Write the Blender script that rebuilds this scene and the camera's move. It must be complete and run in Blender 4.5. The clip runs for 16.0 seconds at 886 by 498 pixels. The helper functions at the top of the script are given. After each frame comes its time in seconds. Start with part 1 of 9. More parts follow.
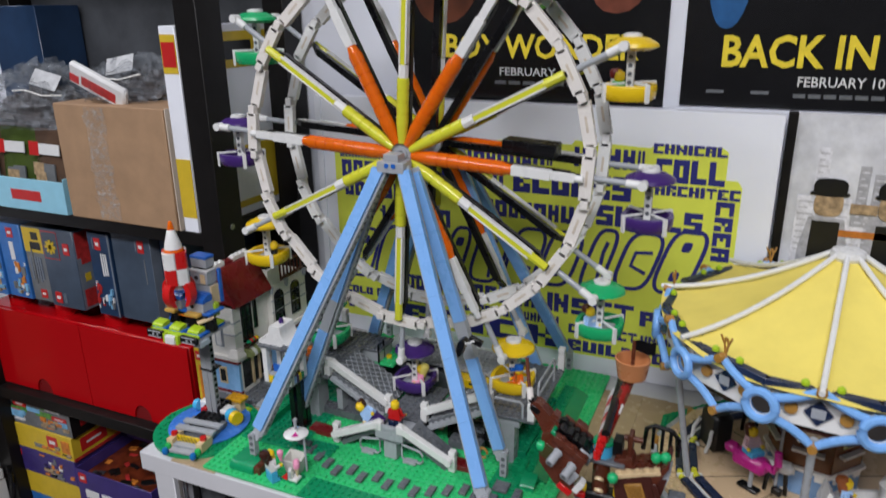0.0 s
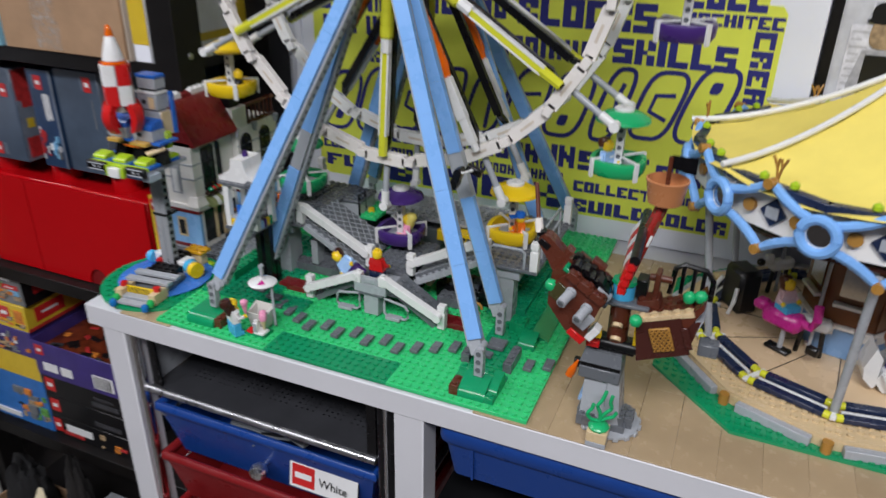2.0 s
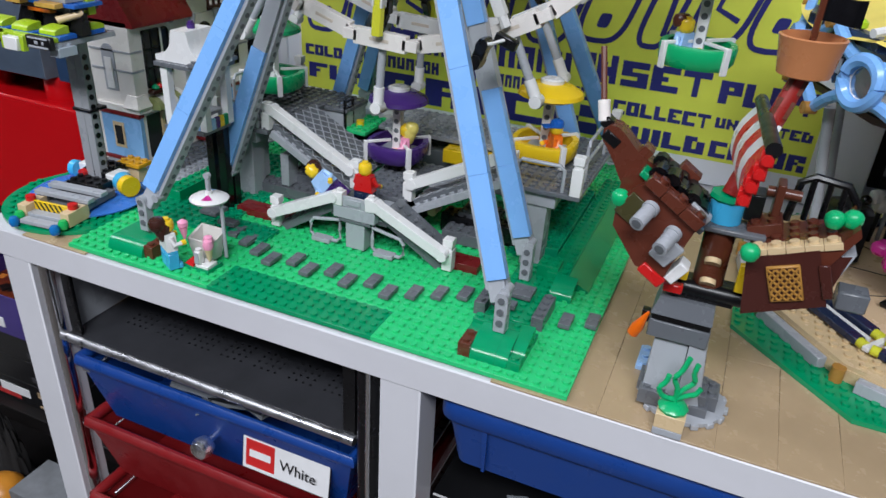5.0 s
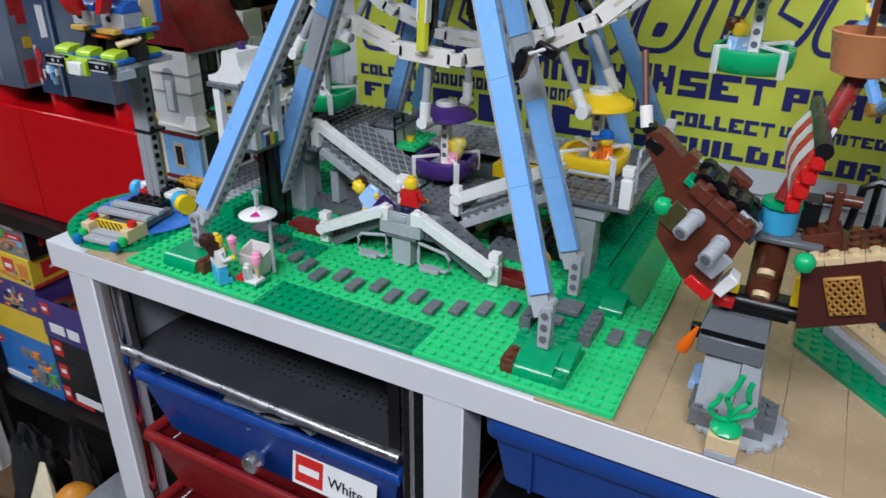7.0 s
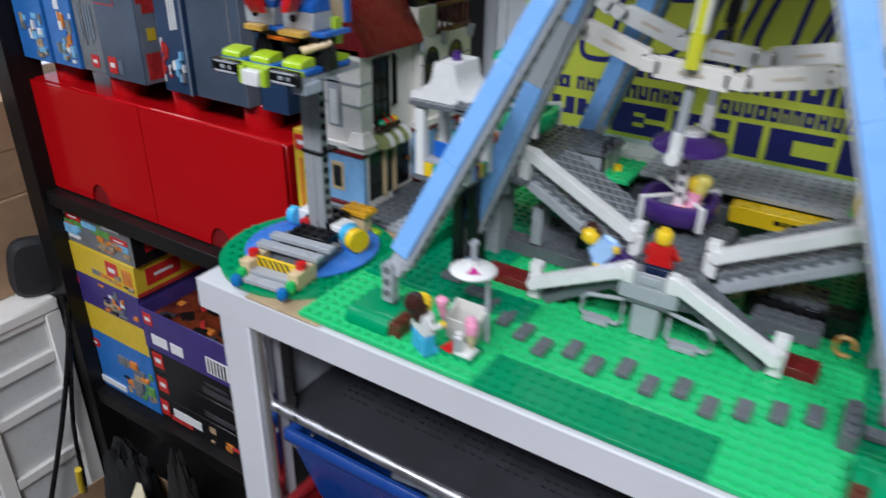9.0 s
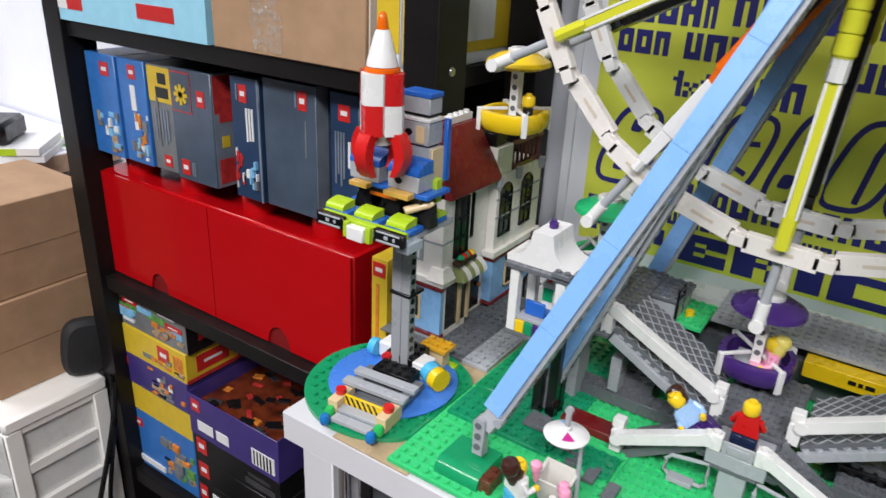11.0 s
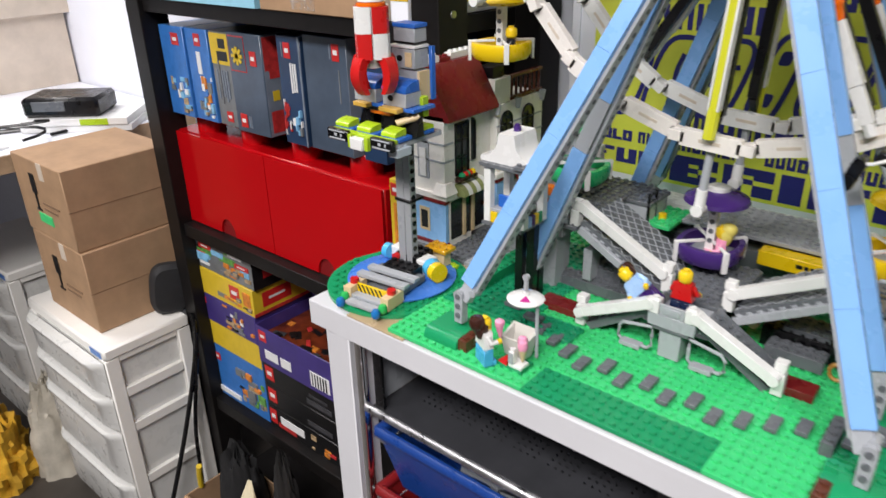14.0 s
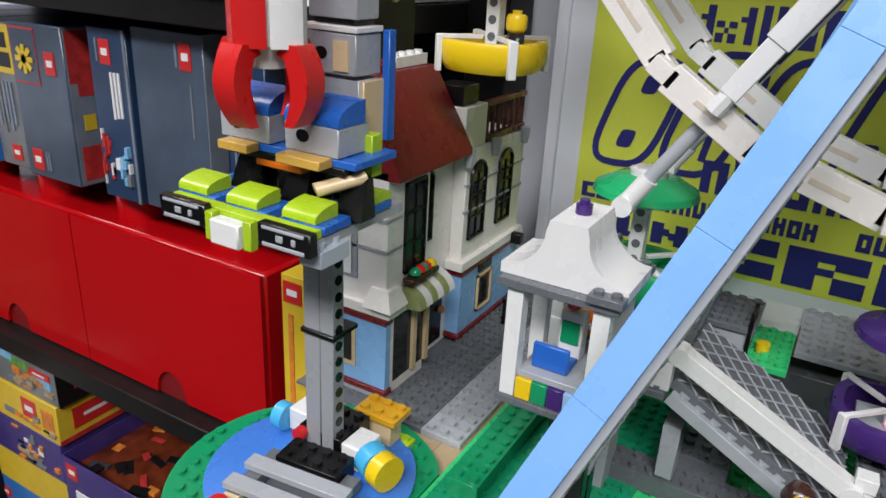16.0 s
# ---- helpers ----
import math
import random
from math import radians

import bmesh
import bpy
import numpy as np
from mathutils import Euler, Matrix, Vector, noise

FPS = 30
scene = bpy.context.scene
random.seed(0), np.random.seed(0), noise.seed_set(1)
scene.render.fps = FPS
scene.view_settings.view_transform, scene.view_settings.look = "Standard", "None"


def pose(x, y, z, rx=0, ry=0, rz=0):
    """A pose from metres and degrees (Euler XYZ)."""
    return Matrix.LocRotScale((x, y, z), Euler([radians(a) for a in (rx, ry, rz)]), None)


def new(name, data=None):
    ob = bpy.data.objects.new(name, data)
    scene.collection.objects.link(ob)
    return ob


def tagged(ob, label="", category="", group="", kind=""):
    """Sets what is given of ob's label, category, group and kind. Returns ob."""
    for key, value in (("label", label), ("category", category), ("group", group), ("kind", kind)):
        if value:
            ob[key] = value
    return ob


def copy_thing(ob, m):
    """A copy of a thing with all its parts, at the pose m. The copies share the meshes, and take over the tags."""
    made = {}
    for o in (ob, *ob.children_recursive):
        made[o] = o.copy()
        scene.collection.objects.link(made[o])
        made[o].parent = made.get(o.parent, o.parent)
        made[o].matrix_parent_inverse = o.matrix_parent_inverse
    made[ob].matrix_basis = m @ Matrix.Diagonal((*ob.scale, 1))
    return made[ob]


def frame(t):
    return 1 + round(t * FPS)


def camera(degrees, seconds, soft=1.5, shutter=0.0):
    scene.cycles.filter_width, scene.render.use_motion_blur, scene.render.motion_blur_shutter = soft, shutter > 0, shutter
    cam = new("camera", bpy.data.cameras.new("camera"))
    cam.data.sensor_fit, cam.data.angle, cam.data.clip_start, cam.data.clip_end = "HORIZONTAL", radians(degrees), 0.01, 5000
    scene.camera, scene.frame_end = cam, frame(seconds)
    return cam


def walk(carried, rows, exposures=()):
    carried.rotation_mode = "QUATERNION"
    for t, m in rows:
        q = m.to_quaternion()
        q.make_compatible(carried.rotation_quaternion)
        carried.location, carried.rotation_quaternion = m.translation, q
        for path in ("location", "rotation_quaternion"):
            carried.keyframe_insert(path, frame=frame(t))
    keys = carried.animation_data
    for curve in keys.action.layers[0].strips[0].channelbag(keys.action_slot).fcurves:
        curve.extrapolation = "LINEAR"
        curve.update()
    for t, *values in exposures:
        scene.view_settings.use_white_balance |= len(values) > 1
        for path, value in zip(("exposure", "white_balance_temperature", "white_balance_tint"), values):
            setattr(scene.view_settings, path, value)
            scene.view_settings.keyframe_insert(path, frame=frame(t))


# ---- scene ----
cam = camera(63.2, 16.0, soft=1.5, shutter=0.5)
PATH = [
    (0, 0.5372, -0.5219, 1.2480, 71.09, 0.77, 23.87),
    (0.5, 0.5671, -0.5294, 1.2191, 69.12, 1.22, 24.94),
    (1, 0.5844, -0.5396, 1.2019, 67.22, 0.11, 26.70),
    (1.5, 0.5625, -0.5238, 1.1836, 65.63, -0.67, 26.30),
    (2, 0.4984, -0.4546, 1.1319, 64.15, -0.95, 23.18),
    (2.5, 0.4428, -0.3930, 1.0750, 62.40, -1.44, 17.42),
    (3, 0.3930, -0.3619, 1.0366, 61.42, -3.11, 14.70),
    (3.5, 0.3644, -0.3445, 1.0250, 61.52, -3.67, 16.05),
    (4, 0.3945, -0.3410, 1.0208, 61.62, -4.50, 19.72),
    (4.2, 0.4179, -0.3355, 1.0215, 61.52, -4.26, 20.76),
    (6.3, 0.4401, -0.3268, 1.0134, 62.40, -1.93, 25.83),
    (6.5, 0.4409, -0.3217, 1.0136, 62.49, -1.73, 26.17),
    (7, 0.4472, -0.3199, 1.0124, 63.29, -0.46, 28.21),
    (7.5, 0.4746, -0.3133, 1.0131, 63.71, 1.10, 31.71),
    (8, 0.4677, -0.3085, 1.0041, 63.43, 1.18, 33.65),
    (8.5, 0.4061, -0.2918, 1.0031, 62.72, 0.13, 32.65),
    (9, 0.2838, -0.2777, 1.0017, 62.42, -0.99, 32.82),
    (9.5, 0.1864, -0.2639, 1.0117, 63.20, -1.42, 32.60),
    (9.7, 0.1726, -0.2691, 1.0242, 65.27, -2.88, 31.41),
    (11.8, 0.3284, -0.3115, 1.0699, 66.74, -1.95, 38.07),
    (12, 0.3569, -0.3166, 1.0672, 66.36, -1.67, 38.75),
    (12.5, 0.4041, -0.3348, 1.0586, 66.22, -1.51, 38.78),
    (13, 0.4194, -0.3559, 1.0638, 65.82, -0.04, 39.52),
    (13.5, 0.4046, -0.3671, 1.0560, 65.09, 1.10, 40.39),
    (14, 0.3577, -0.3432, 1.0510, 65.05, 1.19, 40.34),
    (14.5, 0.2789, -0.2807, 1.0323, 64.43, -1.08, 36.03),
    (15, 0.1902, -0.2018, 0.9880, 64.28, -2.93, 33.11),
    (15.5, 0.1450, -0.1508, 0.9825, 66.51, -2.90, 31.94),
    (16, 0.1326, -0.1419, 0.9840, 67.88, -2.93, 30.37),
]
walk(cam, [(t, pose(x, y, z, rx, ry, rz)) for t, x, y, z, rx, ry, rz in PATH], [(0, 0.06, 6500, 11), (1.5, 0.12, 6500, 11), (3, 0.30, 6450, 11), (6.3, 0.38, 6100, 9), (9.7, 0.42, 6150, 9), (11.8, 0.74, 6950, 11), (14, 0.74, 6950, 11), (15, 0.54, 6650, 10), (16, 0.54, 6650, 10)])

# ---- light ----
world = bpy.data.worlds.new("room_world")
scene.world = world
world.use_nodes = True
wn = world.node_tree.nodes
wn["Background"].inputs[0].default_value = (0.92, 0.96, 1.0, 1)
wn["Background"].inputs[1].default_value = 0.35


def area_lamp(name, m, sx, sy, watts, colour):
    d = bpy.data.lights.new(name, "AREA")
    d.shape, d.size, d.size_y, d.energy, d.color = "RECTANGLE", sx, sy, watts, colour
    ob = new(name, d)
    ob.matrix_world = m
    return ob


# unseen ceiling panels, placed and powered to suit the brightness
area_lamp("ceiling_panel_light", pose(0.9, -1.62, 2.62), 1.2, 0.6, 56, (0.96, 0.965, 1.0))
# added panel that brightens the toy house walls
area_lamp("ceiling_panel_light", pose(-0.6, -1.75, 2.62), 1.2, 0.6, 33, (0.96, 0.965, 1.0))
area_lamp("ceiling_panel_light", pose(-1.9, -0.20, 2.62), 1.2, 0.6, 19, (0.95, 0.96, 1.0))


# ---- tools ----
STUD, PLATE, BRICK = 0.008, 0.0032, 0.0096
TOP = 0.7500            # table covering
BASE = TOP + PLATE      # top of base plates


class Build:
    """Collects vertices and faces of one mesh."""

    def __init__(self):
        self.v, self.f, self.s, self.i, self.ink = [], [], [], [], 0

    def add(self, verts, faces, smooth=False, m=None):
        k = len(self.v)
        if m is not None:
            verts = [tuple(m @ Vector(p)) for p in verts]
        self.v.extend(verts)
        for i, fc in enumerate(faces):
            self.f.append([k + q for q in fc])
            self.s.append(smooth if isinstance(smooth, bool) else smooth[i])
            self.i.append(self.ink)
        return self

    def box(self, x0, y0, z0, x1, y1, z1, c=0.0, m=None):
        if c <= 0:
            v = [(x0, y0, z0), (x1, y0, z0), (x1, y1, z0), (x0, y1, z0), (x0, y0, z1), (x1, y0, z1), (x1, y1, z1), (x0, y1, z1)]
            f = [(0, 3, 2, 1), (4, 5, 6, 7), (0, 1, 5, 4), (1, 2, 6, 5), (2, 3, 7, 6), (3, 0, 4, 7)]
            return self.add(v, f, False, m)
        v, idx = [], {}
        for ix, x in enumerate((x0, x1)):
            for iy, y in enumerate((y0, y1)):
                for iz, z in enumerate((z0, z1)):
                    sx, sy, sz = (1 - 2 * ix) * c, (1 - 2 * iy) * c, (1 - 2 * iz) * c
                    for a, p in enumerate(((x, y + sy, z + sz), (x + sx, y, z + sz), (x + sx, y + sy, z))):
                        idx[ix, iy, iz, a] = len(v)
                        v.append(p)
        f = []
        g = idx.get
        quad = ((0, 0), (1, 0), (1, 1), (0, 1))
        for s in (0, 1):
            fx = [g((s, a, b, 0)) for a, b in quad]
            fy = [g((b, s, a, 1)) for a, b in quad]
            fz = [g((a, b, s, 2)) for a, b in quad]
            for q in (fx, fy, fz):
                f.append(q if s else q[::-1])
        for a in (0, 1):
            for b in (0, 1):
                q = [g((a, b, 0, 0)), g((a, b, 1, 0)), g((a, b, 1, 1)), g((a, b, 0, 1))]
                f.append(q if a != b else q[::-1])
                q = [g((a, 0, b, 0)), g((a, 1, b, 0)), g((a, 1, b, 2)), g((a, 0, b, 2))]
                f.append(q[::-1] if a != b else q)
                q = [g((0, a, b, 1)), g((1, a, b, 1)), g((1, a, b, 2)), g((0, a, b, 2))]
                f.append(q if a != b else q[::-1])
                for d in (0, 1):
                    t = [g((a, b, d, 0)), g((a, b, d, 1)), g((a, b, d, 2))]
                    f.append(t if (a + b + d) % 2 else t[::-1])
        return self.add(v, f, False, m)

    def prism(self, poly, z0, z1, m=None, smooth=False):
        """Polygon in x, y (counter-clockwise) drawn out from z0 to z1."""
        n = len(poly)
        v = [(x, y, z0) for x, y in poly] + [(x, y, z1) for x, y in poly]
        f = [tuple(range(n - 1, -1, -1)), tuple(range(n, 2 * n))] + [(i, (i + 1) % n, n + (i + 1) % n, n + i) for i in range(n)]
        return self.add(v, f, [False, False] + [smooth] * n, m)

    def side(self, poly, y0, y1, m=None, smooth=False):
        """Polygon in x, z drawn out along y."""
        mm = Matrix(((1, 0, 0, 0), (0, 0, -1, 0), (0, 1, 0, 0), (0, 0, 0, 1)))
        return self.prism(poly, -y1, -y0, mm if m is None else m @ mm, smooth)

    def cyl(self, p0, p1, r0, r1=None, n=12, m=None, caps=True):
        r1 = r0 if r1 is None else r1
        a, b = Vector(p0), Vector(p1)
        q = (b - a).to_track_quat("Z", "Y")
        ring = [(math.cos(2 * math.pi * i / n), math.sin(2 * math.pi * i / n)) for i in range(n)]
        v = [tuple(a + q @ Vector((r0 * c, r0 * s, 0))) for c, s in ring] + [tuple(b + q @ Vector((r1 * c, r1 * s, 0))) for c, s in ring]
        f = [(i, (i + 1) % n, n + (i + 1) % n, n + i) for i in range(n)]
        sm = [True] * n
        if caps:
            f += [tuple(range(n - 1, -1, -1)), tuple(range(n, 2 * n))]
            sm += [False, False]
        return self.add(v, f, sm, m)

    def lathe(self, prof, n=24, m=None, arc=360.0, close=True):
        """Profile of (r, z), from bottom to top, turned round z."""
        full = arc >= 360
        k = n if full else n + 1
        v, f = [], []
        for r, z in prof:
            for i in range(k):
                a = math.radians(arc) * i / n
                v.append((r * math.cos(a), r * math.sin(a), z))
        for j in range(len(prof) - 1):
            for i in range(n):
                i2 = (i + 1) % k
                f.append((j * k + i, j * k + i2, (j + 1) * k + i2, (j + 1) * k + i))
        sm = [True] * len(f)
        if close and full:
            f += [tuple(range(n - 1, -1, -1)), tuple((len(prof) - 1) * k + i for i in range(n))]
            sm += [False, False]
        return self.add(v, f, sm, m)

    def tube(self, pts, r, n=8, m=None):
        """Round bar along a line of points."""
        P = [Vector(p) for p in pts]
        v, f = [], []
        up = Vector((0.13, 0.07, 1)).normalized()
        for i, p in enumerate(P):
            d = (P[min(i + 1, len(P) - 1)] - P[max(i - 1, 0)]).normalized()
            u = d.cross(up)
            u = u.normalized() if u.length > 1e-4 else Vector((1, 0, 0))
            w = d.cross(u).normalized()
            for j in range(n):
                a = 2 * math.pi * j / n
                v.append(tuple(p + r * (math.cos(a) * u + math.sin(a) * w)))
        for i in range(len(P) - 1):
            for j in range(n):
                f.append((i * n + j, i * n + (j + 1) % n, (i + 1) * n + (j + 1) % n, (i + 1) * n + j))
        sm = [True] * len(f)
        f += [tuple(range(n - 1, -1, -1)), tuple((len(P) - 1) * n + j for j in range(n))]
        return self.add(v, f, sm + [False, False], m)

    def studs(self, x0, y0, nx, ny, z, m=None, keep=None, n=10):
        """nx by ny studs, the first cell's corner at x0, y0, on the plane z."""
        r, h = 0.0024, 0.0018
        ring = [(r * math.cos(2 * math.pi * i / n), r * math.sin(2 * math.pi * i / n)) for i in range(n)]
        fc = [(i, (i + 1) % n, n + (i + 1) % n, n + i) for i in range(n)] + [tuple(range(n, 2 * n))]
        sm = [True] * n + [False]
        for i in range(nx):
            for j in range(ny):
                cx, cy = x0 + (i + 0.5) * STUD, y0 + (j + 0.5) * STUD
                if keep and not keep(cx, cy):
                    continue
                self.add([(cx + a, cy + b, z) for a, b in ring] + [(cx + a, cy + b, z + h) for a, b in ring], fc, sm, m)
        return self

    def brick(self, x0, y0, z0, nx, ny, h, m=None, studs=True):
        """A brick or plate of nx by ny studs and height h, with its studs."""
        g = 0.00008
        self.box(x0 + g, y0 + g, z0, x0 + nx * STUD - g, y0 + ny * STUD - g, z0 + h, 0.0002, m)
        if studs:
            self.studs(x0, y0, nx, ny, z0 + h, m)
        return self

    def mesh(self, name, mat):
        me = bpy.data.meshes.new(name)
        me.from_pydata(self.v, [], self.f)
        me.polygons.foreach_set("use_smooth", self.s)
        for q in mat if isinstance(mat, (list, tuple)) else [mat]:
            me.materials.append(q)
        me.polygons.foreach_set("material_index", self.i)
        me.update()
        me.set_sharp_from_angle(angle=math.radians(40))
        return me


def part(name, b, mat, parent, label=""):
    ob = new(name, b.mesh(name, mat))
    ob.parent = parent
    return tagged(ob, label)


def thing(name, m, label, category, group="", kind=""):
    ob = new(name)
    ob.matrix_basis = m
    ob.empty_display_size = 0.02
    return tagged(ob, label, category, group, kind)


def solid(name, b, mat, label, category, m=None, group="", kind=""):
    ob = new(name, b.mesh(name, mat))
    if m is not None:
        ob.matrix_basis = m
    return tagged(ob, label, category, group, kind)


def share(ob, m, parent=None):
    """Another object on the same mesh."""
    o = ob.copy()
    scene.collection.objects.link(o)
    o.parent = parent if parent else ob.parent
    o.matrix_basis = m
    return o


def text_mesh(txt, height, depth=0.0004, squeeze=1.0, bold=0.0):
    """Lettering as a mesh in x, y, its left foot at the origin."""
    c = bpy.data.curves.new("lettering", "FONT")
    c.body, c.size, c.extrude, c.offset = txt, height * 1.38, depth / 2, height * bold
    c.resolution_u = 2
    ob = bpy.data.objects.new("lettering", c)
    scene.collection.objects.link(ob)
    bpy.context.view_layer.update()
    me = bpy.data.meshes.new_from_object(ob.evaluated_get(bpy.context.evaluated_depsgraph_get()))
    bpy.data.objects.remove(ob)
    bpy.data.curves.remove(c)
    for p in me.vertices:
        p.co.x *= squeeze
    return me


def lettering(name, txt, height, mat, parent, m, squeeze=1.0, depth=0.0004, width=None, bold=0.0):
    me = text_mesh(txt, height, depth, squeeze, bold)
    if width:
        xs = [p.co.x for p in me.vertices]
        k = width / max(max(xs) - min(xs), 1e-6)
        for p in me.vertices:
            p.co.x *= k
    me.materials.clear()
    me.materials.append(mat)
    ob = new(name, me)
    ob.parent = parent
    ob.matrix_basis = m
    return ob


# ---- materials ----
def nodes(name):
    mat = bpy.data.materials.new(name)
    mat.use_nodes = True
    nt = mat.node_tree
    return mat, nt, nt.nodes["Principled BSDF"]


def noise_node(nt, scale, detail=3.0, rough=0.6, coord="Object"):
    tc = nt.nodes.new("ShaderNodeTexCoord")
    nz = nt.nodes.new("ShaderNodeTexNoise")
    nz.inputs["Scale"].default_value, nz.inputs["Detail"].default_value, nz.inputs["Roughness"].default_value = scale, detail, rough
    nt.links.new(tc.outputs[coord], nz.inputs["Vector"])
    return nz


def ramp(nt, src, lo, hi, a=0.35, b=0.65):
    r = nt.nodes.new("ShaderNodeMapRange")
    r.inputs[1].default_value, r.inputs[2].default_value, r.inputs[3].default_value, r.inputs[4].default_value = a, b, lo, hi
    nt.links.new(src, r.inputs[0])
    return r.outputs[0]


def vary(nt, bs, rgb, fac, amount):
    """Base colour that drifts by amount with fac."""
    mx = nt.nodes.new("ShaderNodeMix")
    mx.data_type = "RGBA"
    mx.inputs[6].default_value = (*[c * (1 - amount) for c in rgb], 1)
    mx.inputs[7].default_value = (*[min(1, c * (1 + amount)) for c in rgb], 1)
    nt.links.new(fac, mx.inputs[0])
    nt.links.new(mx.outputs[2], bs.inputs["Base Color"])
    return mx


def bump(nt, bs, src, strength, dist):
    bp = nt.nodes.new("ShaderNodeBump")
    bp.inputs["Strength"].default_value, bp.inputs["Distance"].default_value = strength, dist
    nt.links.new(src, bp.inputs["Height"])
    nt.links.new(bp.outputs[0], bs.inputs["Normal"])


def plastic(name, rgb, rough=0.26, amount=0.05, piece=False):
    """Moulded plastic with finger marks and dust."""
    mat, nt, bs = nodes(name)
    fine, wide = noise_node(nt, 420, 3), noise_node(nt, 38, 4)
    src = wide.outputs[0]
    if piece:
        oi = nt.nodes.new("ShaderNodeObjectInfo")
        src = oi.outputs["Random"]
    vary(nt, bs, rgb, src, amount)
    nt.links.new(ramp(nt, wide.outputs[0], rough * 0.75, rough * 1.5), bs.inputs["Roughness"])
    bump(nt, bs, fine.outputs[0], 0.08, 0.0002)
    return mat


def matt(name, rgb, rough=0.6, amount=0.08, scale=60, relief=0.1):
    mat, nt, bs = nodes(name)
    nz, fine = noise_node(nt, scale, 5), noise_node(nt, scale * 14, 2)
    vary(nt, bs, rgb, ramp(nt, nz.outputs[0], 0, 1), amount)
    bs.inputs["Roughness"].default_value = rough
    bump(nt, bs, fine.outputs[0], relief, 0.0004)
    return mat


def metal(name, rgb, rough):
    mat, nt, bs = nodes(name)
    nz = noise_node(nt, 90, 4)
    vary(nt, bs, rgb, nz.outputs[0], 0.06)
    bs.inputs["Metallic"].default_value = 1
    nt.links.new(ramp(nt, nz.outputs[0], rough * 0.7, rough * 1.5), bs.inputs["Roughness"])
    return mat


GREEN = plastic("bright_green_plastic", (0.034, 0.55, 0.185))
DGREEN = plastic("dark_green_plastic", (0.004, 0.270, 0.125))
DGREEN2 = plastic("green_plastic", (0.005, 0.275, 0.110), 0.16)
CABGREEN = plastic("cabin_green_plastic", (0.01, 0.40, 0.14))
WHITE = plastic("white_plastic", (0.76, 0.76, 0.75))
PINKWHITE = plastic("rim_white_plastic", (0.78, 0.74, 0.70))
LGREY = plastic("light_grey_plastic", (0.37, 0.39, 0.42))
DGREY = plastic("dark_grey_plastic", (0.125, 0.135, 0.15))
BLACK = plastic("black_plastic", (0.003, 0.003, 0.004))
LBLUE = plastic("medium_blue_plastic", (0.21, 0.44, 0.84))
BLUE = plastic("blue_plastic", (0.015, 0.12, 0.50))
AZURE = plastic("azure_plastic", (0.06, 0.42, 0.72))
PURPLE = plastic("purple_plastic", (0.055, 0.020, 0.16))
YELLOW = plastic("yellow_plastic", (0.80, 0.54, 0.01))
RED = plastic("red_plastic", (0.56, 0.012, 0.012))
DRED = plastic("dark_red_plastic", (0.17, 0.012, 0.014))
ORANGE = plastic("orange_plastic", (0.78, 0.17, 0.01))
TORANGE = plastic("clear_orange_plastic", (0.74, 0.13, 0.004), 0.12)
TYELLOW = plastic("clear_yellow_plastic", (0.64, 0.64, 0.04), 0.15)
BROWN = plastic("red_brown_plastic", (0.11, 0.030, 0.015))
DBROWN = plastic("dark_brown_plastic", (0.045, 0.015, 0.010))
NOUGAT = plastic("nougat_plastic", (0.50, 0.20, 0.08))
TAN = plastic("tan_plastic", (0.66, 0.50, 0.29))
LIME = plastic("lime_plastic", (0.38, 0.56, 0.02))
PINK = plastic("pink_plastic", (0.80, 0.32, 0.48))
MAGENTA = plastic("magenta_plastic", (0.52, 0.02, 0.24))
NAVY = plastic("navy_plastic", (0.012, 0.022, 0.06))
GOLD = plastic("pearl_gold_plastic", (0.40, 0.20, 0.04), 0.3)
OLIVE = plastic("olive_plastic", (0.27, 0.30, 0.12))
SKIN = plastic("figure_yellow_plastic", (0.85, 0.58, 0.02))
SKYBLUE = plastic("pale_blue_plastic", (0.36, 0.56, 0.86))
GLOSSRED = plastic("storage_red_plastic", (0.45, 0.003, 0.006), 0.14, 0.03)
GLOSSRED.node_tree.nodes["Principled BSDF"].inputs["Specular IOR Level"].default_value = 0.32
CHROME = metal("chrome", (0.86, 0.86, 0.87), 0.10)
KNOBMETAL = metal("knob_chrome", (0.95, 0.95, 0.96), 0.28)
STEEL = metal("brushed_steel", (0.52, 0.53, 0.55), 0.32)
RAILMETAL = metal("dull_chrome", (0.56, 0.56, 0.58), 0.32)
WHITEPAINT = matt("white_table_paint", (0.62, 0.62, 0.65), 0.35, 0.03, 12, 0.06)
WALLPAINT = matt("wall_paint", (0.80, 0.82, 0.90), 0.7, 0.03, 5, 0.15)
BOARDWHITE = matt("white_board", (0.88, 0.90, 0.97), 0.4, 0.02, 6, 0.05)
BLACKWOOD = matt("black_stained_wood", (0.008, 0.007, 0.007), 0.42, 0.2, 40, 0.15)
BLACKWOOD.node_tree.nodes["Principled BSDF"].inputs["Specular IOR Level"].default_value = 0.25
FLOORMAT = matt("dark_floor", (0.05, 0.043, 0.038), 0.5, 0.25, 9, 0.2)
CARD = matt("brown_cardboard", (0.38, 0.235, 0.135), 0.75, 0.10, 22, 0.25)
CARD2 = matt("pale_cardboard", (0.60, 0.51, 0.42), 0.75, 0.08, 18, 0.25)
WHITEPLAST = plastic("white_drawer_plastic", (0.84, 0.82, 0.78), 0.4)
MILKY = plastic("milky_drawer_plastic", (0.70, 0.70, 0.68), 0.3)
BINBLUE = plastic("bin_blue_plastic", (0.008, 0.046, 0.23), 0.3)
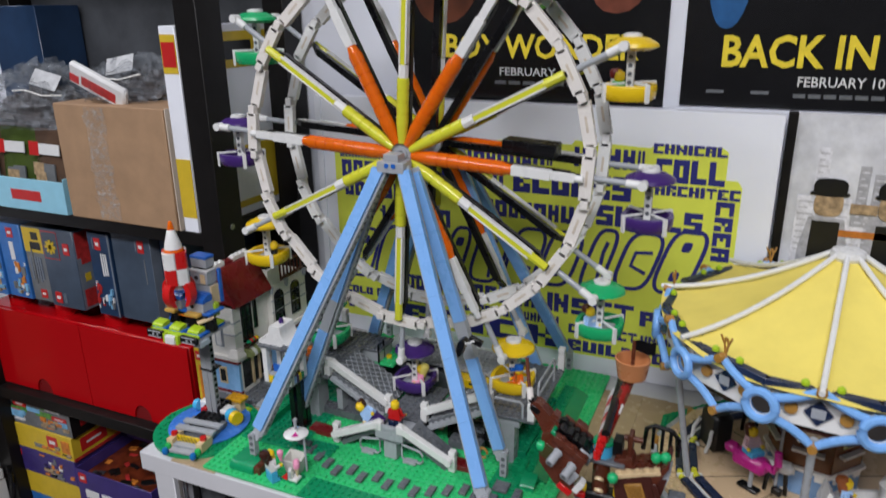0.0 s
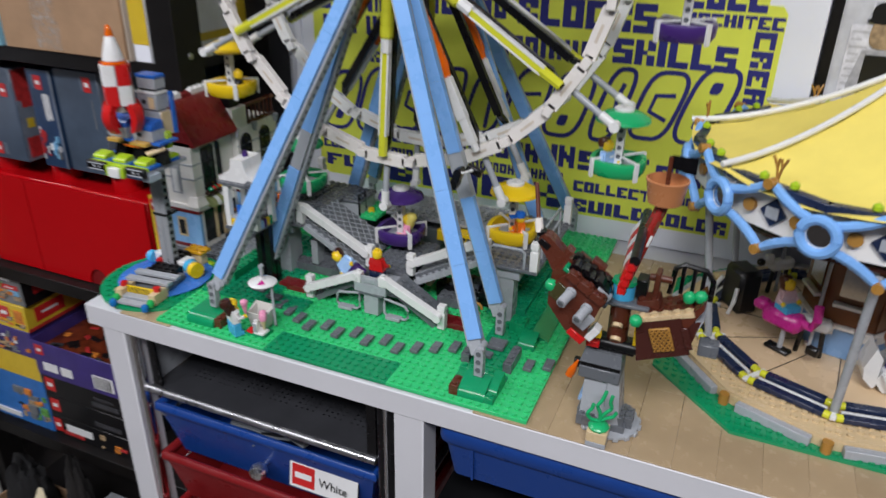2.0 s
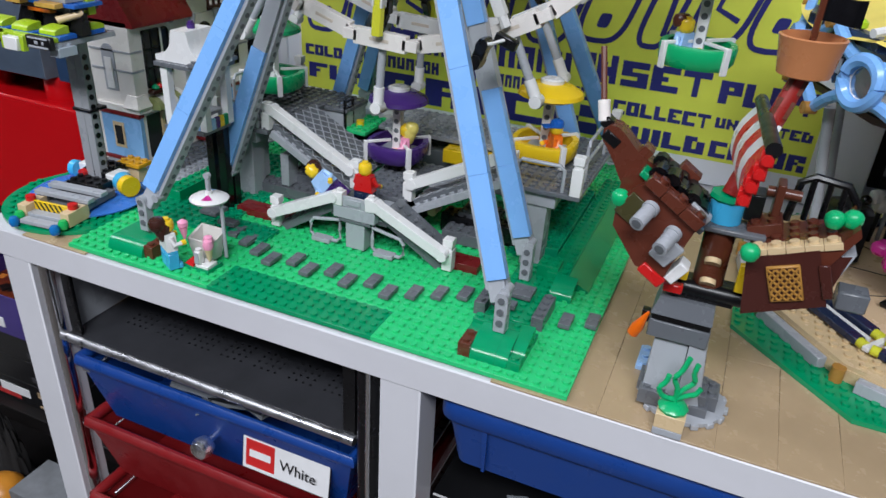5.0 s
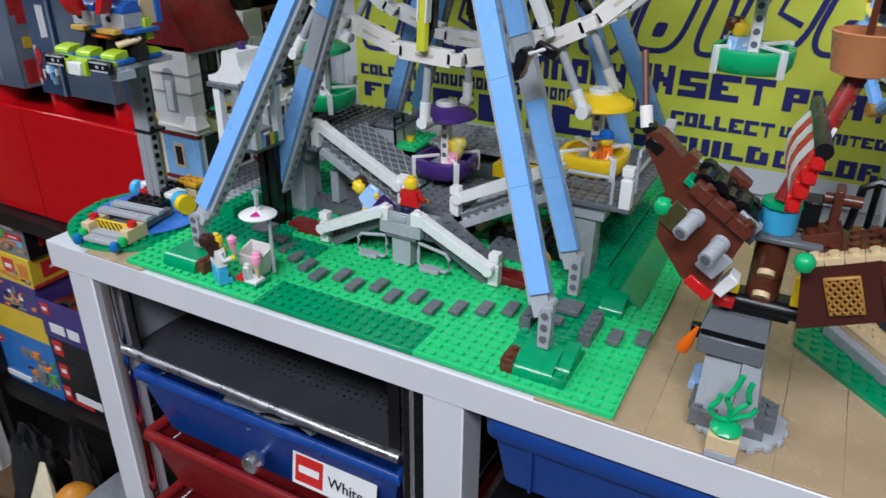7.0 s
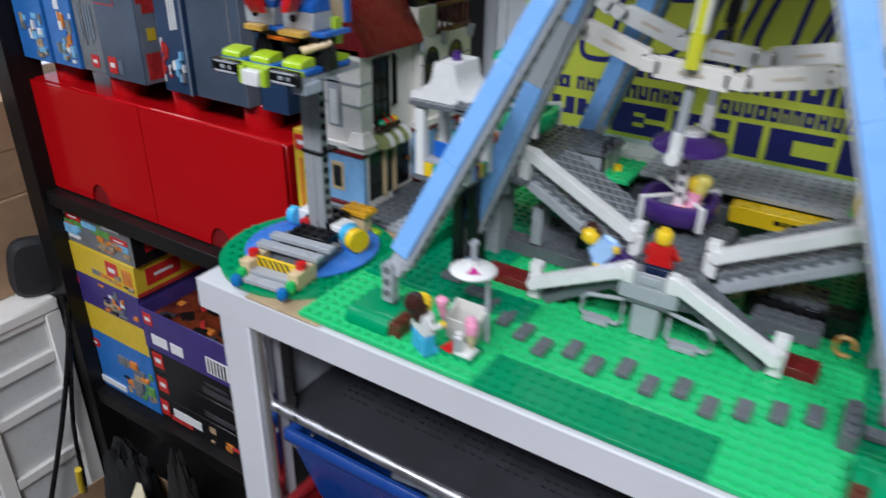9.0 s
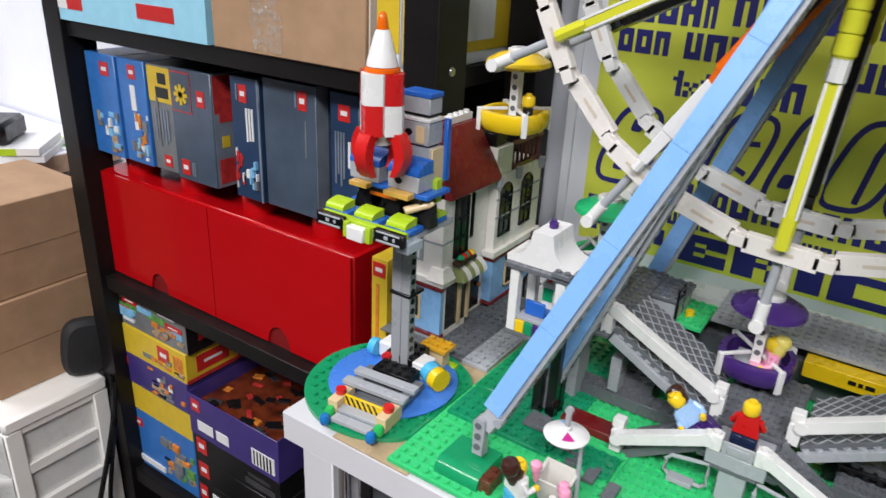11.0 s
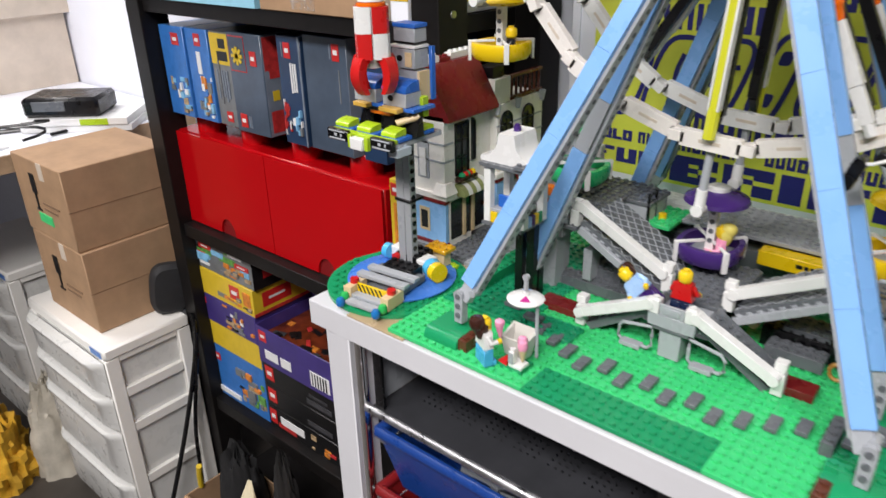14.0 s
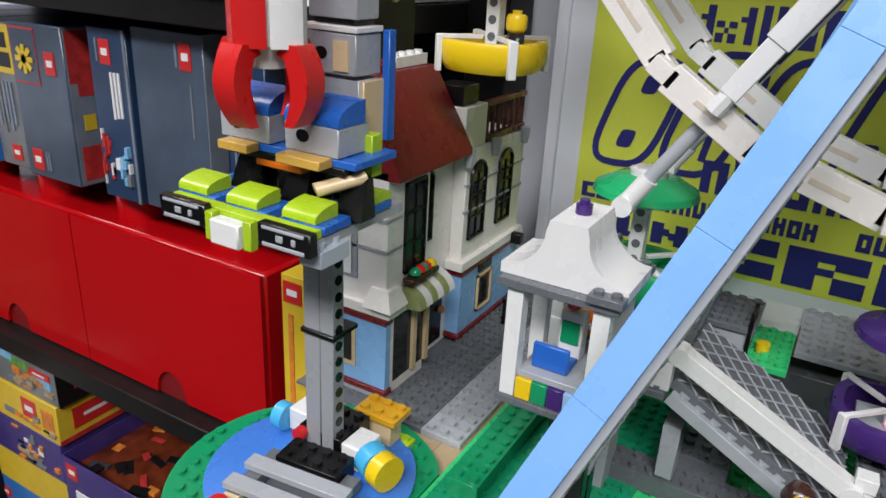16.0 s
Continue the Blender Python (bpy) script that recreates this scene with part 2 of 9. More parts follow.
# bin colour, also the painted shade in the storage drawers' finger holes
BINHOLERED = plastic("bin_and_hole_red", (0.20, 0.008, 0.010), 0.35)
CLOTH = matt("yellow_canopy_cloth", (0.84, 0.69, 0.15), 0.75, 0.04, 30, 0.25)
MESHMETAL = matt("dark_grey_sheet_metal", (0.034, 0.035, 0.040), 0.20, 0.12, 30, 0.04)


# ---- the room ----
WALL_Y = 0.426


def slab(name, x0, y0, z0, x1, y1, z1, mat, label, category, c=0.0):
    return solid(name, Build().box(x0, y0, z0, x1, y1, z1, c), mat, label, category, kind="structure")


slab("floor", -3.2, -3.2, -0.1, 3.0, 0.6, 0.0, FLOORMAT, "dark worn wooden floor", "floor")
slab("wall_north", -3.2, WALL_Y, 0.0, 3.0, WALL_Y + 0.12, 2.7, WALLPAINT, "plain pale grey-white wall behind the table", "wall")
# unseen walls, coloured near black to hold down the bounced light
BOUNCEDARK = matt("bounce_cut_dark", (0.10, 0.10, 0.11), 0.7, 0.1, 4, 0.15)
slab("wall_west", -3.3, -3.2, 0.0, -3.2, 0.55, 2.7, BOUNCEDARK, "unseen wall, near black to cut bounce light", "wall")
slab("wall_east", 3.0, -3.2, 0.0, 3.1, 0.55, 2.7, BOUNCEDARK, "unseen wall, near black to cut bounce light", "wall")
slab("wall_south", -3.3, -3.3, 0.0, 3.1, -3.2, 2.7, BOUNCEDARK, "unseen wall, near black to cut bounce light", "wall")
slab("ceiling", -3.3, -3.3, 2.7, 3.1, 0.55, 2.8, WALLPAINT, "plain white ceiling", "ceiling")

# ---- table ----
table = thing("table", pose(0, 0, 0), "long white painted table with square legs", "table")
part("tabletop", Build().box(-0.0945, -0.0026, 0.7245, 1.42, 0.422, 0.7486, 0.0010), WHITEPAINT, table, "white tabletop with a smooth front edge")
for lx in (-0.0765, 0.264, 0.86, 1.36):
    for ly in (-0.0012, 0.385):
        part("leg", Build().box(lx, ly, 0.0, lx + 0.029, ly + 0.029, 0.7245, 0.001), WHITEPAINT, table)

# tan covering of smooth tiles
mat, nt, bs = nodes("tan_tile")
oi = nt.nodes.new("ShaderNodeObjectInfo")
nz = noise_node(nt, 55, 5)
add = nt.nodes.new("ShaderNodeMath")
add.operation = "MULTIPLY_ADD"
nt.links.new(oi.outputs["Random"], add.inputs[0])
add.inputs[1].default_value = 0.6
nt.links.new(ramp(nt, nz.outputs[0], 0, 0.4), add.inputs[2])
vary(nt, bs, (0.41, 0.30, 0.18), add.outputs[0], 0.10)
nt.links.new(ramp(nt, nz.outputs[0], 0.14, 0.32), bs.inputs["Roughness"])
TANTILE = mat


# ---- ferris wheel ----
AX, AY, AZ = 0.192, 0.192, 1.097      # wheel's axle
ferris = thing("ferris_wheel", pose(0, 0, 0), "tall toy ferris wheel with blue legs and a white rim", "ferris wheel")

# base plates
for gx in range(3):
    for gy in range(3):
        x0, y0 = gx * 0.128, gy * 0.128
        if gx == 1 and gy == 0:
            part("base_plate", Build().brick(x0, 0, TOP + 0.0002, 16, 4, PLATE), DGREEN2, ferris, "dark green studded plate")
            part("base_plate", Build().brick(x0, 0.032, TOP + 0.0002, 16, 12, PLATE), GREEN, ferris)
        else:
            part("base_plate", Build().brick(x0, y0, TOP + 0.0002, 16, 16, PLATE), GREEN, ferris, "bright green studded base plate")


def beam(b, p0, p1, w, d, off=(0, 0), sidev=(1, 0, 0), c=0.0003):
    """A straight bar from p0 to p1, w wide along sidev and d deep."""
    a, e = Vector(p0), Vector(p1)
    zz = (e - a)
    ln = zz.length
    zz.normalize()
    xx = Vector(sidev)
    xx = (xx - zz * xx.dot(zz)).normalized()
    yy = zz.cross(xx)
    m = Matrix.Translation(a) @ Matrix((xx, yy, zz)).transposed().to_4x4()
    b.box(off[0] - w / 2, off[1] - d / 2, 0, off[0] + w / 2, off[1] + d / 2, ln, c, m)
    return m, ln


def holes(b, m, ln, x, y, axis, first=0.004, r=0.0026, n=10, upto=None):
    """Dark pin holes set just proud of a bar's side."""
    k = first
    while k < (upto or ln) - 0.003:
        p = Vector((x, y, k))
        q = p + Vector(axis) * 0.0003
        b.cyl(tuple(m @ p), tuple(m @ q), r, n=n)
        k += STUD


def leg(foot, apex, sx, front, bare=False):
    """One support leg: a grey bar with a blue tiled face and a hinged foot."""
    top = part("support_leg", Build(), LGREY, ferris, "light grey bar leg faced with medium blue tiles")
    b, dark = Build(), Build()
    f, a = Vector(foot), Vector(apex)
    d = (a - f).normalized()
    s = Vector((1, 0, 0))
    m, ln = beam(b, f + d * 0.014, a, 0.0104, 0.0062, (0.0014 * sx, front * 0.0034), s)
    m, ln = beam(b, f + d * 0.014, a, 0.0028, 0.0088, (-0.0059 * sx, front * 0.0018), s)
    start, L = f + d * 0.020, (a - f).length - 0.025
    k = 0.0
    while k < L - 0.002:
        seg = min(0.064, L - k)
        if bare and k < 0.104:
            seg = min(0.052, 0.104 - k)
        elif bare and k < 0.146:
            # a stretch without tiles shows the bar and its pin holes
            fill = Build()
            beam(fill, start + d * k, start + d * 0.1458, 0.0118, 0.0052, (0.0018 * sx, -front * 0.0026), s, 0.00008)
            part("bare_bar", fill, LGREY, top, "light grey bar with open pin holes")
            nrm = d.cross(s) if d.cross(s).y < 0 else -d.cross(s)
            for q in range(5):
                p = start + d * (k + 0.005 + 0.008 * q) + s * (0.0018 * sx)
                part("pin_hole", Build().cyl(tuple(p + nrm * 0.0048), tuple(p + nrm * 0.0055), 0.0026, n=14), DGREY, top)
            k = 0.146
            continue
        blue = Build()
        beam(blue, start + d * (k), start + d * (k + seg - 0.00012), 0.0126, 0.0062, (0.0018 * sx, -front * 0.0030), s, 0.00008)
        part("facing_tile", blue, LBLUE, top, "medium blue smooth tile")
        k += seg
    holes(dark, m, ln, -0.00735 * sx, front * 0.0022, (-1 * sx, 0, 0), 0.006, 0.0019)
    top.data.from_pydata(b.v, [], b.f)
    top.data.update()
    hole = part("pin_hole", dark, DGREY, top)
    tagged(hole, "row of small dark pin holes", kind="stuff")
    # hinge foot
    ft = Build()
    ft.box(f.x - 0.0040, f.y - 0.0038, f.z - 0.014, f.x + 0.0040, f.y + 0.0038, f.z + 0.010, 0.0006)
    ft.cyl((f.x, f.y - 0.0040, f.z + 0.010), (f.x, f.y + 0.0040, f.z + 0.010), 0.0040, n=16)
    part("foot", ft, LGREY, top)
    hg = Build()
    q = f + d * 0.014
    hg.box(-0.0056, -0.0038, -0.008, 0.0056, 0.0038, 0.008, 0.0006, Matrix.Translation(q) @ m.to_3x3().to_4x4())
    hg.cyl((q.x + 0.0060, q.y - 0.0048, q.z + 0.001), (q.x + 0.0060, q.y + 0.0044, q.z + 0.001), 0.0030, n=14)
    part("hinge", hg, LGREY, top)
    for hz in (-0.007, 0.001, 0.009):
        part("pin_hole", Build().cyl((f.x, f.y - 0.0046, f.z + hz), (f.x, f.y - 0.0036, f.z + hz), 0.0023, n=12), DGREY, top)
    return top


for sx, fx in ((-1, 0.0530), (1, 0.3320)):
    leg((fx, 0.028, 0.780), (AX + sx * 0.011, 0.126, 1.088), sx, 1)
    leg((fx - sx * 0.009 - (0.005 if sx < 0 else 0.0), 0.110, 0.772), (AX + sx * 0.016 - (0.004 if sx < 0 else 0.0), 0.138, 1.085), sx, 1, True)
    leg((fx, 0.356, 0.782), (AX + sx * 0.011, 0.258, 1.088), sx, 1)
    leg((fx - sx * 0.009, 0.274, 0.772), (AX + sx * 0.016, 0.246, 1.085), sx, 1)

# axle heads
for y0, y1 in ((0.118, 0.138), (0.246, 0.266)):
    b = Build()
    b.box(AX - 0.0155, y0, 1.0820, AX + 0.0155, y1, 1.0940, 0.0008)
    b.box(AX - 0.0085, y0 + 0.002, 1.0940, AX + 0.0085, y1 - 0.002, 1.1015, 0.0004)
    hd = part("axle_head", b, LGREY, ferris, "light grey axle block at the top of the legs")
    part("blue_pin", Build().cyl((AX - 0.004, y0 - 0.0006, 1.090), (AX - 0.004, y0 + 0.001, 1.090), 0.0026).cyl((AX + 0.004, y0 - 0.0006, 1.090), (AX + 0.004, y0 + 0.001, 1.090), 0.0026), BLUE, hd)

# wheel
def wpart(name, b, mat, parent, label=""):
    """A part of the wheel, built round its axle."""
    ob = part(name, b, mat, parent, label)
    if parent is ferris:
        ob.matrix_basis = pose(AX, AY, AZ, 0, TURN, 0)
    return ob


SLOTTAN = plastic("rim_slot_plastic", (0.62, 0.54, 0.45))
RIM_R, TURN = 0.198, 3.3
FY, RY = -0.036, 0.036
wpart("axle", Build().cyl((0, -0.068, 0), (0, 0.068, 0), 0.0045, n=14), BLACK, ferris)
for yy in (FY, RY):
    hb = Build()
    hb.cyl((0, yy - 0.010, 0), (0, yy + 0.010, 0), 0.013, n=24)
    hb.cyl((0, yy - 0.013, 0), (0, yy + 0.013, 0), 0.007, n=16)
    wpart("hub", hb, LGREY, ferris)
    for k in range(24):
        a0, a1 = 2 * math.pi * k / 24 - math.pi / 24, 2 * math.pi * (k + 1) / 24 - math.pi / 24
        p0 = Vector((RIM_R * math.cos(a0), yy, RIM_R * math.sin(a0)))
        p1 = Vector((RIM_R * math.cos(a1), yy, RIM_R * math.sin(a1)))
        d = (p1 - p0).normalized()
        rb = Build()
        stagger = 0.003 if k % 2 else -0.003
        off = Vector((0, stagger, 0))
        rad = ((p0 + p1) / 2 - Vector((0, yy, 0))).normalized()
        beam(rb, p0 + d * 0.004 + off, p1 - d * 0.004 + off, 0.0125, 0.0075, (0, 0), rad)
        for e in (p0 + d * 0.001 + off, p1 - d * 0.001 + off):
            beam(rb, e - d * 0.006, e + d * 0.006, 0.0078, 0.0075, (0, 0), rad)
        seg = wpart("rim_segment", rb, PINKWHITE if yy < 0 else WHITE, ferris, "white rim plate with clips")
        if k < 24:
            mid = (p0 + p1) / 2 + off
            sb = Build()
            beam(sb, mid - d * 0.008, mid + d * 0.008, 0.0027, 0.0079, (0, 0), rad)
            part("slot", sb, SLOTTAN, seg)

for k in range(12):
    a = math.radians(30 * k)
    u = Vector((math.cos(a), 0, math.sin(a)))
    t = Vector((-math.sin(a), 0, math.cos(a)))
    orange = k % 2 == 0
    for yy, fronty in ((FY - 0.010, True), (RY + 0.010, False)):
        c = Vector((0, yy, 0))
        hubm = TORANGE if orange else TYELLOW
        sp = Build()
        r_ = 0.0076 if orange else 0.0066
        sp.cyl(tuple(c + u * 0.012), tuple(c + u * 0.032), 0.0042, r_, n=10)
        for j in range(7 if orange else 4):
            r0, r1 = 0.032 + 0.0118 * j, 0.032 + 0.0118 * (j + 1)
            sp.cyl(tuple(c + u * r0), tuple(c + u * (r1 - 0.0014)), r_, n=10)
            sp.cyl(tuple(c + u * (r1 - 0.0014)), tuple(c + u * r1), r_ * 0.88, n=10)
        spoke = wpart("spoke", sp, hubm, ferris, "clear orange light bar" if orange else "clear yellow-green light bar")
        ob = Build()
        if orange:
            ob.cyl(tuple(c + u * 0.1146), tuple(c + u * 0.122), 0.0064, 0.0050, n=10)
            part("orange_tip", ob, TORANGE, spoke)
            ob = Build()
            beam(ob, c + u * 0.122, c + u * 0.162, 0.0100, 0.0080, (0, 0), t)
            beam(ob, c + u * 0.162, c + u * 0.186, 0.0080, 0.0066, (0, 0), t)
            ob.cyl(tuple(c + u * 0.186), tuple(c + u * 0.194), 0.0036, n=8)
            part("outer_bar", ob, WHITE, spoke)
        else:
            ob.cyl(tuple(c + u * 0.0792), tuple(c + u * 0.092), 0.0054, n=8)
            part("collar", ob, WHITE, spoke)
            ob = Build()
            beam(ob, c + u * 0.092, c + u * 0.170, 0.0050, 0.0066, (0, 0), t)
            ob.cyl(tuple(c + u * 0.170), tuple(c + u * 0.192), 0.0046, n=8)
            part("outer_bar", ob, TYELLOW, spoke)
            for side_ in (-1, 1):
                eb = Build()
                beam(eb, c + u * 0.093 + t * (0.0034 * side_), c + u * 0.172 + t * (0.0034 * side_), 0.0018, 0.0074, (0, 0), t)
                part("clear_edge", eb, WHITE, spoke, "whitish clear edge of the bar")
        bb = Build()
        inner = c + Vector((0, 0.012 if fronty else -0.012, 0))
        beam(bb, inner + u * 0.012, inner + u * 0.178, 0.0076, 0.0070, (0, 0), t)
        beam(bb, inner + u * 0.178, c + u * 0.192, 0.0056, 0.0056, (0, 0), t)
        part("brace", bb, BLACK, spoke, "black brace bar")
    # arms that carry the cabin
    for yy, s in ((FY + 0.001, -1), (RY - 0.001, 1)):
        ab = Build()
        ab.cyl(tuple(Vector((0, yy, 0)) + u * 0.190), tuple(Vector((0, yy + s * 0.002, 0)) + u * 0.246), 0.0032, n=10)
        arm = wpart("cabin_arm", ab, LGREY, ferris)
        eb = Build()
        q = Vector((0, yy + s * 0.002, 0)) + u * 0.239
        eb.cyl(tuple(q - u * 0.006), tuple(q + u * 0.010), 0.0042, n=10)
        eb.cyl(tuple(q + u * 0.010 + Vector((0, -0.005, 0))), tuple(q + u * 0.010 + Vector((0, 0.005, 0))), 0.0046, n=12)
        part("end_sleeve", eb, WHITE, arm)
bx = Build()
bx.box(0.098, -0.012, 0.0080, 0.156, 0.012, 0.0220, 0.0012)
wpart("battery_box", bx, BLACK, ferris, "black battery box on a spoke")


def cabin(mat, label, m):
    """One round gondola hung from its roof."""
    top = thing("cabin", m, label, "gondola", "cabins on the wheel")
    roof = Build().lathe([(0.0, -0.0065), (0.018, -0.0060), (0.0250, -0.0030), (0.0240, 0.0000), (0.015, 0.0050), (0.0065, 0.0065), (0.0, 0.0065)], 28)
    rf = part("roof", roof, mat, top)
    part("roof_cap", Build().lathe([(0.009, 0.0050), (0.009, 0.0084), (0.0065, 0.0088), (0.0065, 0.0096)], 16), WHITE, rf)
    po = part("post", Build().box(-0.0036, -0.0036, -0.0465, 0.0036, 0.0036, -0.0055, 0.0004), WHITE, top)
    for q in range(4):
        part("pin_hole", Build().cyl((0, -0.0038, -0.0120 - 0.008 * q), (0, 0.0038, -0.0120 - 0.008 * q), 0.0022, n=10), DGREY, po)
    part("pivot_bar", Build().cyl((0, -0.034, -0.0035), (0, 0.034, -0.0035), 0.0022, n=8), LGREY, top)
    outer, inner, zt, zb, n = [], [], -0.0375, -0.0520, 20
    for i in range(n):
        a = 2 * math.pi * (i + 0.5) / n
        k = 1.0 - 0.045 * math.cos(4 * a)
        outer.append((0.0268 * k * math.cos(a), 0.0268 * k * math.sin(a)))
        inner.append((0.0215 * k * math.cos(a), 0.0215 * k * math.sin(a)))
    tub = Build()
    V = [(x * 0.86, y * 0.86, zb) for x, y in outer] + [(x * 0.97, y * 0.97, zb + 0.004) for x, y in outer] + [(x, y, zt - 0.002) for x, y in outer] + [(x * 0.97, y * 0.97, zt) for x, y in outer] + [(x, y, zt) for x, y in inner] + [(x, y, zb + 0.004) for x, y in inner]
    F = [(j * n + i, j * n + (i + 1) % n, (j + 1) * n + (i + 1) % n, (j + 1) * n + i) for j in range(5) for i in range(n)]
    F += [tuple(range(n - 1, -1, -1)), tuple(range(5 * n, 6 * n))]
    tub.add(V, F)
    tb = part("tub", tub, mat, top)
    for q in range(4):
        cl = Build()
        mm = pose(0, 0, 0, 0, 0, 45 + 90 * q)
        cl.box(0.0270, -0.0022, zb - 0.001, 0.0296, 0.0022, zt + 0.002, 0.0003, mm)
        cl.box(0.0060, -0.0012, zt, 0.0290, 0.0012, zt + 0.0022, 0.0003, mm)
        part("clip", cl, WHITE, tb)
    part("seat", Build().box(-0.0145, -0.0145, zb + 0.0042, 0.0145, 0.0145, zb + 0.0072, 0.0004), LGREY, tb)
    return top


CAB = ("purple plastic gondola with a domed roof", "yellow plastic gondola with a domed roof", "green plastic gondola with a domed roof")
for k in range(12):
    a = math.radians(30 * k - TURN)
    mat = (PURPLE, YELLOW, CABGREEN)[k % 3]
    # purple at 0, yellow at 30, green at 60 and so on round
    cabin(mat, CAB[k % 3], pose(AX + 0.250 * math.cos(a), AY, AZ + 0.250 * math.sin(a)))


# ---- black shelving unit ----
SX0, SX1, SY0, SY1 = -0.716, -0.110, 0.198, 0.420
shelf = thing("shelving_unit", pose(0, 0, 0), "black-stained wooden shelving unit packed with boxed toys", "shelf")
for x0 in (SX0, SX1 - 0.036):
    for y0 in (SY0, SY1 - 0.045):
        part("post", Build().box(x0, y0, 0.0, x0 + 0.036, y0 + 0.045, 1.62, 0.001), BLACKWOOD, shelf)
for z0, h in ((0.050, 0.020), (0.226, 0.026), (0.577, 0.022), (0.932, 0.020), (1.40, 0.022)):
    part("shelf_board", Build().box(SX0 + 0.0365, SY0 + 0.007, z0, SX1 - 0.0365, SY1 - 0.002, z0 + h, 0.001), BLACKWOOD, shelf)
part("back_panel", Build().box(SX0 + 0.033, SY1 + 0.0005, 0.05, SX1 - 0.033, SY1 + 0.006, 0.936, 0.0), BLACKWOOD, shelf)
part("back_panel", Build().box(SX0 + 0.033, SY1 + 0.0005, 0.964, SX1 - 0.033, SY1 + 0.006, 1.399, 0.0), matt("dark_back_panel", (0.07, 0.075, 0.085), 0.5, 0.3, 12, 0.1), shelf, "dark grey back panel")
for z0 in (0.966, 0.60, 0.26):
    for x0 in (SX1 - 0.0005, ):
        for y0 in (SY0 + 0.022,):
            part("screw", Build().cyl((x0, y0, z0 - 0.004), (x0 + 0.0018, y0, z0 - 0.004), 0.0042, 0.0036, n=16), STEEL, shelf, "bright round screw head")


LOGO = matt("logo_red_print", (0.55, 0.02, 0.02), 0.35, 0.05)
INKWHITE = matt("white_print", (0.75, 0.75, 0.75), 0.4, 0.03)
INKBLACK = matt("black_print", (0.007, 0.007, 0.008), 0.35, 0.1)
INKYEL = matt("yellow_print", (0.66, 0.46, 0.03), 0.4, 0.05)
INKGREEN = matt("green_print", (0.10, 0.28, 0.06), 0.4, 0.4, 160)
INKTAN = matt("tan_print", (0.40, 0.28, 0.16), 0.4, 0.35, 140)
INKBLUE = matt("blue_print", (0.03, 0.16, 0.48), 0.35, 0.1)
INKSKY = matt("sky_print", (0.20, 0.46, 0.70), 0.4, 0.2, 90)
INKRED = matt("red_print", (0.45, 0.03, 0.03), 0.4, 0.25, 120)
INKNAVY = matt("navy_print", (0.018, 0.045, 0.105), 0.3, 0.2, 14)
INKSLATE = matt("slate_print", (0.060, 0.085, 0.125), 0.28, 0.25, 12)
INKPURPLE = matt("purple_print", (0.052, 0.034, 0.18), 0.35, 0.15, 20)
INKGREY = matt("grey_print", (0.16, 0.17, 0.18), 0.35, 0.2, 30)
INKORANGE = matt("orange_print", (0.62, 0.20, 0.03), 0.4, 0.3, 90)


def carton(name, x0, y0, z0, x1, y1, z1, mat, label, prints=(), category="box", group="", turn=0.0, side=()):
    """A closed box; prints are (u0, v0, u1, v1, ink) on its front, in parts of its width and height; side: the same on its +x face."""
    w, d, h = x1 - x0, y1 - y0, z1 - z0
    ob = thing(name, pose((x0 + x1) / 2, y0, z0, 0, 0, turn), label, category, group)
    c = min(0.0009, w * 0.02)
    part("body", Build().box(-w / 2, 0, 0, w / 2, d, h, c), mat, ob)
    n = 0
    for u0, v0, u1, v1, ink in prints:
        n += 1
        pr_ = part("print", Build().box(-w / 2 + u0 * w, -0.0005 - 0.00012 * n, v0 * h, -w / 2 + u1 * w, 0.0002, v1 * h), ink, ob)
        if ink is LOGO:
            du, dv = u1 - u0, v1 - v0
            part("logo_bar", Build().box(-w / 2 + (u0 + 0.22 * du) * w, -0.0008 - 0.00012 * n, (v0 + 0.36 * dv) * h, -w / 2 + (u1 - 0.22 * du) * w, -0.0004, (v1 - 0.36 * dv) * h), INKWHITE, pr_)
    for i, (u0, v0, u1, v1, ink) in enumerate(side):
        part("print", Build().box(w / 2 - 0.0002, u0 * d, v0 * h, w / 2 + 0.0005 + 0.00012 * i, u1 * d, v1 * h), ink, ob)
    return ob


def blobs(seed, u0, v0, u1, v1, inks, n):
    """A picture broken into small patches."""
    r = random.Random(seed)
    out = []
    for i in range(n):
        cu, cv = r.uniform(u0, u1), r.uniform(v0, v1)
        su, sv = r.uniform(0.04, 0.15) * (u1 - u0), r.uniform(0.04, 0.15) * (v1 - v0)
        out.append((max(u0, cu - su), max(v0, cv - sv), min(u1, cu + su), min(v1, cv + sv), inks[r.randrange(len(inks))]))
    return out


def text_bars(u0, v0, u1, v1, ink, n, seed=0):
    """Unreadable lines of small type, running upwards."""
    r = random.Random(seed)
    return [(u0 + (u1 - u0) * (i + 0.15) / n, v0 + r.uniform(0, 0.25) * (v1 - v0), u0 + (u1 - u0) * (i + 0.7) / n, v1, ink) for i in range(n)]


INKPALE = matt("pale_slate_print", (0.17, 0.20, 0.25), 0.3, 0.25, 14)
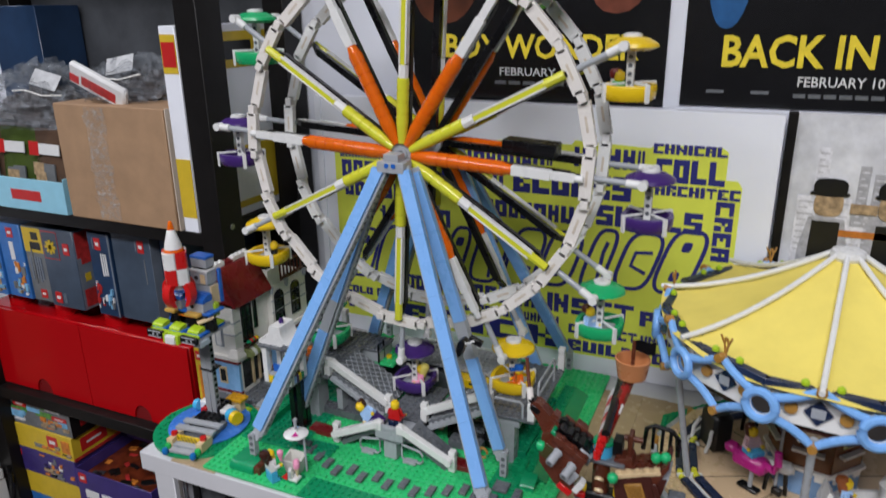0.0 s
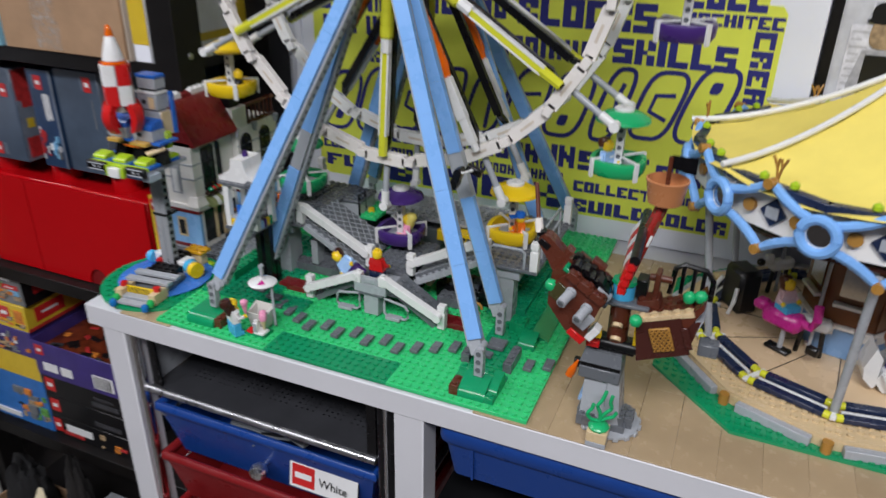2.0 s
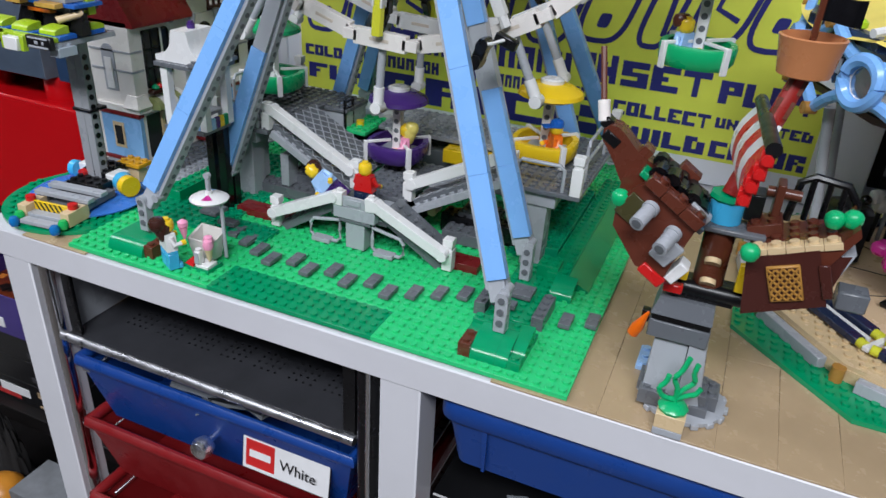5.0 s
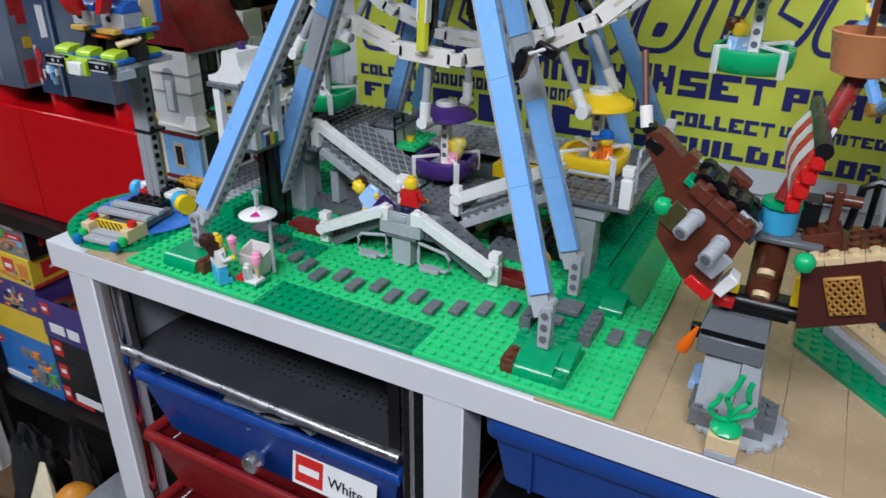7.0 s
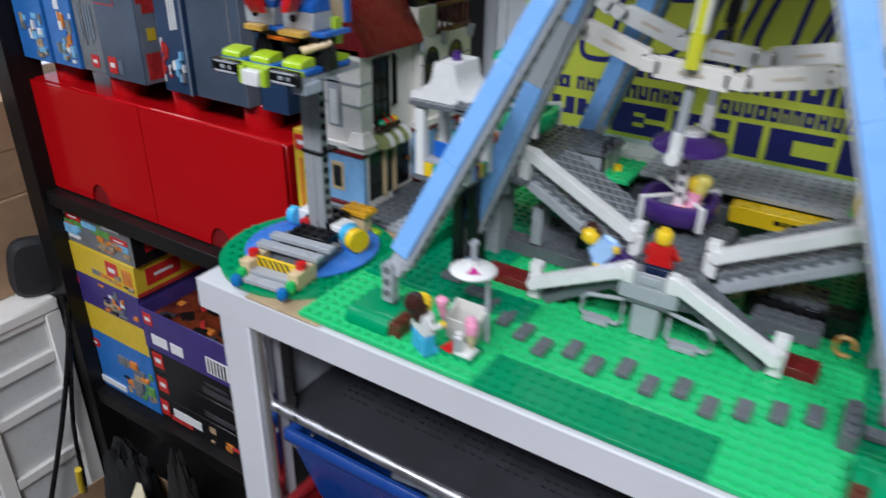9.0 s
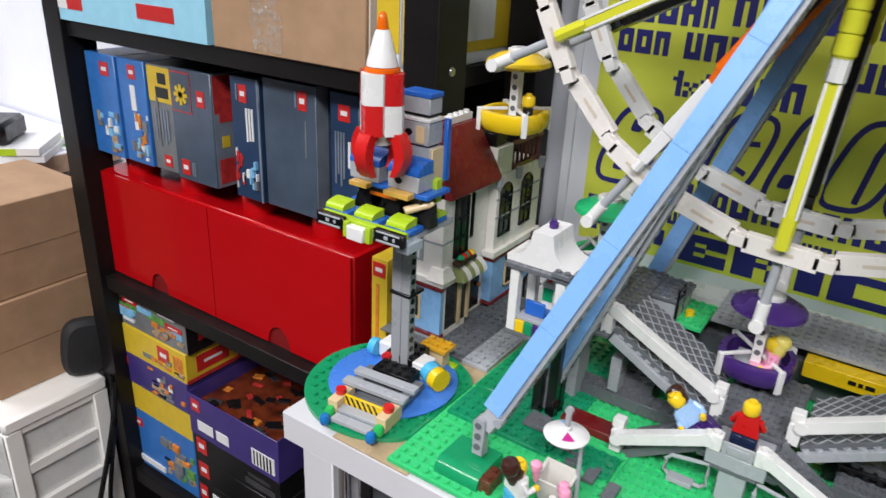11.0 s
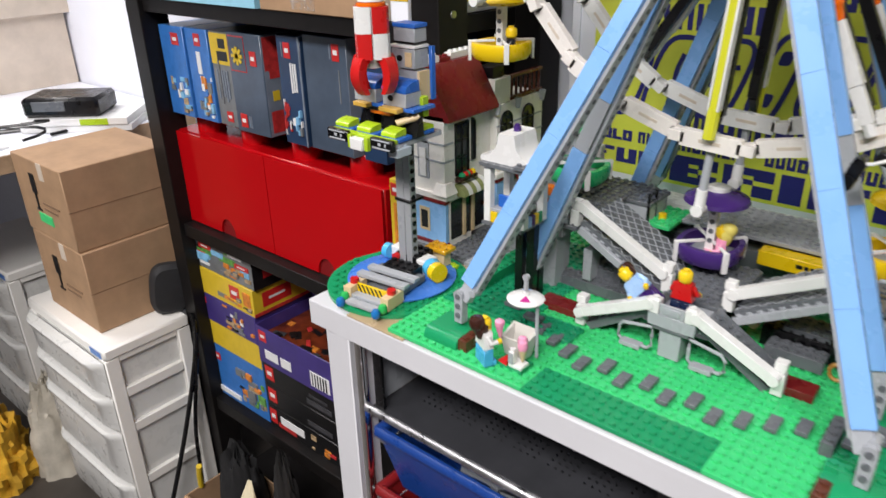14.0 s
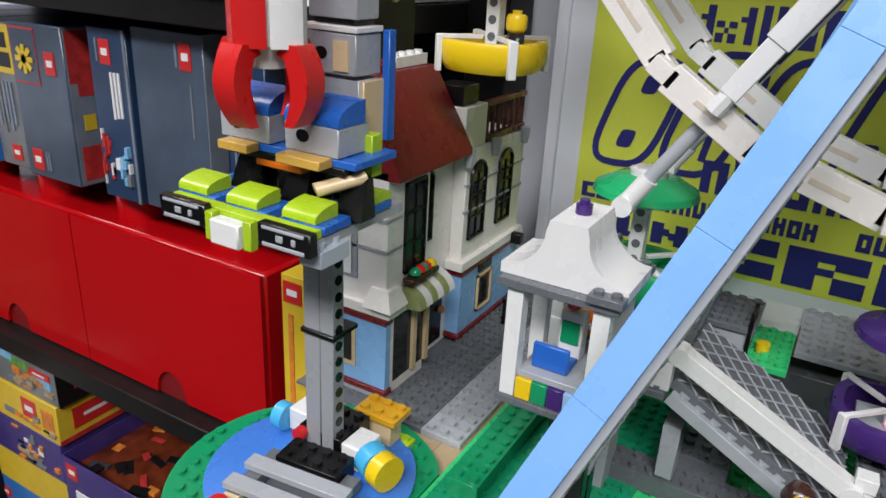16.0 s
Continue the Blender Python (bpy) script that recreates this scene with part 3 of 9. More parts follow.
# row of toy boxes above the red drawers
RZ = 0.782
row = [
    (-0.676, -0.614, 0.131, INKBLUE, "blue toy box standing on the red storage drawers", [(0.50, 0.80, 0.80, 0.93, LOGO)] + blobs(1, 0.2, 0.08, 0.95, 0.45, (INKTAN, INKSKY, INKGREY), 9)),
    (-0.612, -0.558, 0.131, INKBLUE, "blue toy box with a printed building", [(0.40, 0.82, 0.68, 0.95, LOGO), (0.42, 0.52, 0.60, 0.76, INKWHITE)] + blobs(2, 0.35, 0.06, 0.98, 0.5, (INKTAN, INKWHITE, INKGREY, INKORANGE), 12)),
    (-0.556, -0.507, 0.131, INKGREY, "dark grey toy box with a yellow corner", [(0.02, 0.66, 0.95, 0.98, INKYEL), (0.3, 0.7, 0.8, 0.8, INKBLACK), (0.42, 0.83, 0.75, 0.93, INKBLACK), (0.40, 0.05, 0.68, 0.16, LOGO)] + text_bars(0.15, 0.26, 0.75, 0.60, INKPALE, 5, 7)),
    (-0.505, -0.432, 0.134, INKSLATE, "dark blue gift-season toy box with a yellow star", [(0.05, 0.62, 0.52, 0.97, INKRED), (0.06, 0.632, 0.51, 0.958, INKSLATE), (0.14, 0.05, 0.34, 0.19, LOGO), (0.66, 0.70, 0.84, 0.84, LOGO)] + text_bars(0.40, 0.05, 0.50, 0.18, INKPALE, 2, 4)),
    (-0.402, -0.357, 0.138, INKNAVY, "dark navy toy box with a red figure print", [(0.30, 0.80, 0.58, 0.94, LOGO), (0.93, 0.0, 0.99, 1.0, INKPALE)] + text_bars(0.50, 0.44, 0.80, 0.76, INKWHITE, 3, 5) + text_bars(0.20, 0.78, 0.28, 0.94, INKPALE, 1, 6) + blobs(5, 0.08, 0.05, 0.36, 0.42, (INKRED, INKRED, INKRED, INKWHITE), 14) + blobs(6, 0.48, 0.06, 0.88, 0.34, (INKSKY, INKSKY, INKWHITE, INKGREY), 10)),
    (-0.354, -0.277, 0.142, INKSLATE, "large slate-blue toy box", [(0.68, 0.81, 0.84, 0.95, LOGO), (0.62, 0.82, 0.65, 0.94, INKPALE), (0.80, 0.46, 0.82, 0.74, INKGREY)]),
    (-0.262, -0.224, 0.140, INKNAVY, "narrow navy toy box", [(0.3, 0.80, 0.7, 0.92, LOGO)] + text_bars(0.15, 0.30, 0.55, 0.72, INKPALE, 4, 8) + text_bars(0.62, 0.44, 0.92, 0.66, INKWHITE, 2, 9)),
]
for i, (x0, x1, h, mat, label, pr) in enumerate(row):
    pr = pr + (blobs(60 + i, 0.30, 0.05, 0.95, 0.40, (INKSKY, INKTAN, INKGREY, INKWHITE, INKBLUE), 12) if i < 2 else [(0.30, 0.24, 0.36, 0.70, INKGREY)] if i == 2 else [])
    o = carton("toy_box", x0, (0.232 if i == 6 else 0.221 + 0.003 * (i % 3)), RZ, x1, 0.405, RZ + h, mat, label, pr, group="toy boxes on the red drawers", side=(((0.01, 0.01, 0.98, 0.99, INKPALE), (0.015, 0.66, 0.22, 0.98, INKRED), (0.05, 0.58, 0.16, 0.66, INKRED), (0.03, 0.04, 0.17, 0.26, INKRED), (0.06, 0.36, 0.12, 0.46, INKYEL), (0.20, 0.30, 0.60, 0.60, INKSLATE)) if i == 3 else ((0.0, 0.0, 0.10, 1.0, INKPALE),) + tuple(text_bars(0.14, 0.3, 0.5, 0.9, INKGREY, 4, 3)) if i == 5 else ()))
    if i == 3:
        st = Build()
        for q in range(4):
            mm = pose(-0.5 * 0.073 + 0.29 * 0.073, -0.0016, 0.775 * h, 0, 45 * q, 0)
            st.box(-0.0022, -0.0004, -0.012, 0.0022, 0.0004, 0.012, 0, mm)
        part("star", st, INKYEL, o, "yellow printed star")

# red storage drawer brick
red = thing("red_storage_brick", pose(-0.6900, 0.222, 0.5995), "glossy red plastic storage brick with two drawers", "storage box")
W = 0.4630
part("body", Build().box(0, 0.004, 0, W, 0.185, 0.1540, 0.003), GLOSSRED, red)
for i in range(2):
    x0 = i * W / 2 + 0.0008
    b = Build()
    w, n = W / 2 - 0.0016, 14
    cx = x0 + w * 0.5
    poly = [(x0, 0.002), (cx - 0.019, 0.002)]
    poly += [(cx - 0.019 * math.cos(math.pi * q / n), 0.002 + 0.026 * math.sin(math.pi * q / n)) for q in range(1, n)]
    poly += [(cx + 0.019, 0.002), (x0 + w, 0.002), (x0 + w, 0.1525), (x0, 0.1525)]
    b.side(poly, 0.0, 0.0035)
    dr = part("drawer_front", b, GLOSSRED, red)
    # dark red disc painted in for the shade inside the hole
    part("finger_hole", Build().cyl((cx, 0.0046, 0.006), (cx, 0.0036, 0.006), 0.0215, n=28), BINHOLERED, dr)
for i in range(4):
    for j in range(2):
        part("knob", Build().lathe([(0.0215, 0.1540), (0.0215, 0.1800), (0.0200, 0.1820)], 32, pose(W * (i + 0.46) / 4, 0.0380 + 0.100 * j, 0)), GLOSSRED, red)

# upper shelf: tray, cartons and bags
SH = 0.9522
tray = thing("display_tray", pose(-0.690, 0.200, SH), "pale blue card display tray filled with small toy bags", "display tray")
AZCARD = matt("pale_blue_card", (0.30, 0.62, 0.78), 0.5, 0.04)
b = Build()
b.box(0, 0, 0, 0.287, 0.002, 0.050, 0.0004)
b.box(0, 0.16, 0, 0.287, 0.162, 0.060, 0.0004)
b.box(0, 0.002, 0, 0.002, 0.16, 0.055).box(0.285, 0.002, 0, 0.287, 0.16, 0.055).box(0.002, 0.002, 0, 0.285, 0.16, 0.002)
part("tray_wall", b, AZCARD, tray)
part("logo_print", Build().box(0.03, -0.0006, 0.014, 0.062, 0.0002, 0.036), LOGO, tray)
part("script_print", Build().box(0.17, -0.0006, 0.016, 0.235, 0.0002, 0.032), LOGO, tray)
part("white_print", Build().box(0.002, -0.0006, 0.014, 0.03, 0.0002, 0.036), INKWHITE, tray)
r = random.Random(3)


def pouch(x, y, z, w, h, ink, lean, label):
    """A crimped, puffed foil bag that stands in the tray."""
    ob = thing("toy_bag", pose(x, y, z, lean, 0, r.uniform(-4, 4)), label, "bag", "toy bags in the tray")
    V, F, n = [], [], 7
    for side in (-1, 1):
        for j in range(n):
            for i in range(n):
                u, v = i / (n - 1), j / (n - 1)
                puff = (math.sin(math.pi * u) * math.sin(math.pi * min(1, v * 1.15) if v < 0.87 else math.pi * 0.98)) ** 0.6
                V.append((w * (u - 0.5), side * (0.0006 + 0.013 * puff * (0.9 + 0.2 * r.random())), h * v))
    for s in (0, 1):
        o = s * n * n
        for j in range(n - 1):
            for i in range(n - 1):
                q = (o + j * n + i, o + j * n + i + 1, o + (j + 1) * n + i + 1, o + (j + 1) * n + i)
                F.append(q if s == 0 else q[::-1])
    part("film", Build().add(V, F, True), ink[0], ob)
    part("title_print", Build().box(-w * 0.42, -0.0150, h * 0.68, w * 0.35, -0.0135, h * 0.82), ink[1], ob)
    part("logo_print", Build().box(-w * 0.46, -0.0152, h * 0.66, -w * 0.2, -0.0142, h * 0.84), LOGO, ob)
    for k in range(4):
        cx, cz = r.uniform(-0.3, 0.3) * w, r.uniform(0.15, 0.55) * h
        part("picture_print", Build().box(cx - 0.012, -0.0150 - 0.0002 * k, cz - 0.009, cx + 0.012, -0.0130, cz + 0.010), ink[2 + k % 2], ob)


FILM1 = plastic("brown_bag_film", (0.10, 0.06, 0.04), 0.15, 0.5)
FILM2 = plastic("green_bag_film", (0.06, 0.09, 0.02), 0.15, 0.5)
for i, x in enumerate((-0.655, -0.595, -0.532, -0.455)):
    for k in range(2):
        pouch(x, 0.229 + 0.05 * k, SH + 0.003, 0.075 if i < 3 else 0.085, 0.118, (FILM1 if (i + k) % 2 else FILM2, INKWHITE, INKGREY, INKTAN), -6 + 4 * k, "crimped foil toy bag with printed picture")

carton("toy_box", -0.670, 0.330, SH, -0.560, 0.415, SH + 0.300, INKNAVY, "dark navy toy carton at the back of the shelf")

# brown taped carton
cb = thing("cardboard_box", pose(-0.3930, 0.200, SH), "brown cardboard carton sealed with shiny clear tape", "cardboard box")
part("carton", Build().box(0, 0, 0, 0.205, 0.20, 0.168, 0.0012), CARD, cb)
part("flap_gap", Build().box(0.2062, 0.002, 0.0, 0.2080, 0.20, 0.168), CARD2, cb)
mat, nt, bs = nodes("clear_tape")
nz = noise_node(nt, 130, 6, 0.75)
bs.inputs["Base Color"].default_value = (0.66, 0.60, 0.54, 1)
bs.inputs["Roughness"].default_value = 0.10
nt.links.new(ramp(nt, nz.outputs[0], 0.05, 0.75, 0.45, 0.66), bs.inputs["Alpha"])
bump(nt, bs, nz.outputs[0], 1.0, 0.004)
TAPE = mat
tp = Build()
rr = random.Random(5)
for k in range(14):
    z = 0.004 + k * 0.0115
    tp.box(0.060 + rr.uniform(-0.004, 0.002), -0.0006 - rr.random() * 0.0004, z, 0.098 + rr.uniform(-0.002, 0.004), 0.0004, z + 0.0114)
tagged(part("tape", tp, TAPE, cb), "wrinkled shiny clear tape", kind="stuff")

# plastic bags heaped on the cartons
mat, nt, bs = nodes("clear_bag_film")
nz = noise_node(nt, 70, 6, 0.7)
vary(nt, bs, (0.34, 0.37, 0.41), nz.outputs[0], 0.3)
bs.inputs["Roughness"].default_value = 0.10
nt.links.new(ramp(nt, nz.outputs[0], 0.10, 0.55, 0.42, 0.66), bs.inputs["Alpha"])
bump(nt, bs, nz.outputs[0], 0.9, 0.006)
FILM = mat
LOOSE = plastic("loose_dark_parts", (0.10, 0.09, 0.09), 0.3, 0.6)


def heap(name, cx, cy, cz, sx, sy, sz, mat, label, seed, rough=0.35, soft=False):
    b = Build()
    n, k = 40, 16
    V, F = [], []
    for j in range(k + 1):
        el = (j / k) * math.pi / 2
        for i in range(n):
            a = 2 * math.pi * i / n
            d = 1 + rough * (noise.noise((3.1 * math.cos(a) + seed, 3.1 * math.sin(a), 4 * el)) + 0.6 * noise.noise((9 * math.cos(a), 9 * math.sin(a) + seed, 11 * el)))
            V.append((cx + sx * d * math.cos(a) * math.cos(el), cy + sy * d * math.sin(a) * math.cos(el), max(cz, cz + sz * d * math.sin(el))))
    for j in range(k):
        for i in range(n):
            F.append((j * n + i, j * n + (i + 1) % n, (j + 1) * n + (i + 1) % n, (j + 1) * n + i))
    b.add(V, F, soft)
    return solid(name, b, mat, label, name.split("_")[-1])


bag_a = heap("plastic_bag", -0.535, 0.300, SH + 0.12, 0.125, 0.085, 0.085, FILM, "crumpled clear plastic bag of loose parts", 2, 0.30, True)
heap("loose_parts", -0.535, 0.305, SH + 0.12, 0.095, 0.060, 0.050, LOOSE, "dark loose toy parts inside a clear bag", 22, 0.35)
bag_b = heap("plastic_bag", -0.315, 0.295, SH + 0.1682, 0.088, 0.075, 0.055, FILM, "crumpled clear plastic bag on the carton", 7, 0.30, True)
for bag, x, y, z, tip in ((bag_a, -0.485, 0.260, SH + 0.182, 14), (bag_b, -0.320, 0.260, SH + 0.208, -10)):
    fl_ = part("header_flap", Build().box(-0.024, 0, -0.002, 0.024, 0.0008, 0.024, 0.0002), matt("flap_film", (0.62, 0.63, 0.65), 0.25, 0.2, 40, 0.2), bag, "whitish stiff flap of the bag")
    fl_.matrix_basis = pose(x, y, z, -30, tip, 8)
    sl_ = part("seal_strip", Build().tube([(-0.05, 0, 0), (-0.02, -0.004, 0.006), (0.01, -0.002, 0.002), (0.045, 0.002, 0.007)], 0.0012, 6), WHITEPLAST, bag)
    sl_.matrix_basis = pose(x + 0.01, y - 0.018, z - 0.012, 0, tip / 2, 4)
heap("loose_parts", -0.305, 0.300, SH + 0.1682, 0.060, 0.050, 0.036, LOOSE, "dark loose toy parts inside a clear bag", 23, 0.35)
bag = thing("printed_bag", pose(-0.325, 0.218, SH + 0.176, 14, 24, 4), "white printed bag with a red title lying on the carton", "bag")
part("film", Build().box(-0.05, 0, 0, 0.05, 0.012, 0.034, 0.004), INKWHITE, bag)
part("title_print", Build().box(-0.025, -0.0006, 0.008, 0.035, 0.0004, 0.022), INKRED, bag)
part("logo_print", Build().box(-0.046, -0.0006, 0.006, -0.030, 0.0004, 0.018), LOGO, bag)

# tall yellow and white toy box
yb = thing("toy_box", pose(-0.1800, 0.204, SH) @ Matrix.Diagonal((2.2, 0.9, 1.04, 1)), "tall white and yellow toy box beside the post", "box")
part("body", Build().box(0, 0, 0, 0.012, 0.215, 0.262, 0.0008), BOARDWHITE, yb)
part("yellow_print", Build().box(0.0005, -0.0006, 0.020, 0.0115, 0.0004, 0.098), INKYEL, yb)
part("yellow_print", Build().box(0.0005, -0.0006, 0.205, 0.0115, 0.0004, 0.252), INKYEL, yb)
part("yellow_print", Build().box(0.0115, 0.004, 0.205, 0.0126, 0.211, 0.252), INKYEL, yb)
part("yellow_print", Build().box(0.0115, 0.004, 0.012, 0.0126, 0.211, 0.098), INKYEL, yb)
part("white_print", Build().box(0.0115, 0.04, 0.022, 0.0129, 0.17, 0.08), INKWHITE, yb)
part("title_bar", Build().box(0.0120, 0.06, 0.216, 0.0132, 0.16, 0.240), INKBLACK, yb)
part("logo_print", Build().box(0.001, -0.0010, 0.213, 0.011, 0.0002, 0.243), LOGO, yb)

# lower shelf: toy boxes below the red drawers
LZ = 0.2525
DIMPRINT = matt("dim_grey_print", (0.045, 0.045, 0.05), 0.4, 0.3, 40)
lower = [
    (-0.699, 0.222, LZ, -0.5385, 0.40, LZ + 0.1585, INKBLUE, "blue toy carton with a truck print and a yellow top band", [(0, 0.695, 1, 1, INKYEL), (0.05, 0.48, 0.2, 0.57, LOGO)] + blobs(11, 0.55, 0.10, 0.98, 0.5, (INKGREEN, INKGREY, INKTAN), 14) + [(0.05, 0.06, 0.5, 0.12, INKWHITE)]),
    (-0.701, 0.220, LZ + 0.159, -0.5380, 0.40, LZ + 0.2125, INKPURPLE, "purple toy carton with a small vehicle print", [(0.03, 0.62, 0.14, 0.85, LOGO)] + blobs(12, 0.45, 0.1, 0.8, 0.9, (INKWHITE, INKGREY, INKBLACK, INKORANGE), 10)),
    (-0.701, 0.220, LZ + 0.213, -0.5340, 0.40, LZ + 0.2625, INKYEL, "yellow toy carton with a red logo", [(0.62, 0.35, 0.78, 0.85, LOGO), (0.4, 0.2, 0.55, 0.36, INKGREY), (0.84, 0.3, 0.96, 0.8, INKORANGE)]),
    (-0.703, 0.222, LZ + 0.2630, -0.5280, 0.38, LZ + 0.3160, INKGREY, "grey toy carton with bright printed patches", blobs(13, 0.02, 0.05, 0.95, 0.95, (INKORANGE, INKGREEN, INKSKY, INKBLACK, LOGO, INKWHITE), 16)),
    (-0.5365, 0.219, LZ + 0.1325, -0.3530, 0.40, LZ + 0.2020, INKPURPLE, "purple display carton with barcode and loose red sets inside", [(0.04, 0.62, 0.14, 0.9, LOGO), (0.1, 0.18, 0.28, 0.42, INKWHITE), (0.32, 0.18, 0.46, 0.42, INKWHITE), (0.72, 0.14, 0.96, 0.52, INKWHITE)] + [(0.74 + 0.035 * q, 0.16, 0.755 + 0.035 * q, 0.5, INKBLACK) for q in range(6)]),
    (-0.5370, 0.222, LZ + 0.0880, -0.3570, 0.40, LZ + 0.1320, INKBLACK, "black toy carton with a red logo", [(0.04, 0.25, 0.16, 0.85, LOGO), (0.62, 0.2, 0.95, 0.42, DIMPRINT), (0.66, 0.55, 0.9, 0.66, DIMPRINT)]),
    (-0.5370, 0.222, LZ + 0.0440, -0.3570, 0.40, LZ + 0.0875, INKBLACK, "black toy carton with a red logo", [(0.04, 0.25, 0.16, 0.85, LOGO), (0.6, 0.2, 0.93, 0.4, DIMPRINT)]),
    (-0.5370, 0.222, LZ, -0.3570, 0.40, LZ + 0.0435, INKBLACK, "black toy carton with a slanted white title", [(0.02, 0.2, 0.12, 0.85, LOGO), (0.18, 0.35, 0.52, 0.7, INKWHITE), (0.14, 0.15, 0.4, 0.35, INKRED)] + blobs(14, 0.62, 0.1, 0.95, 0.9, (INKORANGE, INKTAN, INKRED), 6)),
]
for x0, y0, z0, x1, y1, z1, mat, label, pr in lower:
    pr = pr + blobs(int(-1000 * x0 + 500 * z0), 0.50, 0.12, 0.97, 0.52, (INKGREY, INKTAN, INKBLACK, mat, INKORANGE), 12) if "black" not in label and "display" not in label else pr
    if "display" in label:
        ob = carton("toy_box", x0, y0, z0, x1, y0 + 0.002, z1, mat, label, pr, group="toy boxes on the lower shelf")
        w_, h_ = (x1 - x0) / 2, z1 - z0
        part("carton_wall", Build().box(-w_, 0.0022, 0, -w_ + 0.002, y1 - y0, h_).box(w_ - 0.002, 0.0022, 0, w_, y1 - y0, h_).box(-w_ + 0.002, 0.0022, 0, w_ - 0.002, y1 - y0, 0.004), mat, ob)
        rd = random.Random(21)
        ins = solid("carton_tray", Build().box(x0 + 0.003, y0 + 0.004, z0 + 0.0045, x1 - 0.003, y1 - 0.004, z1 - 0.020, 0.001), matt("rust_print", (0.11, 0.020, 0.007), 0.35, 0.6, 40), "rust-red carton lying in the open display", "box")
        for q in range(34):
            px_, py_ = rd.uniform(-0.07, 0.07), rd.uniform(0.015, 0.13)
            part("print", Build().box(-0.010, -0.005, 0, rd.uniform(0.0, 0.014), rd.uniform(0.0, 0.008), 0.0004 + 0.0001 * q), (INKRED, INKBLACK, INKORANGE, INKBLACK, INKBLACK, DIMPRINT, INKBLACK)[q % 7], ins).matrix_basis = pose((x0 + x1) / 2 + px_, y0 + py_, z1 - 0.020, 0, 0, rd.uniform(-40, 40))
    else:
        sd = ((0.10, 0.25, 0.42, 0.78, LOGO), (0.17, 0.47, 0.35, 0.56, INKWHITE), (0.55, 0.30, 0.85, 0.80, INKORANGE), (0.0, 0.0, 1.0, 0.12, INKRED)) if mat is INKYEL else ((0.0, 0.0, 1.0, 1.0, INKBLACK), (0.12, 0.3, 0.34, 0.75, LOGO)) if mat is INKGREY else ()
        carton("toy_box", x0, y0, z0, x1, y1, z1, mat, label, pr, group="toy boxes on the lower shelf", side=sd)
carton("toy_box", -0.525, 0.33, LZ + 0.2022, -0.360, 0.405, LZ + 0.290, INKPURPLE, "purple toy carton behind the open display", [(0.05, 0.3, 0.2, 0.8, LOGO)] + blobs(15, 0.3, 0.1, 0.95, 0.9, (INKYEL, INKWHITE, INKGREY), 8), group="toy boxes on the lower shelf")


# ---- boards and posters on the wall ----
SGN_Y = 0.390
SIGNYEL = matt("sign_lime_yellow", (0.80, 0.86, 0.10), 0.5, 0.05, 14, 0.05)
SIGNBLUE = matt("sign_blue_ink", (0.028, 0.030, 0.21), 0.45, 0.08, 30, 0.05)
POSTBLACK = matt("poster_black", (0.005, 0.005, 0.006), 0.25, 0.3, 9, 0.03)
POSTYEL = matt("poster_yellow_ink", (0.85, 0.66, 0.05), 0.35, 0.12, 60)
board = thing("sign_board", pose(0.0267, SGN_Y, 0.7742) @ Matrix.Diagonal((0.969, 1, 0.985, 1)), "white board printed with blue words on a lime yellow field", "sign")
part("panel", Build().box(-0.096, 0, -0.0243, 0.550, 0.018, 0.352, 0.0008), BOARDWHITE, board)
part("edge_frame", Build().box(-0.106, -0.003, -0.0243, -0.096, 0.018, 0.352, 0.0006), BOARDWHITE, board)
field = Build()
outline = [(-0.076, 0.002), (0.498, 0.002), (0.498, 0.14), (0.512, 0.16), (0.512, 0.262), (0.506, 0.27), (0.492, 0.27), (0.492, 0.304), (0.486, 0.309), (0.405, 0.309), (0.398, 0.304), (0.30, 0.308), (0.296, 0.302), (0.19, 0.302), (0.185, 0.292), (0.04, 0.292), (0.034, 0.280), (-0.066, 0.280), (-0.076, 0.27)]
field.side(outline, -0.0006, 0.0002)
part("yellow_field", field, SIGNYEL, board, "lime yellow printed field")
# words of the sign: text, left, right, foot, height above the table
WORDS = (("CHNICAL", 0.402, 0.491, 0.298, 0.0125), ("COLL", 0.407, 0.491, 0.262, 0.0300), ("ARCHITEC", 0.408, 0.511, 0.245, 0.0135), ("BLOCKS", 0.215, 0.378, 0.232, 0.0320), ("SKILLS", 0.334, 0.470, 0.197, 0.0280),
         ("SET", 0.306, 0.393, 0.062, 0.0250), ("IN", 0.270, 0.301, 0.062, 0.0280), ("PLAY", 0.402, 0.492, 0.060, 0.0220), ("COLLECT", 0.303, 0.400, 0.033, 0.0140), ("UNLIMITED", 0.405, 0.494, 0.036, 0.0100), ("BUILD", 0.303, 0.400, 0.006, 0.0170), ("COLOR", 0.405, 0.494, 0.006, 0.0165),
         ("1x1", 0.000, 0.036, 0.168, 0.0240), ("FUN", -0.066, 0.018, 0.015, 0.0170), ("BRICK", 0.030, 0.290, -0.004, 0.0360), ("COLO", -0.070, -0.020, 0.041, 0.0120), ("2x", 0.455, 0.478, 0.089, 0.0110))
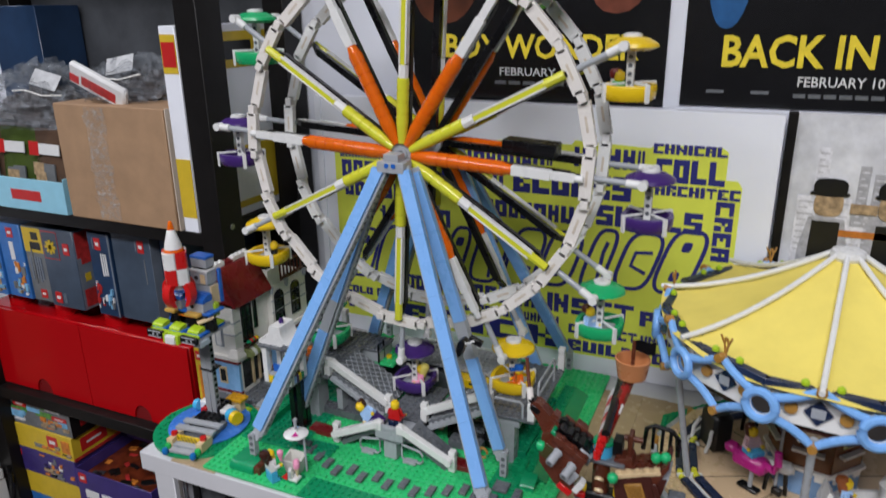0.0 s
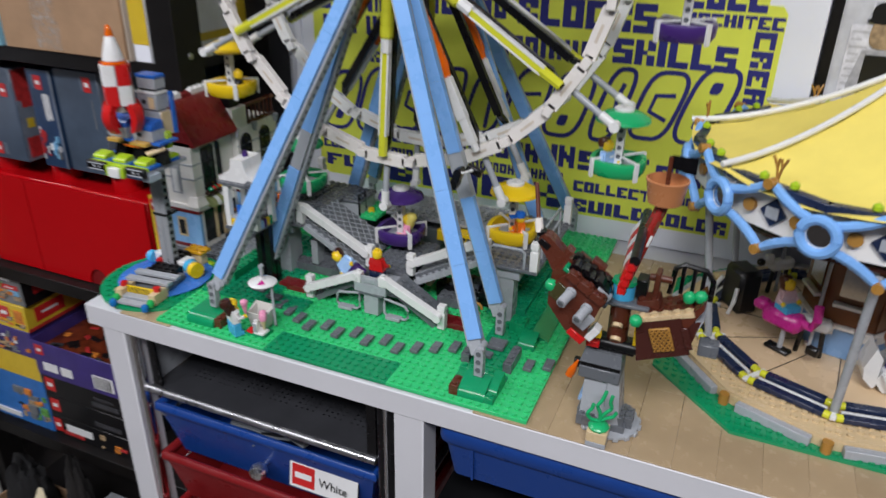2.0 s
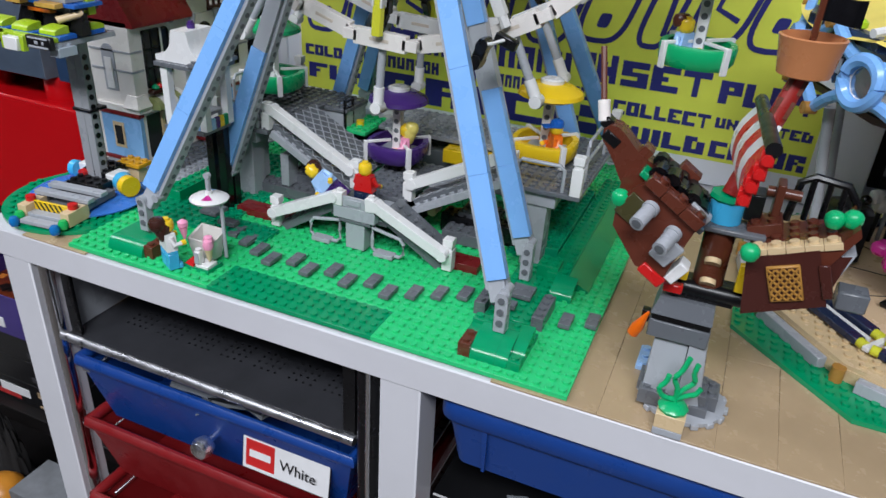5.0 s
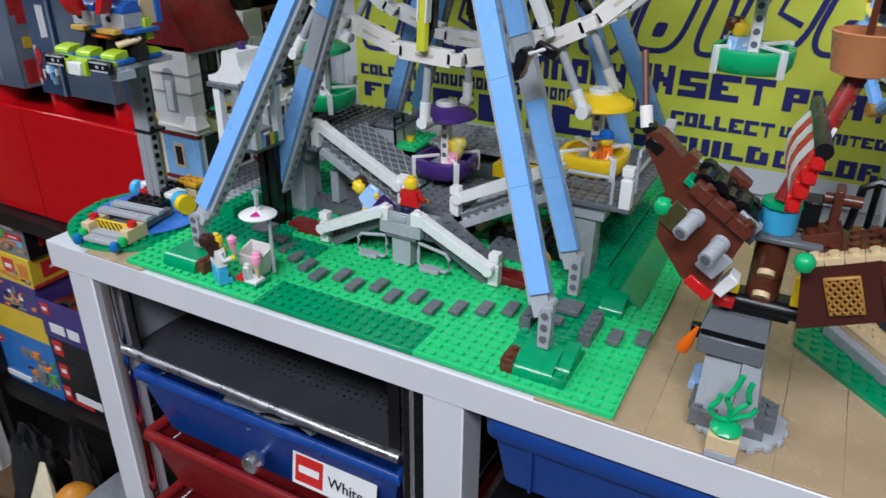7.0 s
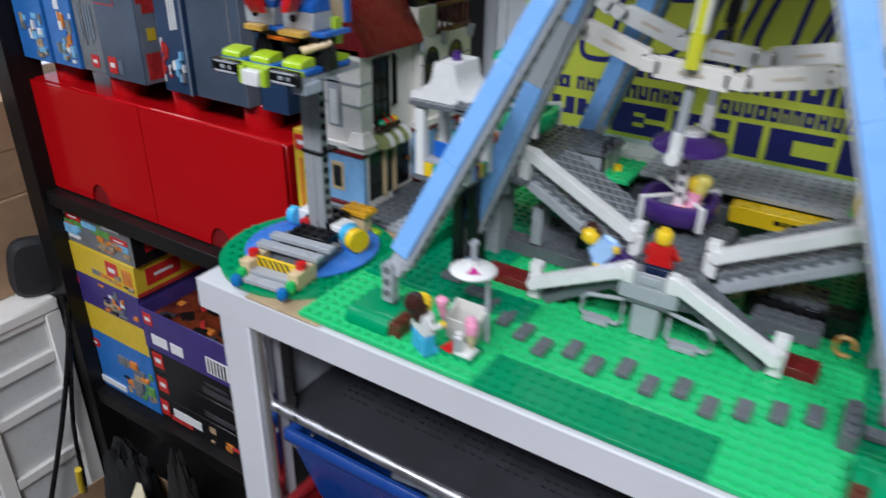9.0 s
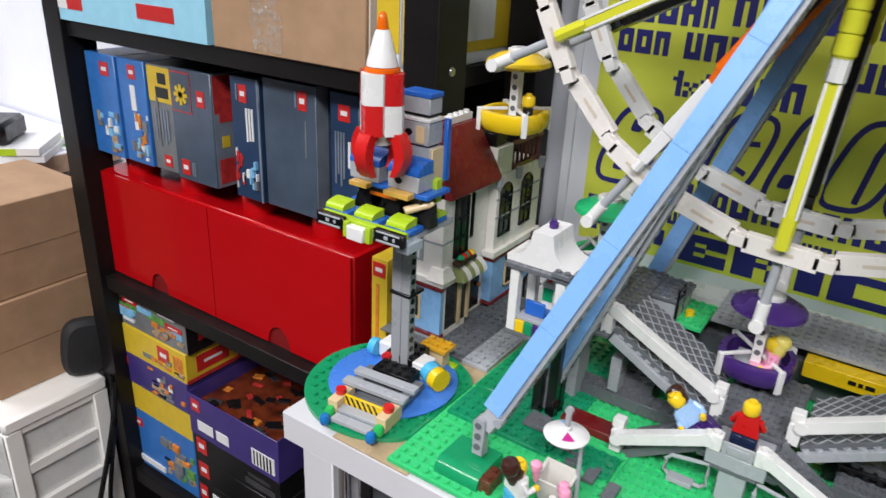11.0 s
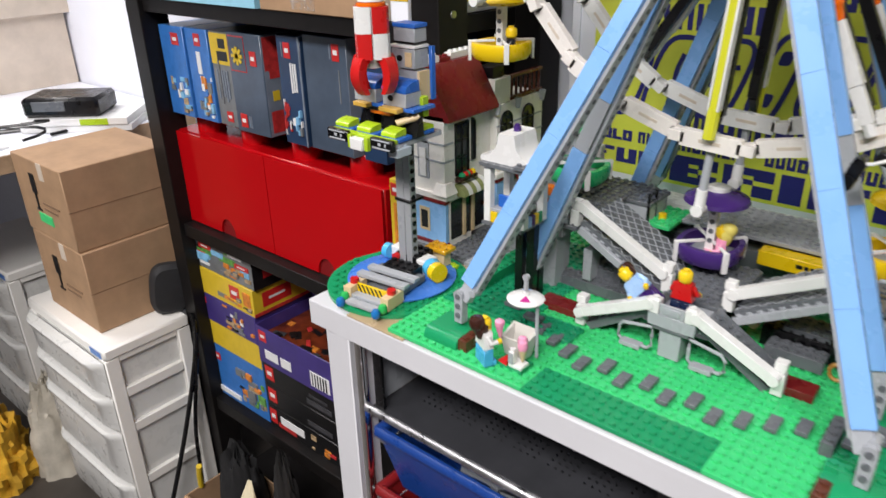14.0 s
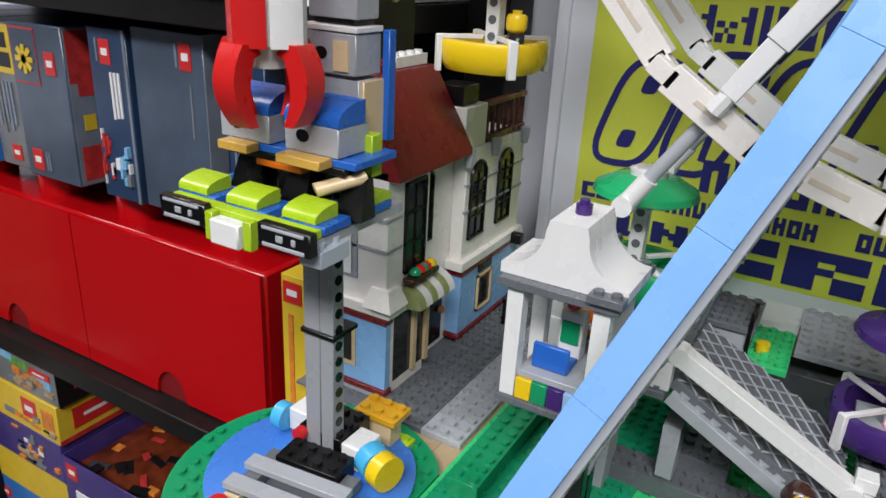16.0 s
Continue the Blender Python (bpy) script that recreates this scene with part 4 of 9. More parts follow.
GLYPH = {"A": "111 101 111 101 101", "B": "111 101 110 101 111", "C": "111 100 100 100 111", "D": "110 101 101 101 111", "E": "111 100 110 100 111", "F": "111 100 110 100 100", "H": "101 101 111 101 101",
         "I": "1 1 1 1 1", "K": "101 101 110 101 101", "L": "100 100 100 100 111", "M": "11111 10101 10101 10101 10101", "N": "1001 1101 1111 1011 1001", "O": "111 101 101 101 111", "P": "111 101 111 100 100", "R": "111 101 110 101 101",
         "S": "111 100 111 001 111", "T": "111 010 010 010 010", "U": "101 101 101 101 111", "V": "101 101 101 101 010", "X": "101 101 010 101 101", "Y": "101 101 111 010 010", "W": "10101 10101 10101 10101 11111", "1": "01 11 01 01 01", "2": "111 001 111 100 111", "x": "000 000 101 010 101"}


def block_word(txt, x0, x1, z0, h, turn=None):
    """Square block lettering between x0 and x1, one part a letter."""
    across = {1: (0, 1.3), 2: (0, 0.9, 2.1), 3: (0, 1.2, 1.85, 3.05), 4: (0, 1.1, 1.65, 2.2, 3.3), 5: (0, 1.1, 1.7, 2.8, 3.4, 4.5)}
    cols = sum(across[len(GLYPH[c].split()[0])][-1] for c in txt) + 0.36 * (len(txt) - 1)
    u, x = (x1 - x0) / cols, x0
    rise = (0.26, 0.15, 0.18, 0.15, 0.26)
    for c in txt:
        rows = GLYPH[c].split()
        ac = across[len(rows[0])]
        b, z = Build(), z0 + h
        for q, row_ in enumerate(rows):
            dz = rise[q] * h
            i = 0
            while i < len(row_):
                if row_[i] == "1":
                    j = i
                    while j < len(row_) and row_[j] == "1":
                        j += 1
                    b.box(x + ac[i] * u, -0.0011, z - dz - 0.00002, x + ac[j] * u, 0.0, z, 0, turn)
                    i = j
                else:
                    i += 1
            z -= dz
        part("letter", b, SIGNBLUE, board)
        x += (ac[-1] + 0.36) * u


for txt, x0, x1, z0, h in WORDS:
    if txt == "BRICK":
        z0, h = 0.006, 0.030
    block_word(txt, x0, x1, z0, h)
block_word("CREA", 0.0, 0.078, 0.0, 0.022, Matrix.Translation((0.484, 0, 0.243)) @ pose(0, 0, 0, 0, 90, 0))


def word_bars(x0, x1, z0, h, seed):
    """A word too small or hidden to read: plain blocks of its size."""
    rs = random.Random(seed)
    x = x0
    while x < x1 - 0.006:
        w = rs.uniform(0.7, 1.0) * h * 0.8
        w = min(w, x1 - x)
        b = Build()
        t_ = min(w * 0.38, h * 0.32)
        k = rs.choice((0.0, 0.0, 0.40, 0.72))
        b.box(x, -0.0011, z0, x + t_, 0.0, z0 + h)
        b.box(x + w - t_, -0.0011, z0, x + w, 0.0, z0 + h)
        b.box(x + t_, -0.0011, z0 + k * h, x + w - t_, 0.0, z0 + k * h + 0.28 * h)
        if k == 0.0 and rs.random() < 0.6:
            b.box(x + t_, -0.0011, z0 + 0.72 * h, x + w - t_, 0.0, z0 + h)
        part("word_bar", b, SIGNBLUE, board)
        x += w + h * 0.14


for q, (x0, x1, z0, h) in enumerate(((-0.060, -0.006, 0.203, 0.022), (0.006, 0.080, 0.203, 0.024), (0.150, 0.325, 0.194, 0.024), (0.040, 0.118, 0.168, 0.026), (-0.064, 0.030, 0.232, 0.026), (0.045, 0.20, 0.236, 0.030),
                                     (0.020, 0.262, 0.062, 0.024), (-0.012, 0.11, 0.041, 0.013), (0.13, 0.29, 0.041, 0.013), (0.10, 0.27, 0.272, 0.022), (0.30, 0.392, 0.274, 0.026), (-0.066, 0.018, 0.262, 0.012), (-0.074, -0.068, 0.08, 0.09))):
    word_bars(x0, x1, z0, h, 40 + q)


def outline_loop(pts, w, closed=True):
    """A flat ribbon of width w along points in x, z."""
    n = len(pts)
    V, F = [], []
    for i in range(n):
        a, c = Vector(pts[(i - 1) % n if closed else max(i - 1, 0)]), Vector(pts[(i + 1) % n if closed else min(i + 1, n - 1)])
        d = (c - a).normalized()
        nn = Vector((-d.y, d.x)) * w / 2
        p = Vector(pts[i])
        V += [(p.x + nn.x, -0.0012, p.y + nn.y), (p.x - nn.x, -0.0012, p.y - nn.y)]
    for i in range(n if closed else n - 1):
        j = (i + 1) % n
        F.append((2 * i, 2 * i + 1, 2 * j + 1, 2 * j))
    return V, F


def rounded(cx, cz, w, h, slant, p=3.0, n=28):
    out = []
    for i in range(n):
        a = 2 * math.pi * i / n
        x = math.copysign(abs(math.cos(a)) ** (2 / p), math.cos(a)) * w / 2
        z = math.copysign(abs(math.sin(a)) ** (2 / p), math.sin(a)) * h / 2
        out.append((cx + x + slant * z, cz + z))
    return out


# big outlined logotype: plain slanted rounded shapes
for i in range(10):
    cx = -0.034 + i * 0.0535
    LZC = 0.112 + 0.0050 * i
    w = 0.046 if i not in (3, 7) else 0.030
    b = Build()
    b.add(*outline_loop(rounded(cx, LZC, w, 0.080 + 0.008 * (i % 2), 0.32, 3.4), 0.0052))
    part("logo_shape", b, SIGNBLUE, board)
    b = Build()
    kind = i % 3
    if kind == 0:
        for dz in (0.022, -0.020):
            b = Build()
            rr_ = rounded(cx + 0.32 * dz, LZC + dz, 0.012, 0.014, 0.32, 4, 14)
            b.add([(x, -0.0012, z) for x, z in rr_], [tuple(range(len(rr_)))[::-1]])
            part("logo_shape", b, SIGNBLUE, board)
        continue
    elif kind == 1:
        rr_ = [(cx - 0.002, LZC - 0.033), (cx + 0.006, LZC + 0.012), (cx + 0.012, LZC + 0.027)]
        b.add(*outline_loop(rr_, 0.0052, False))
    else:
        b.add(*outline_loop([(cx + 0.018, LZC + 0.014), (cx - 0.004, LZC + 0.012), (cx - 0.010, LZC - 0.007), (cx + 0.010, LZC - 0.016)], 0.0052, False))
    part("logo_shape", b, SIGNBLUE, board)


def poster(x0, x1, z0, z1, label):
    ob = thing("poster", pose(x0, WALL_Y - 0.0032, z0), label, "poster")
    part("sheet", Build().box(0, 0, 0, x1 - x0, 0.003, z1 - z0), POSTBLACK, ob)
    return ob


p1 = poster(0.073, 0.418, 1.1200, 1.62, "dark film poster with a yellow title and coloured picture")
for x, z, w, h, mt in ((0.0, 0.10, 0.12, 0.30, matt("poster_dark_red", (0.10, 0.03, 0.015), 0.3, 0.5, 12)), (0.13, 0.115, 0.11, 0.3, matt("poster_green", (0.05, 0.16, 0.02), 0.3, 0.6, 10)), (0.245, 0.112, 0.10, 0.3, matt("poster_brown", (0.17, 0.05, 0.03), 0.3, 0.5, 14)), (0.05, 0.13, 0.07, 0.3, matt("poster_red", (0.30, 0.02, 0.02), 0.3, 0.4, 16))):
    b = Build()
    poly = rounded(x + w / 2, z + h / 2, w, h, 0.1, 2.6)
    b.add([(px, -0.0005 - 0.0001 * w, pz) for px, pz in poly], [tuple(range(len(poly)))[::-1]])
    part("picture_patch", b, mt, p1)
lettering("title", "BOY WONDER", 0.031, POSTYEL, p1, Matrix.Translation((0.048, -0.0012, 0.057)) @ pose(0, 0, 0, 90, 0, 0), width=0.262, bold=0.03)
lettering("date", "FEBRUARY 10", 0.0105, INKWHITE, p1, Matrix.Translation((0.128, -0.0012, 0.034)) @ pose(0, 0, 0, 90, 0, 0), width=0.098, bold=0.01)
for q in range(6):
    part("small_print", Build().box(0.122 + 0.020 * q, -0.0012, 0.022, 0.122 + 0.020 * q + 0.016, 0, 0.0265), INKGREY, p1)
p2 = poster(0.438, 0.808, 1.1240, 1.62, "black film poster with a yellow title and white date")
lettering("title", "BACK IN B", 0.036, POSTYEL, p2, Matrix.Translation((0.042, -0.0012, 0.048)) @ pose(0, 0, 0, 90, 0, 0), width=0.198, bold=0.035)
lettering("date", "FEBRUARY 10", 0.0115, INKWHITE, p2, Matrix.Translation((0.128, -0.0012, 0.026)) @ pose(0, 0, 0, 90, 0, 0), width=0.088, bold=0.01)
for q in range(7):
    part("small_print", Build().box(0.126 + 0.016 * q, -0.0012, 0.013, 0.126 + 0.016 * q + 0.013, 0, 0.0175), INKGREY, p2)
for q in range(2):
    part("small_print", Build().box(0.030 + 0.05 * q, -0.0012, 0.016, 0.050 + 0.05 * q, 0, 0.0195), INKGREY, p2)
glow = matt("poster_blue", (0.02, 0.09, 0.24), 0.3, 0.6, 9)
b = Build()
poly = rounded(0.045, 0.17, 0.05, 0.16, 0.0, 2.2)
b.add([(px, -0.0006, pz) for px, pz in poly], [tuple(range(len(poly)))[::-1]])
part("picture_patch", b, glow, p2)

p3 = thing("framed_poster", pose(0.5630, WALL_Y - 0.022, 0.774), "black-framed grey poster of a toy city skyline", "picture")
fr = Build()
fr.box(0, 0, 0, 0.010, 0.018, 0.348, 0.0006)
part("frame_side", fr, BLACKWOOD, p3)
part("frame_side", Build().box(0.34, 0, 0, 0.350, 0.018, 0.348, 0.0006), BLACKWOOD, p3)
part("frame_foot", Build().box(0.0102, 0, 0, 0.3398, 0.018, 0.010, 0.0006), BLACKWOOD, p3)
part("sheet", Build().box(0.0102, 0.008, 0.0102, 0.3398, 0.012, 0.348), matt("poster_pale_grey", (0.70, 0.71, 0.75), 0.35, 0.2, 20), p3)
rs = random.Random(8)
TONES = [matt("skyline_grey", (g, g, g * 1.06), 0.4, 0.2, 120) for g in (0.42, 0.54, 0.64, 0.76)]
for q in range(46):
    x = rs.uniform(0.011, 0.315)
    w = rs.uniform(0.010, 0.026)
    h = rs.uniform(0.215, 0.30) - 0.0016 * q
    x1, y = min(x + w, 0.338), 0.0076 - 0.00003 * q
    blk = part("skyline_block", Build().box(x, y, 0.011, x1, 0.0082, 0.011 + h), TONES[(q * 7) % 4], p3)
    win = Build()
    for r_ in range(rs.randint(5, 9)):
        z = 0.011 + h - 0.008 - 0.0075 * r_
        if z > 0.02:
            win.box(x + 0.002, y - 0.00001, z, x1 - 0.002 - 0.3 * w * (r_ % 2), y + 0.0002, z + 0.0022)
    part("window_print", win, TONES[(q * 7 + 2) % 4], blk)
for x in (0.055, 0.122):
    b = Build()
    b.side([(x - 0.030, 0.012), (x + 0.030, 0.012), (x + 0.026, 0.190), (x + 0.019, 0.226), (x - 0.019, 0.226), (x - 0.026, 0.190)], 0.0058, 0.0061)
    part("plain_shape", b, TONES[0], p3)
    b = Build()
    b.side([(x - 0.018, 0.012), (x + 0.018, 0.012), (x + 0.015, 0.222), (x - 0.015, 0.222)], 0.0056, 0.0058)
    part("plain_shape", b, INKBLACK, p3)
    for cz, w, h, y, mt in ((0.243, 0.031, 0.030, 0.0054, INKTAN), (0.263, 0.036, 0.022, 0.0052, INKBLACK), (0.2555, 0.042, 0.006, 0.0050, INKBLACK)):
        poly = rounded(x - (0.005 if w > 0.05 else 0), cz, w, h, 0, 3)
        part("plain_shape", Build().add([(px, y, pz) for px, pz in poly], [tuple(range(len(poly)))[::-1]]), mt, p3)
part("plain_shape", Build().box(0.078, 0.0050, 0.234, 0.106, 0.0053, 0.246), INKTAN, p3)
part("plain_shape", Build().box(0.07, 0.0056, 0.205, 0.125, 0.0064, 0.213), INKORANGE, p3)


# ---- under the table ----
tr = thing("drawer_trolley", pose(0, 0, 0), "chrome drawer trolley with a perforated metal top and plastic bins", "trolley")
for x in (-0.053, 0.250):
    for y in (0.012, 0.36):
        # near right chrome post: dark reflection as black, bright line as an added rod
        near = x > 0 and y < 0.1
        post_ = part("post", Build().cyl((x, y, 0.02), (x, y, 0.7255), 0.0090, n=16), BLACK if near else CHROME, tr)
        if near:
            part("chrome_strip", Build().cyl((x + 0.0030, y - 0.0086, 0.02), (x + 0.0030, y - 0.0086, 0.7255), 0.0018, n=10), CHROME, post_, "thin chrome rod added as the post's bright reflection")
part("front_rail", Build().cyl((-0.048, 0.012, 0.648), (0.238, 0.012, 0.648), 0.0044, n=14), RAILMETAL, tr)
for z in (0.622, 0.548, 0.474):
    for x in (-0.030, 0.246):
        part("runner", Build().box(x - 0.004, 0.014, z - 0.010, x + 0.004, 0.352, z - 0.006, 0.0005), STEEL, tr)
for x, mt in ((-0.0365, LGREY), (0.2395, BLACK)):
    part("side_panel", Build().box(x - 0.0010, 0.016, 0.6535, x + 0.0010, 0.352, 0.7240, 0.0003), mt, tr)
for x in (-0.0290, 0.2330):
    part("inner_post", Build().box(x - 0.005, 0.0125, 0.6530, x + 0.005, 0.0155, 0.7250, 0.0003), BLACK, tr)
mm = Build().box(-0.038, 0.012, 0.650, 0.241, 0.352, 0.6525, 0.0003)
part("metal_top", mm, MESHMETAL, tr, "dark perforated sheet metal top")
hol = Build()
for i in range(34):
    for j in range(14):
        if (i % 5 == 4) or (j % 5 == 4):
            continue
        x, y = -0.006 + 0.0066 * i, 0.046 + 0.0066 * j
        hol.cyl((x, y, 0.6526), (x, y, 0.6528), 0.0011, n=8)
pf = part("perforation", hol, BLACK, tr)
pf["kind"] = "stuff"


def bin_drawer(z, mat, y0, label, group):
    """A tapered plastic bin with a rolled lip, hung from its runners."""
    ob = thing("plastic_bin", pose(0.1010, y0, z), label, "storage bin", group)
    w, d, h = 0.268, 0.33, 0.068
    V, F = [], []
    for zz, t in ((-h, 0.014), (-0.002, 0.0), (-0.002, 0.003), (-h + 0.003, 0.017)):
        V += [(-w / 2 + t, t, zz), (w / 2 - t, t, zz), (w / 2 - t, d - t, zz), (-w / 2 + t, d - t, zz)]
    for j in range(3):
        for i in range(4):
            F.append((4 * j + i, 4 * j + (i + 1) % 4, 4 * j + 4 + (i + 1) % 4, 4 * j + 4 + i))
    F += [(3, 2, 1, 0), (12, 13, 14, 15)]
    part("tub", Build().add(V, F), mat, ob)
    lip = Build()
    lip.tube([(-w / 2, 0, 0), (w / 2, 0, 0), (w / 2, d, 0), (-w / 2, d, 0), (-w / 2, 0, 0)], 0.0055, 10)
    part("rolled_lip", lip, mat, ob)
    return ob


b1 = bin_drawer(0.6265, BINBLUE, 0.0120, "dark blue plastic bin with a glass knob and paper label", "bins in the trolley")
part("knob", Build().lathe([(0.003, 0.0), (0.003, 0.010), (0.0075, 0.013), (0.0095, 0.019), (0.0075, 0.025), (0.003, 0.0275)], 16, pose(0.0030, 0.008, -0.0330, 90, 0, 0)), KNOBMETAL, b1, "round faceted chrome knob")
LB = pose(0.0335, 0.0030, -0.0485, -9, 0, 0)
lb = part("paper_label", Build().box(0, -0.0042, 0, 0.0800, -0.0034, 0.0310), INKWHITE, b1, "white paper label with a red square")
lb.matrix_basis = LB
part("label_border", Build().box(-0.0008, -0.0038, -0.0008, 0.0808, -0.0030, 0.0318), INKBLACK, lb)
part("red_square", Build().box(0.0030, -0.0046, 0.0035, 0.0300, -0.0041, 0.0280), LOGO, lb)
part("logo_bar", Build().box(0.0065, -0.0049, 0.0125, 0.0265, -0.0045, 0.0190), INKWHITE, lb)
lettering("hand_lettering", "White", 0.0100, INKBLACK, lb, pose(0.0350, -0.0046, 0.0100, 90, 0, -3), width=0.034)
bin_drawer(0.5600, BINHOLERED, 0.008, "dark red plastic bin pushed under the blue one", "bins in the trolley")
bin_drawer(0.478, BINHOLERED, -0.004, "dark red plastic bin lower in the trolley", "bins in the trolley")
heap("loose_bricks", 0.108, 0.13, 0.612, 0.10, 0.10, 0.022, DGREY, "heap of loose grey and blue bricks in the blue bin", 12, 0.3)


def big_bin(x0, w, z, label):
    """A shallow tub with a rounded plan, a broad rim and a few thin ribs."""
    ob = thing("storage_bin", pose(x0, 0.002, z), label, "storage drawer", "blue drawers under the table")
    h, d, r, q_ = 0.060, 0.34, 0.012, 4

    def ring(t, zz):
        rr, out = max(r - 0.4 * t, 0.003), []
        for cx, cy, a0 in ((w - t - rr, t + rr, -90), (w - t - rr, d - t - rr, 0), (t + rr, d - t - rr, 90), (t + rr, t + rr, 180)):
            out += [(cx + rr * math.cos(math.radians(a0 + 90 * k / q_)), cy + rr * math.sin(math.radians(a0 + 90 * k / q_)), zz) for k in range(q_ + 1)]
        return out

    levels_ = ((0.016, -h), (0.011, -h + 0.003), (0.0045, -0.0180), (0.0015, -0.0165), (0.0, -0.0145), (0.0, -0.0020), (0.0015, 0.0), (0.0050, 0.0), (0.0065, -0.0020), (0.0150, -h + 0.004))
    n = 4 * (q_ + 1)
    V = [v for t, zz in levels_ for v in ring(t, zz)]
    F = [(n * k + i, n * k + (i + 1) % n, n * k + n + (i + 1) % n, n * k + n + i) for k in range(len(levels_) - 1) for i in range(n)]
    F += [tuple(range(n))[::-1], tuple(range(n * (len(levels_) - 1), n * len(levels_)))]
    part("tub", Build().add(V, F), BINBLUE, ob)
    for x in (0.030, w - 0.034):
        part("rib", Build().add([(x, 0.0025, -0.0165), (x + 0.004, 0.0025, -0.0165), (x + 0.003, 0.0075, -h + 0.004), (x + 0.001, 0.0075, -h + 0.004), (x, 0.03, -0.0165), (x + 0.004, 0.03, -0.0165), (x + 0.003, 0.03, -h + 0.004), (x + 0.001, 0.03, -h + 0.004)], [(0, 3, 2, 1), (0, 4, 7, 3), (1, 2, 6, 5), (3, 7, 6, 2)]), BINBLUE, ob)
    part("runner", Build().box(-0.0175, 0.062, -0.064, -0.002, d, -0.001, 0.001), BINBLUE, ob, "blue plastic runner beside the tub")
    return ob


big_bin(0.3040, 0.262, 0.7205, "shallow dark blue plastic drawer under the tabletop")
big_bin(0.5840, 0.262, 0.7205, "shallow dark blue plastic drawer under the tabletop")
# dark printed cartons on a lower board
slab("lower_board", 0.290, 0.020, 0.440, 0.860, 0.360, 0.452, BLACK, "black board carrying cartons below the drawers", "shelf board")
pc = carton("toy_box", 0.2935, 0.030, 0.4522, 0.4650, 0.300, 0.6060, INKBLACK, "black toy carton with a pale picture on its lid", [(0.05, 0.7, 0.2, 0.93, LOGO), (0.3, 0.2, 0.9, 0.6, DIMPRINT)])
part("pale_edge", Build().box(-0.0850, -0.0006, 0.1522, 0.0850, 0.0006, 0.1534), INKWHITE, pc)
rb_ = random.Random(77)
for k in range(16):
    x, y, w_, d_ = rb_.uniform(-0.03, 0.030), rb_.uniform(0.006, 0.075), rb_.uniform(0.008, 0.022), rb_.uniform(0.006, 0.016)
    part("picture_patch", Build().box(-w_ / 2, -d_ / 2, 0, w_ / 2, d_ / 2, 0.0003 + 0.00005 * k), (INKGREY, INKGREY, DIMPRINT, DIMPRINT)[k % 4], pc).matrix_basis = pose(x, y, 0.1538, 0, 0, rb_.uniform(-50, 50))
for k in range(5):
    part("picture_patch", Build().box(0, 0, 0, 0.010, 0.006, 0.0012 + 0.00005 * k), (INKORANGE, INKTAN)[k % 2], pc).matrix_basis = pose(0.034 + 0.007 * k, 0.010 + 0.004 * (k % 3), 0.1538, 0, 0, 25 * k)
carton("toy_box", 0.4700, 0.034, 0.4522, 0.6600, 0.300, 0.6000, INKBLACK, "plain black toy carton below the blue drawers", [(0.05, 0.7, 0.2, 0.93, LOGO)])
slab("backing_panel", -0.05, 0.372, 0.0, 0.9, 0.380, 0.72, WHITEPAINT, "white panel behind the drawers", "panel")

# ---- things beside the shelving unit ----
tw = thing("drawer_tower", pose(-0.9950, 0.0400, 0.0), "tall white plastic drawer tower with milky curved drawers", "drawers")
TW, TD = 0.290, 0.155
part("top_panel", Build().box(-0.002, 0, 0.402, TW + 0.002, TD, 0.424, 0.004), WHITEPLAST, tw)
for x in (0.0, TW - 0.024):
    for y in (0.0, TD - 0.024):
        part("post", Build().box(x, y, 0.0, x + 0.024, y + 0.024, 0.402, 0.002), WHITEPLAST, tw)
part("label_print", Build().box(0.245, -0.0008, 0.406, 0.282, 0.0006, 0.417, 0), INKBLUE, tw)
levels = (0.402, 0.330, 0.258, 0.142, 0.02)
for k in range(4):
    z1, z0 = levels[k] - 0.002, levels[k + 1] + 0.004
    n = 16
    V, F = [], []
    for zz, bow in ((z0, 0.008), (z0 + 0.004, 0.011), (z1 - 0.018, 0.013), (z1 - 0.014, 0.017), (z1 - 0.004, 0.019), (z1, 0.015), (z1, 0.000)):
        for i in range(n + 1):
            u = i / n
            V.append((0.003 + (TW - 0.006) * u, -bow * min(1, 3.2 * math.sin(math.pi * u)) ** 0.6 - 0.0015, zz))
    for j in range(6):
        for i in range(n):
            F.append((j * (n + 1) + i, j * (n + 1) + i + 1, (j + 1) * (n + 1) + i + 1, (j + 1) * (n + 1) + i))
    dr = part("drawer_front", Build().add(V, F, True), MILKY, tw, "milky plastic drawer front")
    part("drawer_box", Build().box(0.028, 0.004, z0, TW - 0.010, TD - 0.01, z1 - 0.010, 0.002), MILKY, dr)
    part("side_rail", Build().box(TW - 0.020, 0.0245, z1 - 0.008, TW - 0.002, TD - 0.0245, z1 + 0.010, 0.001), WHITEPLAST, tw)

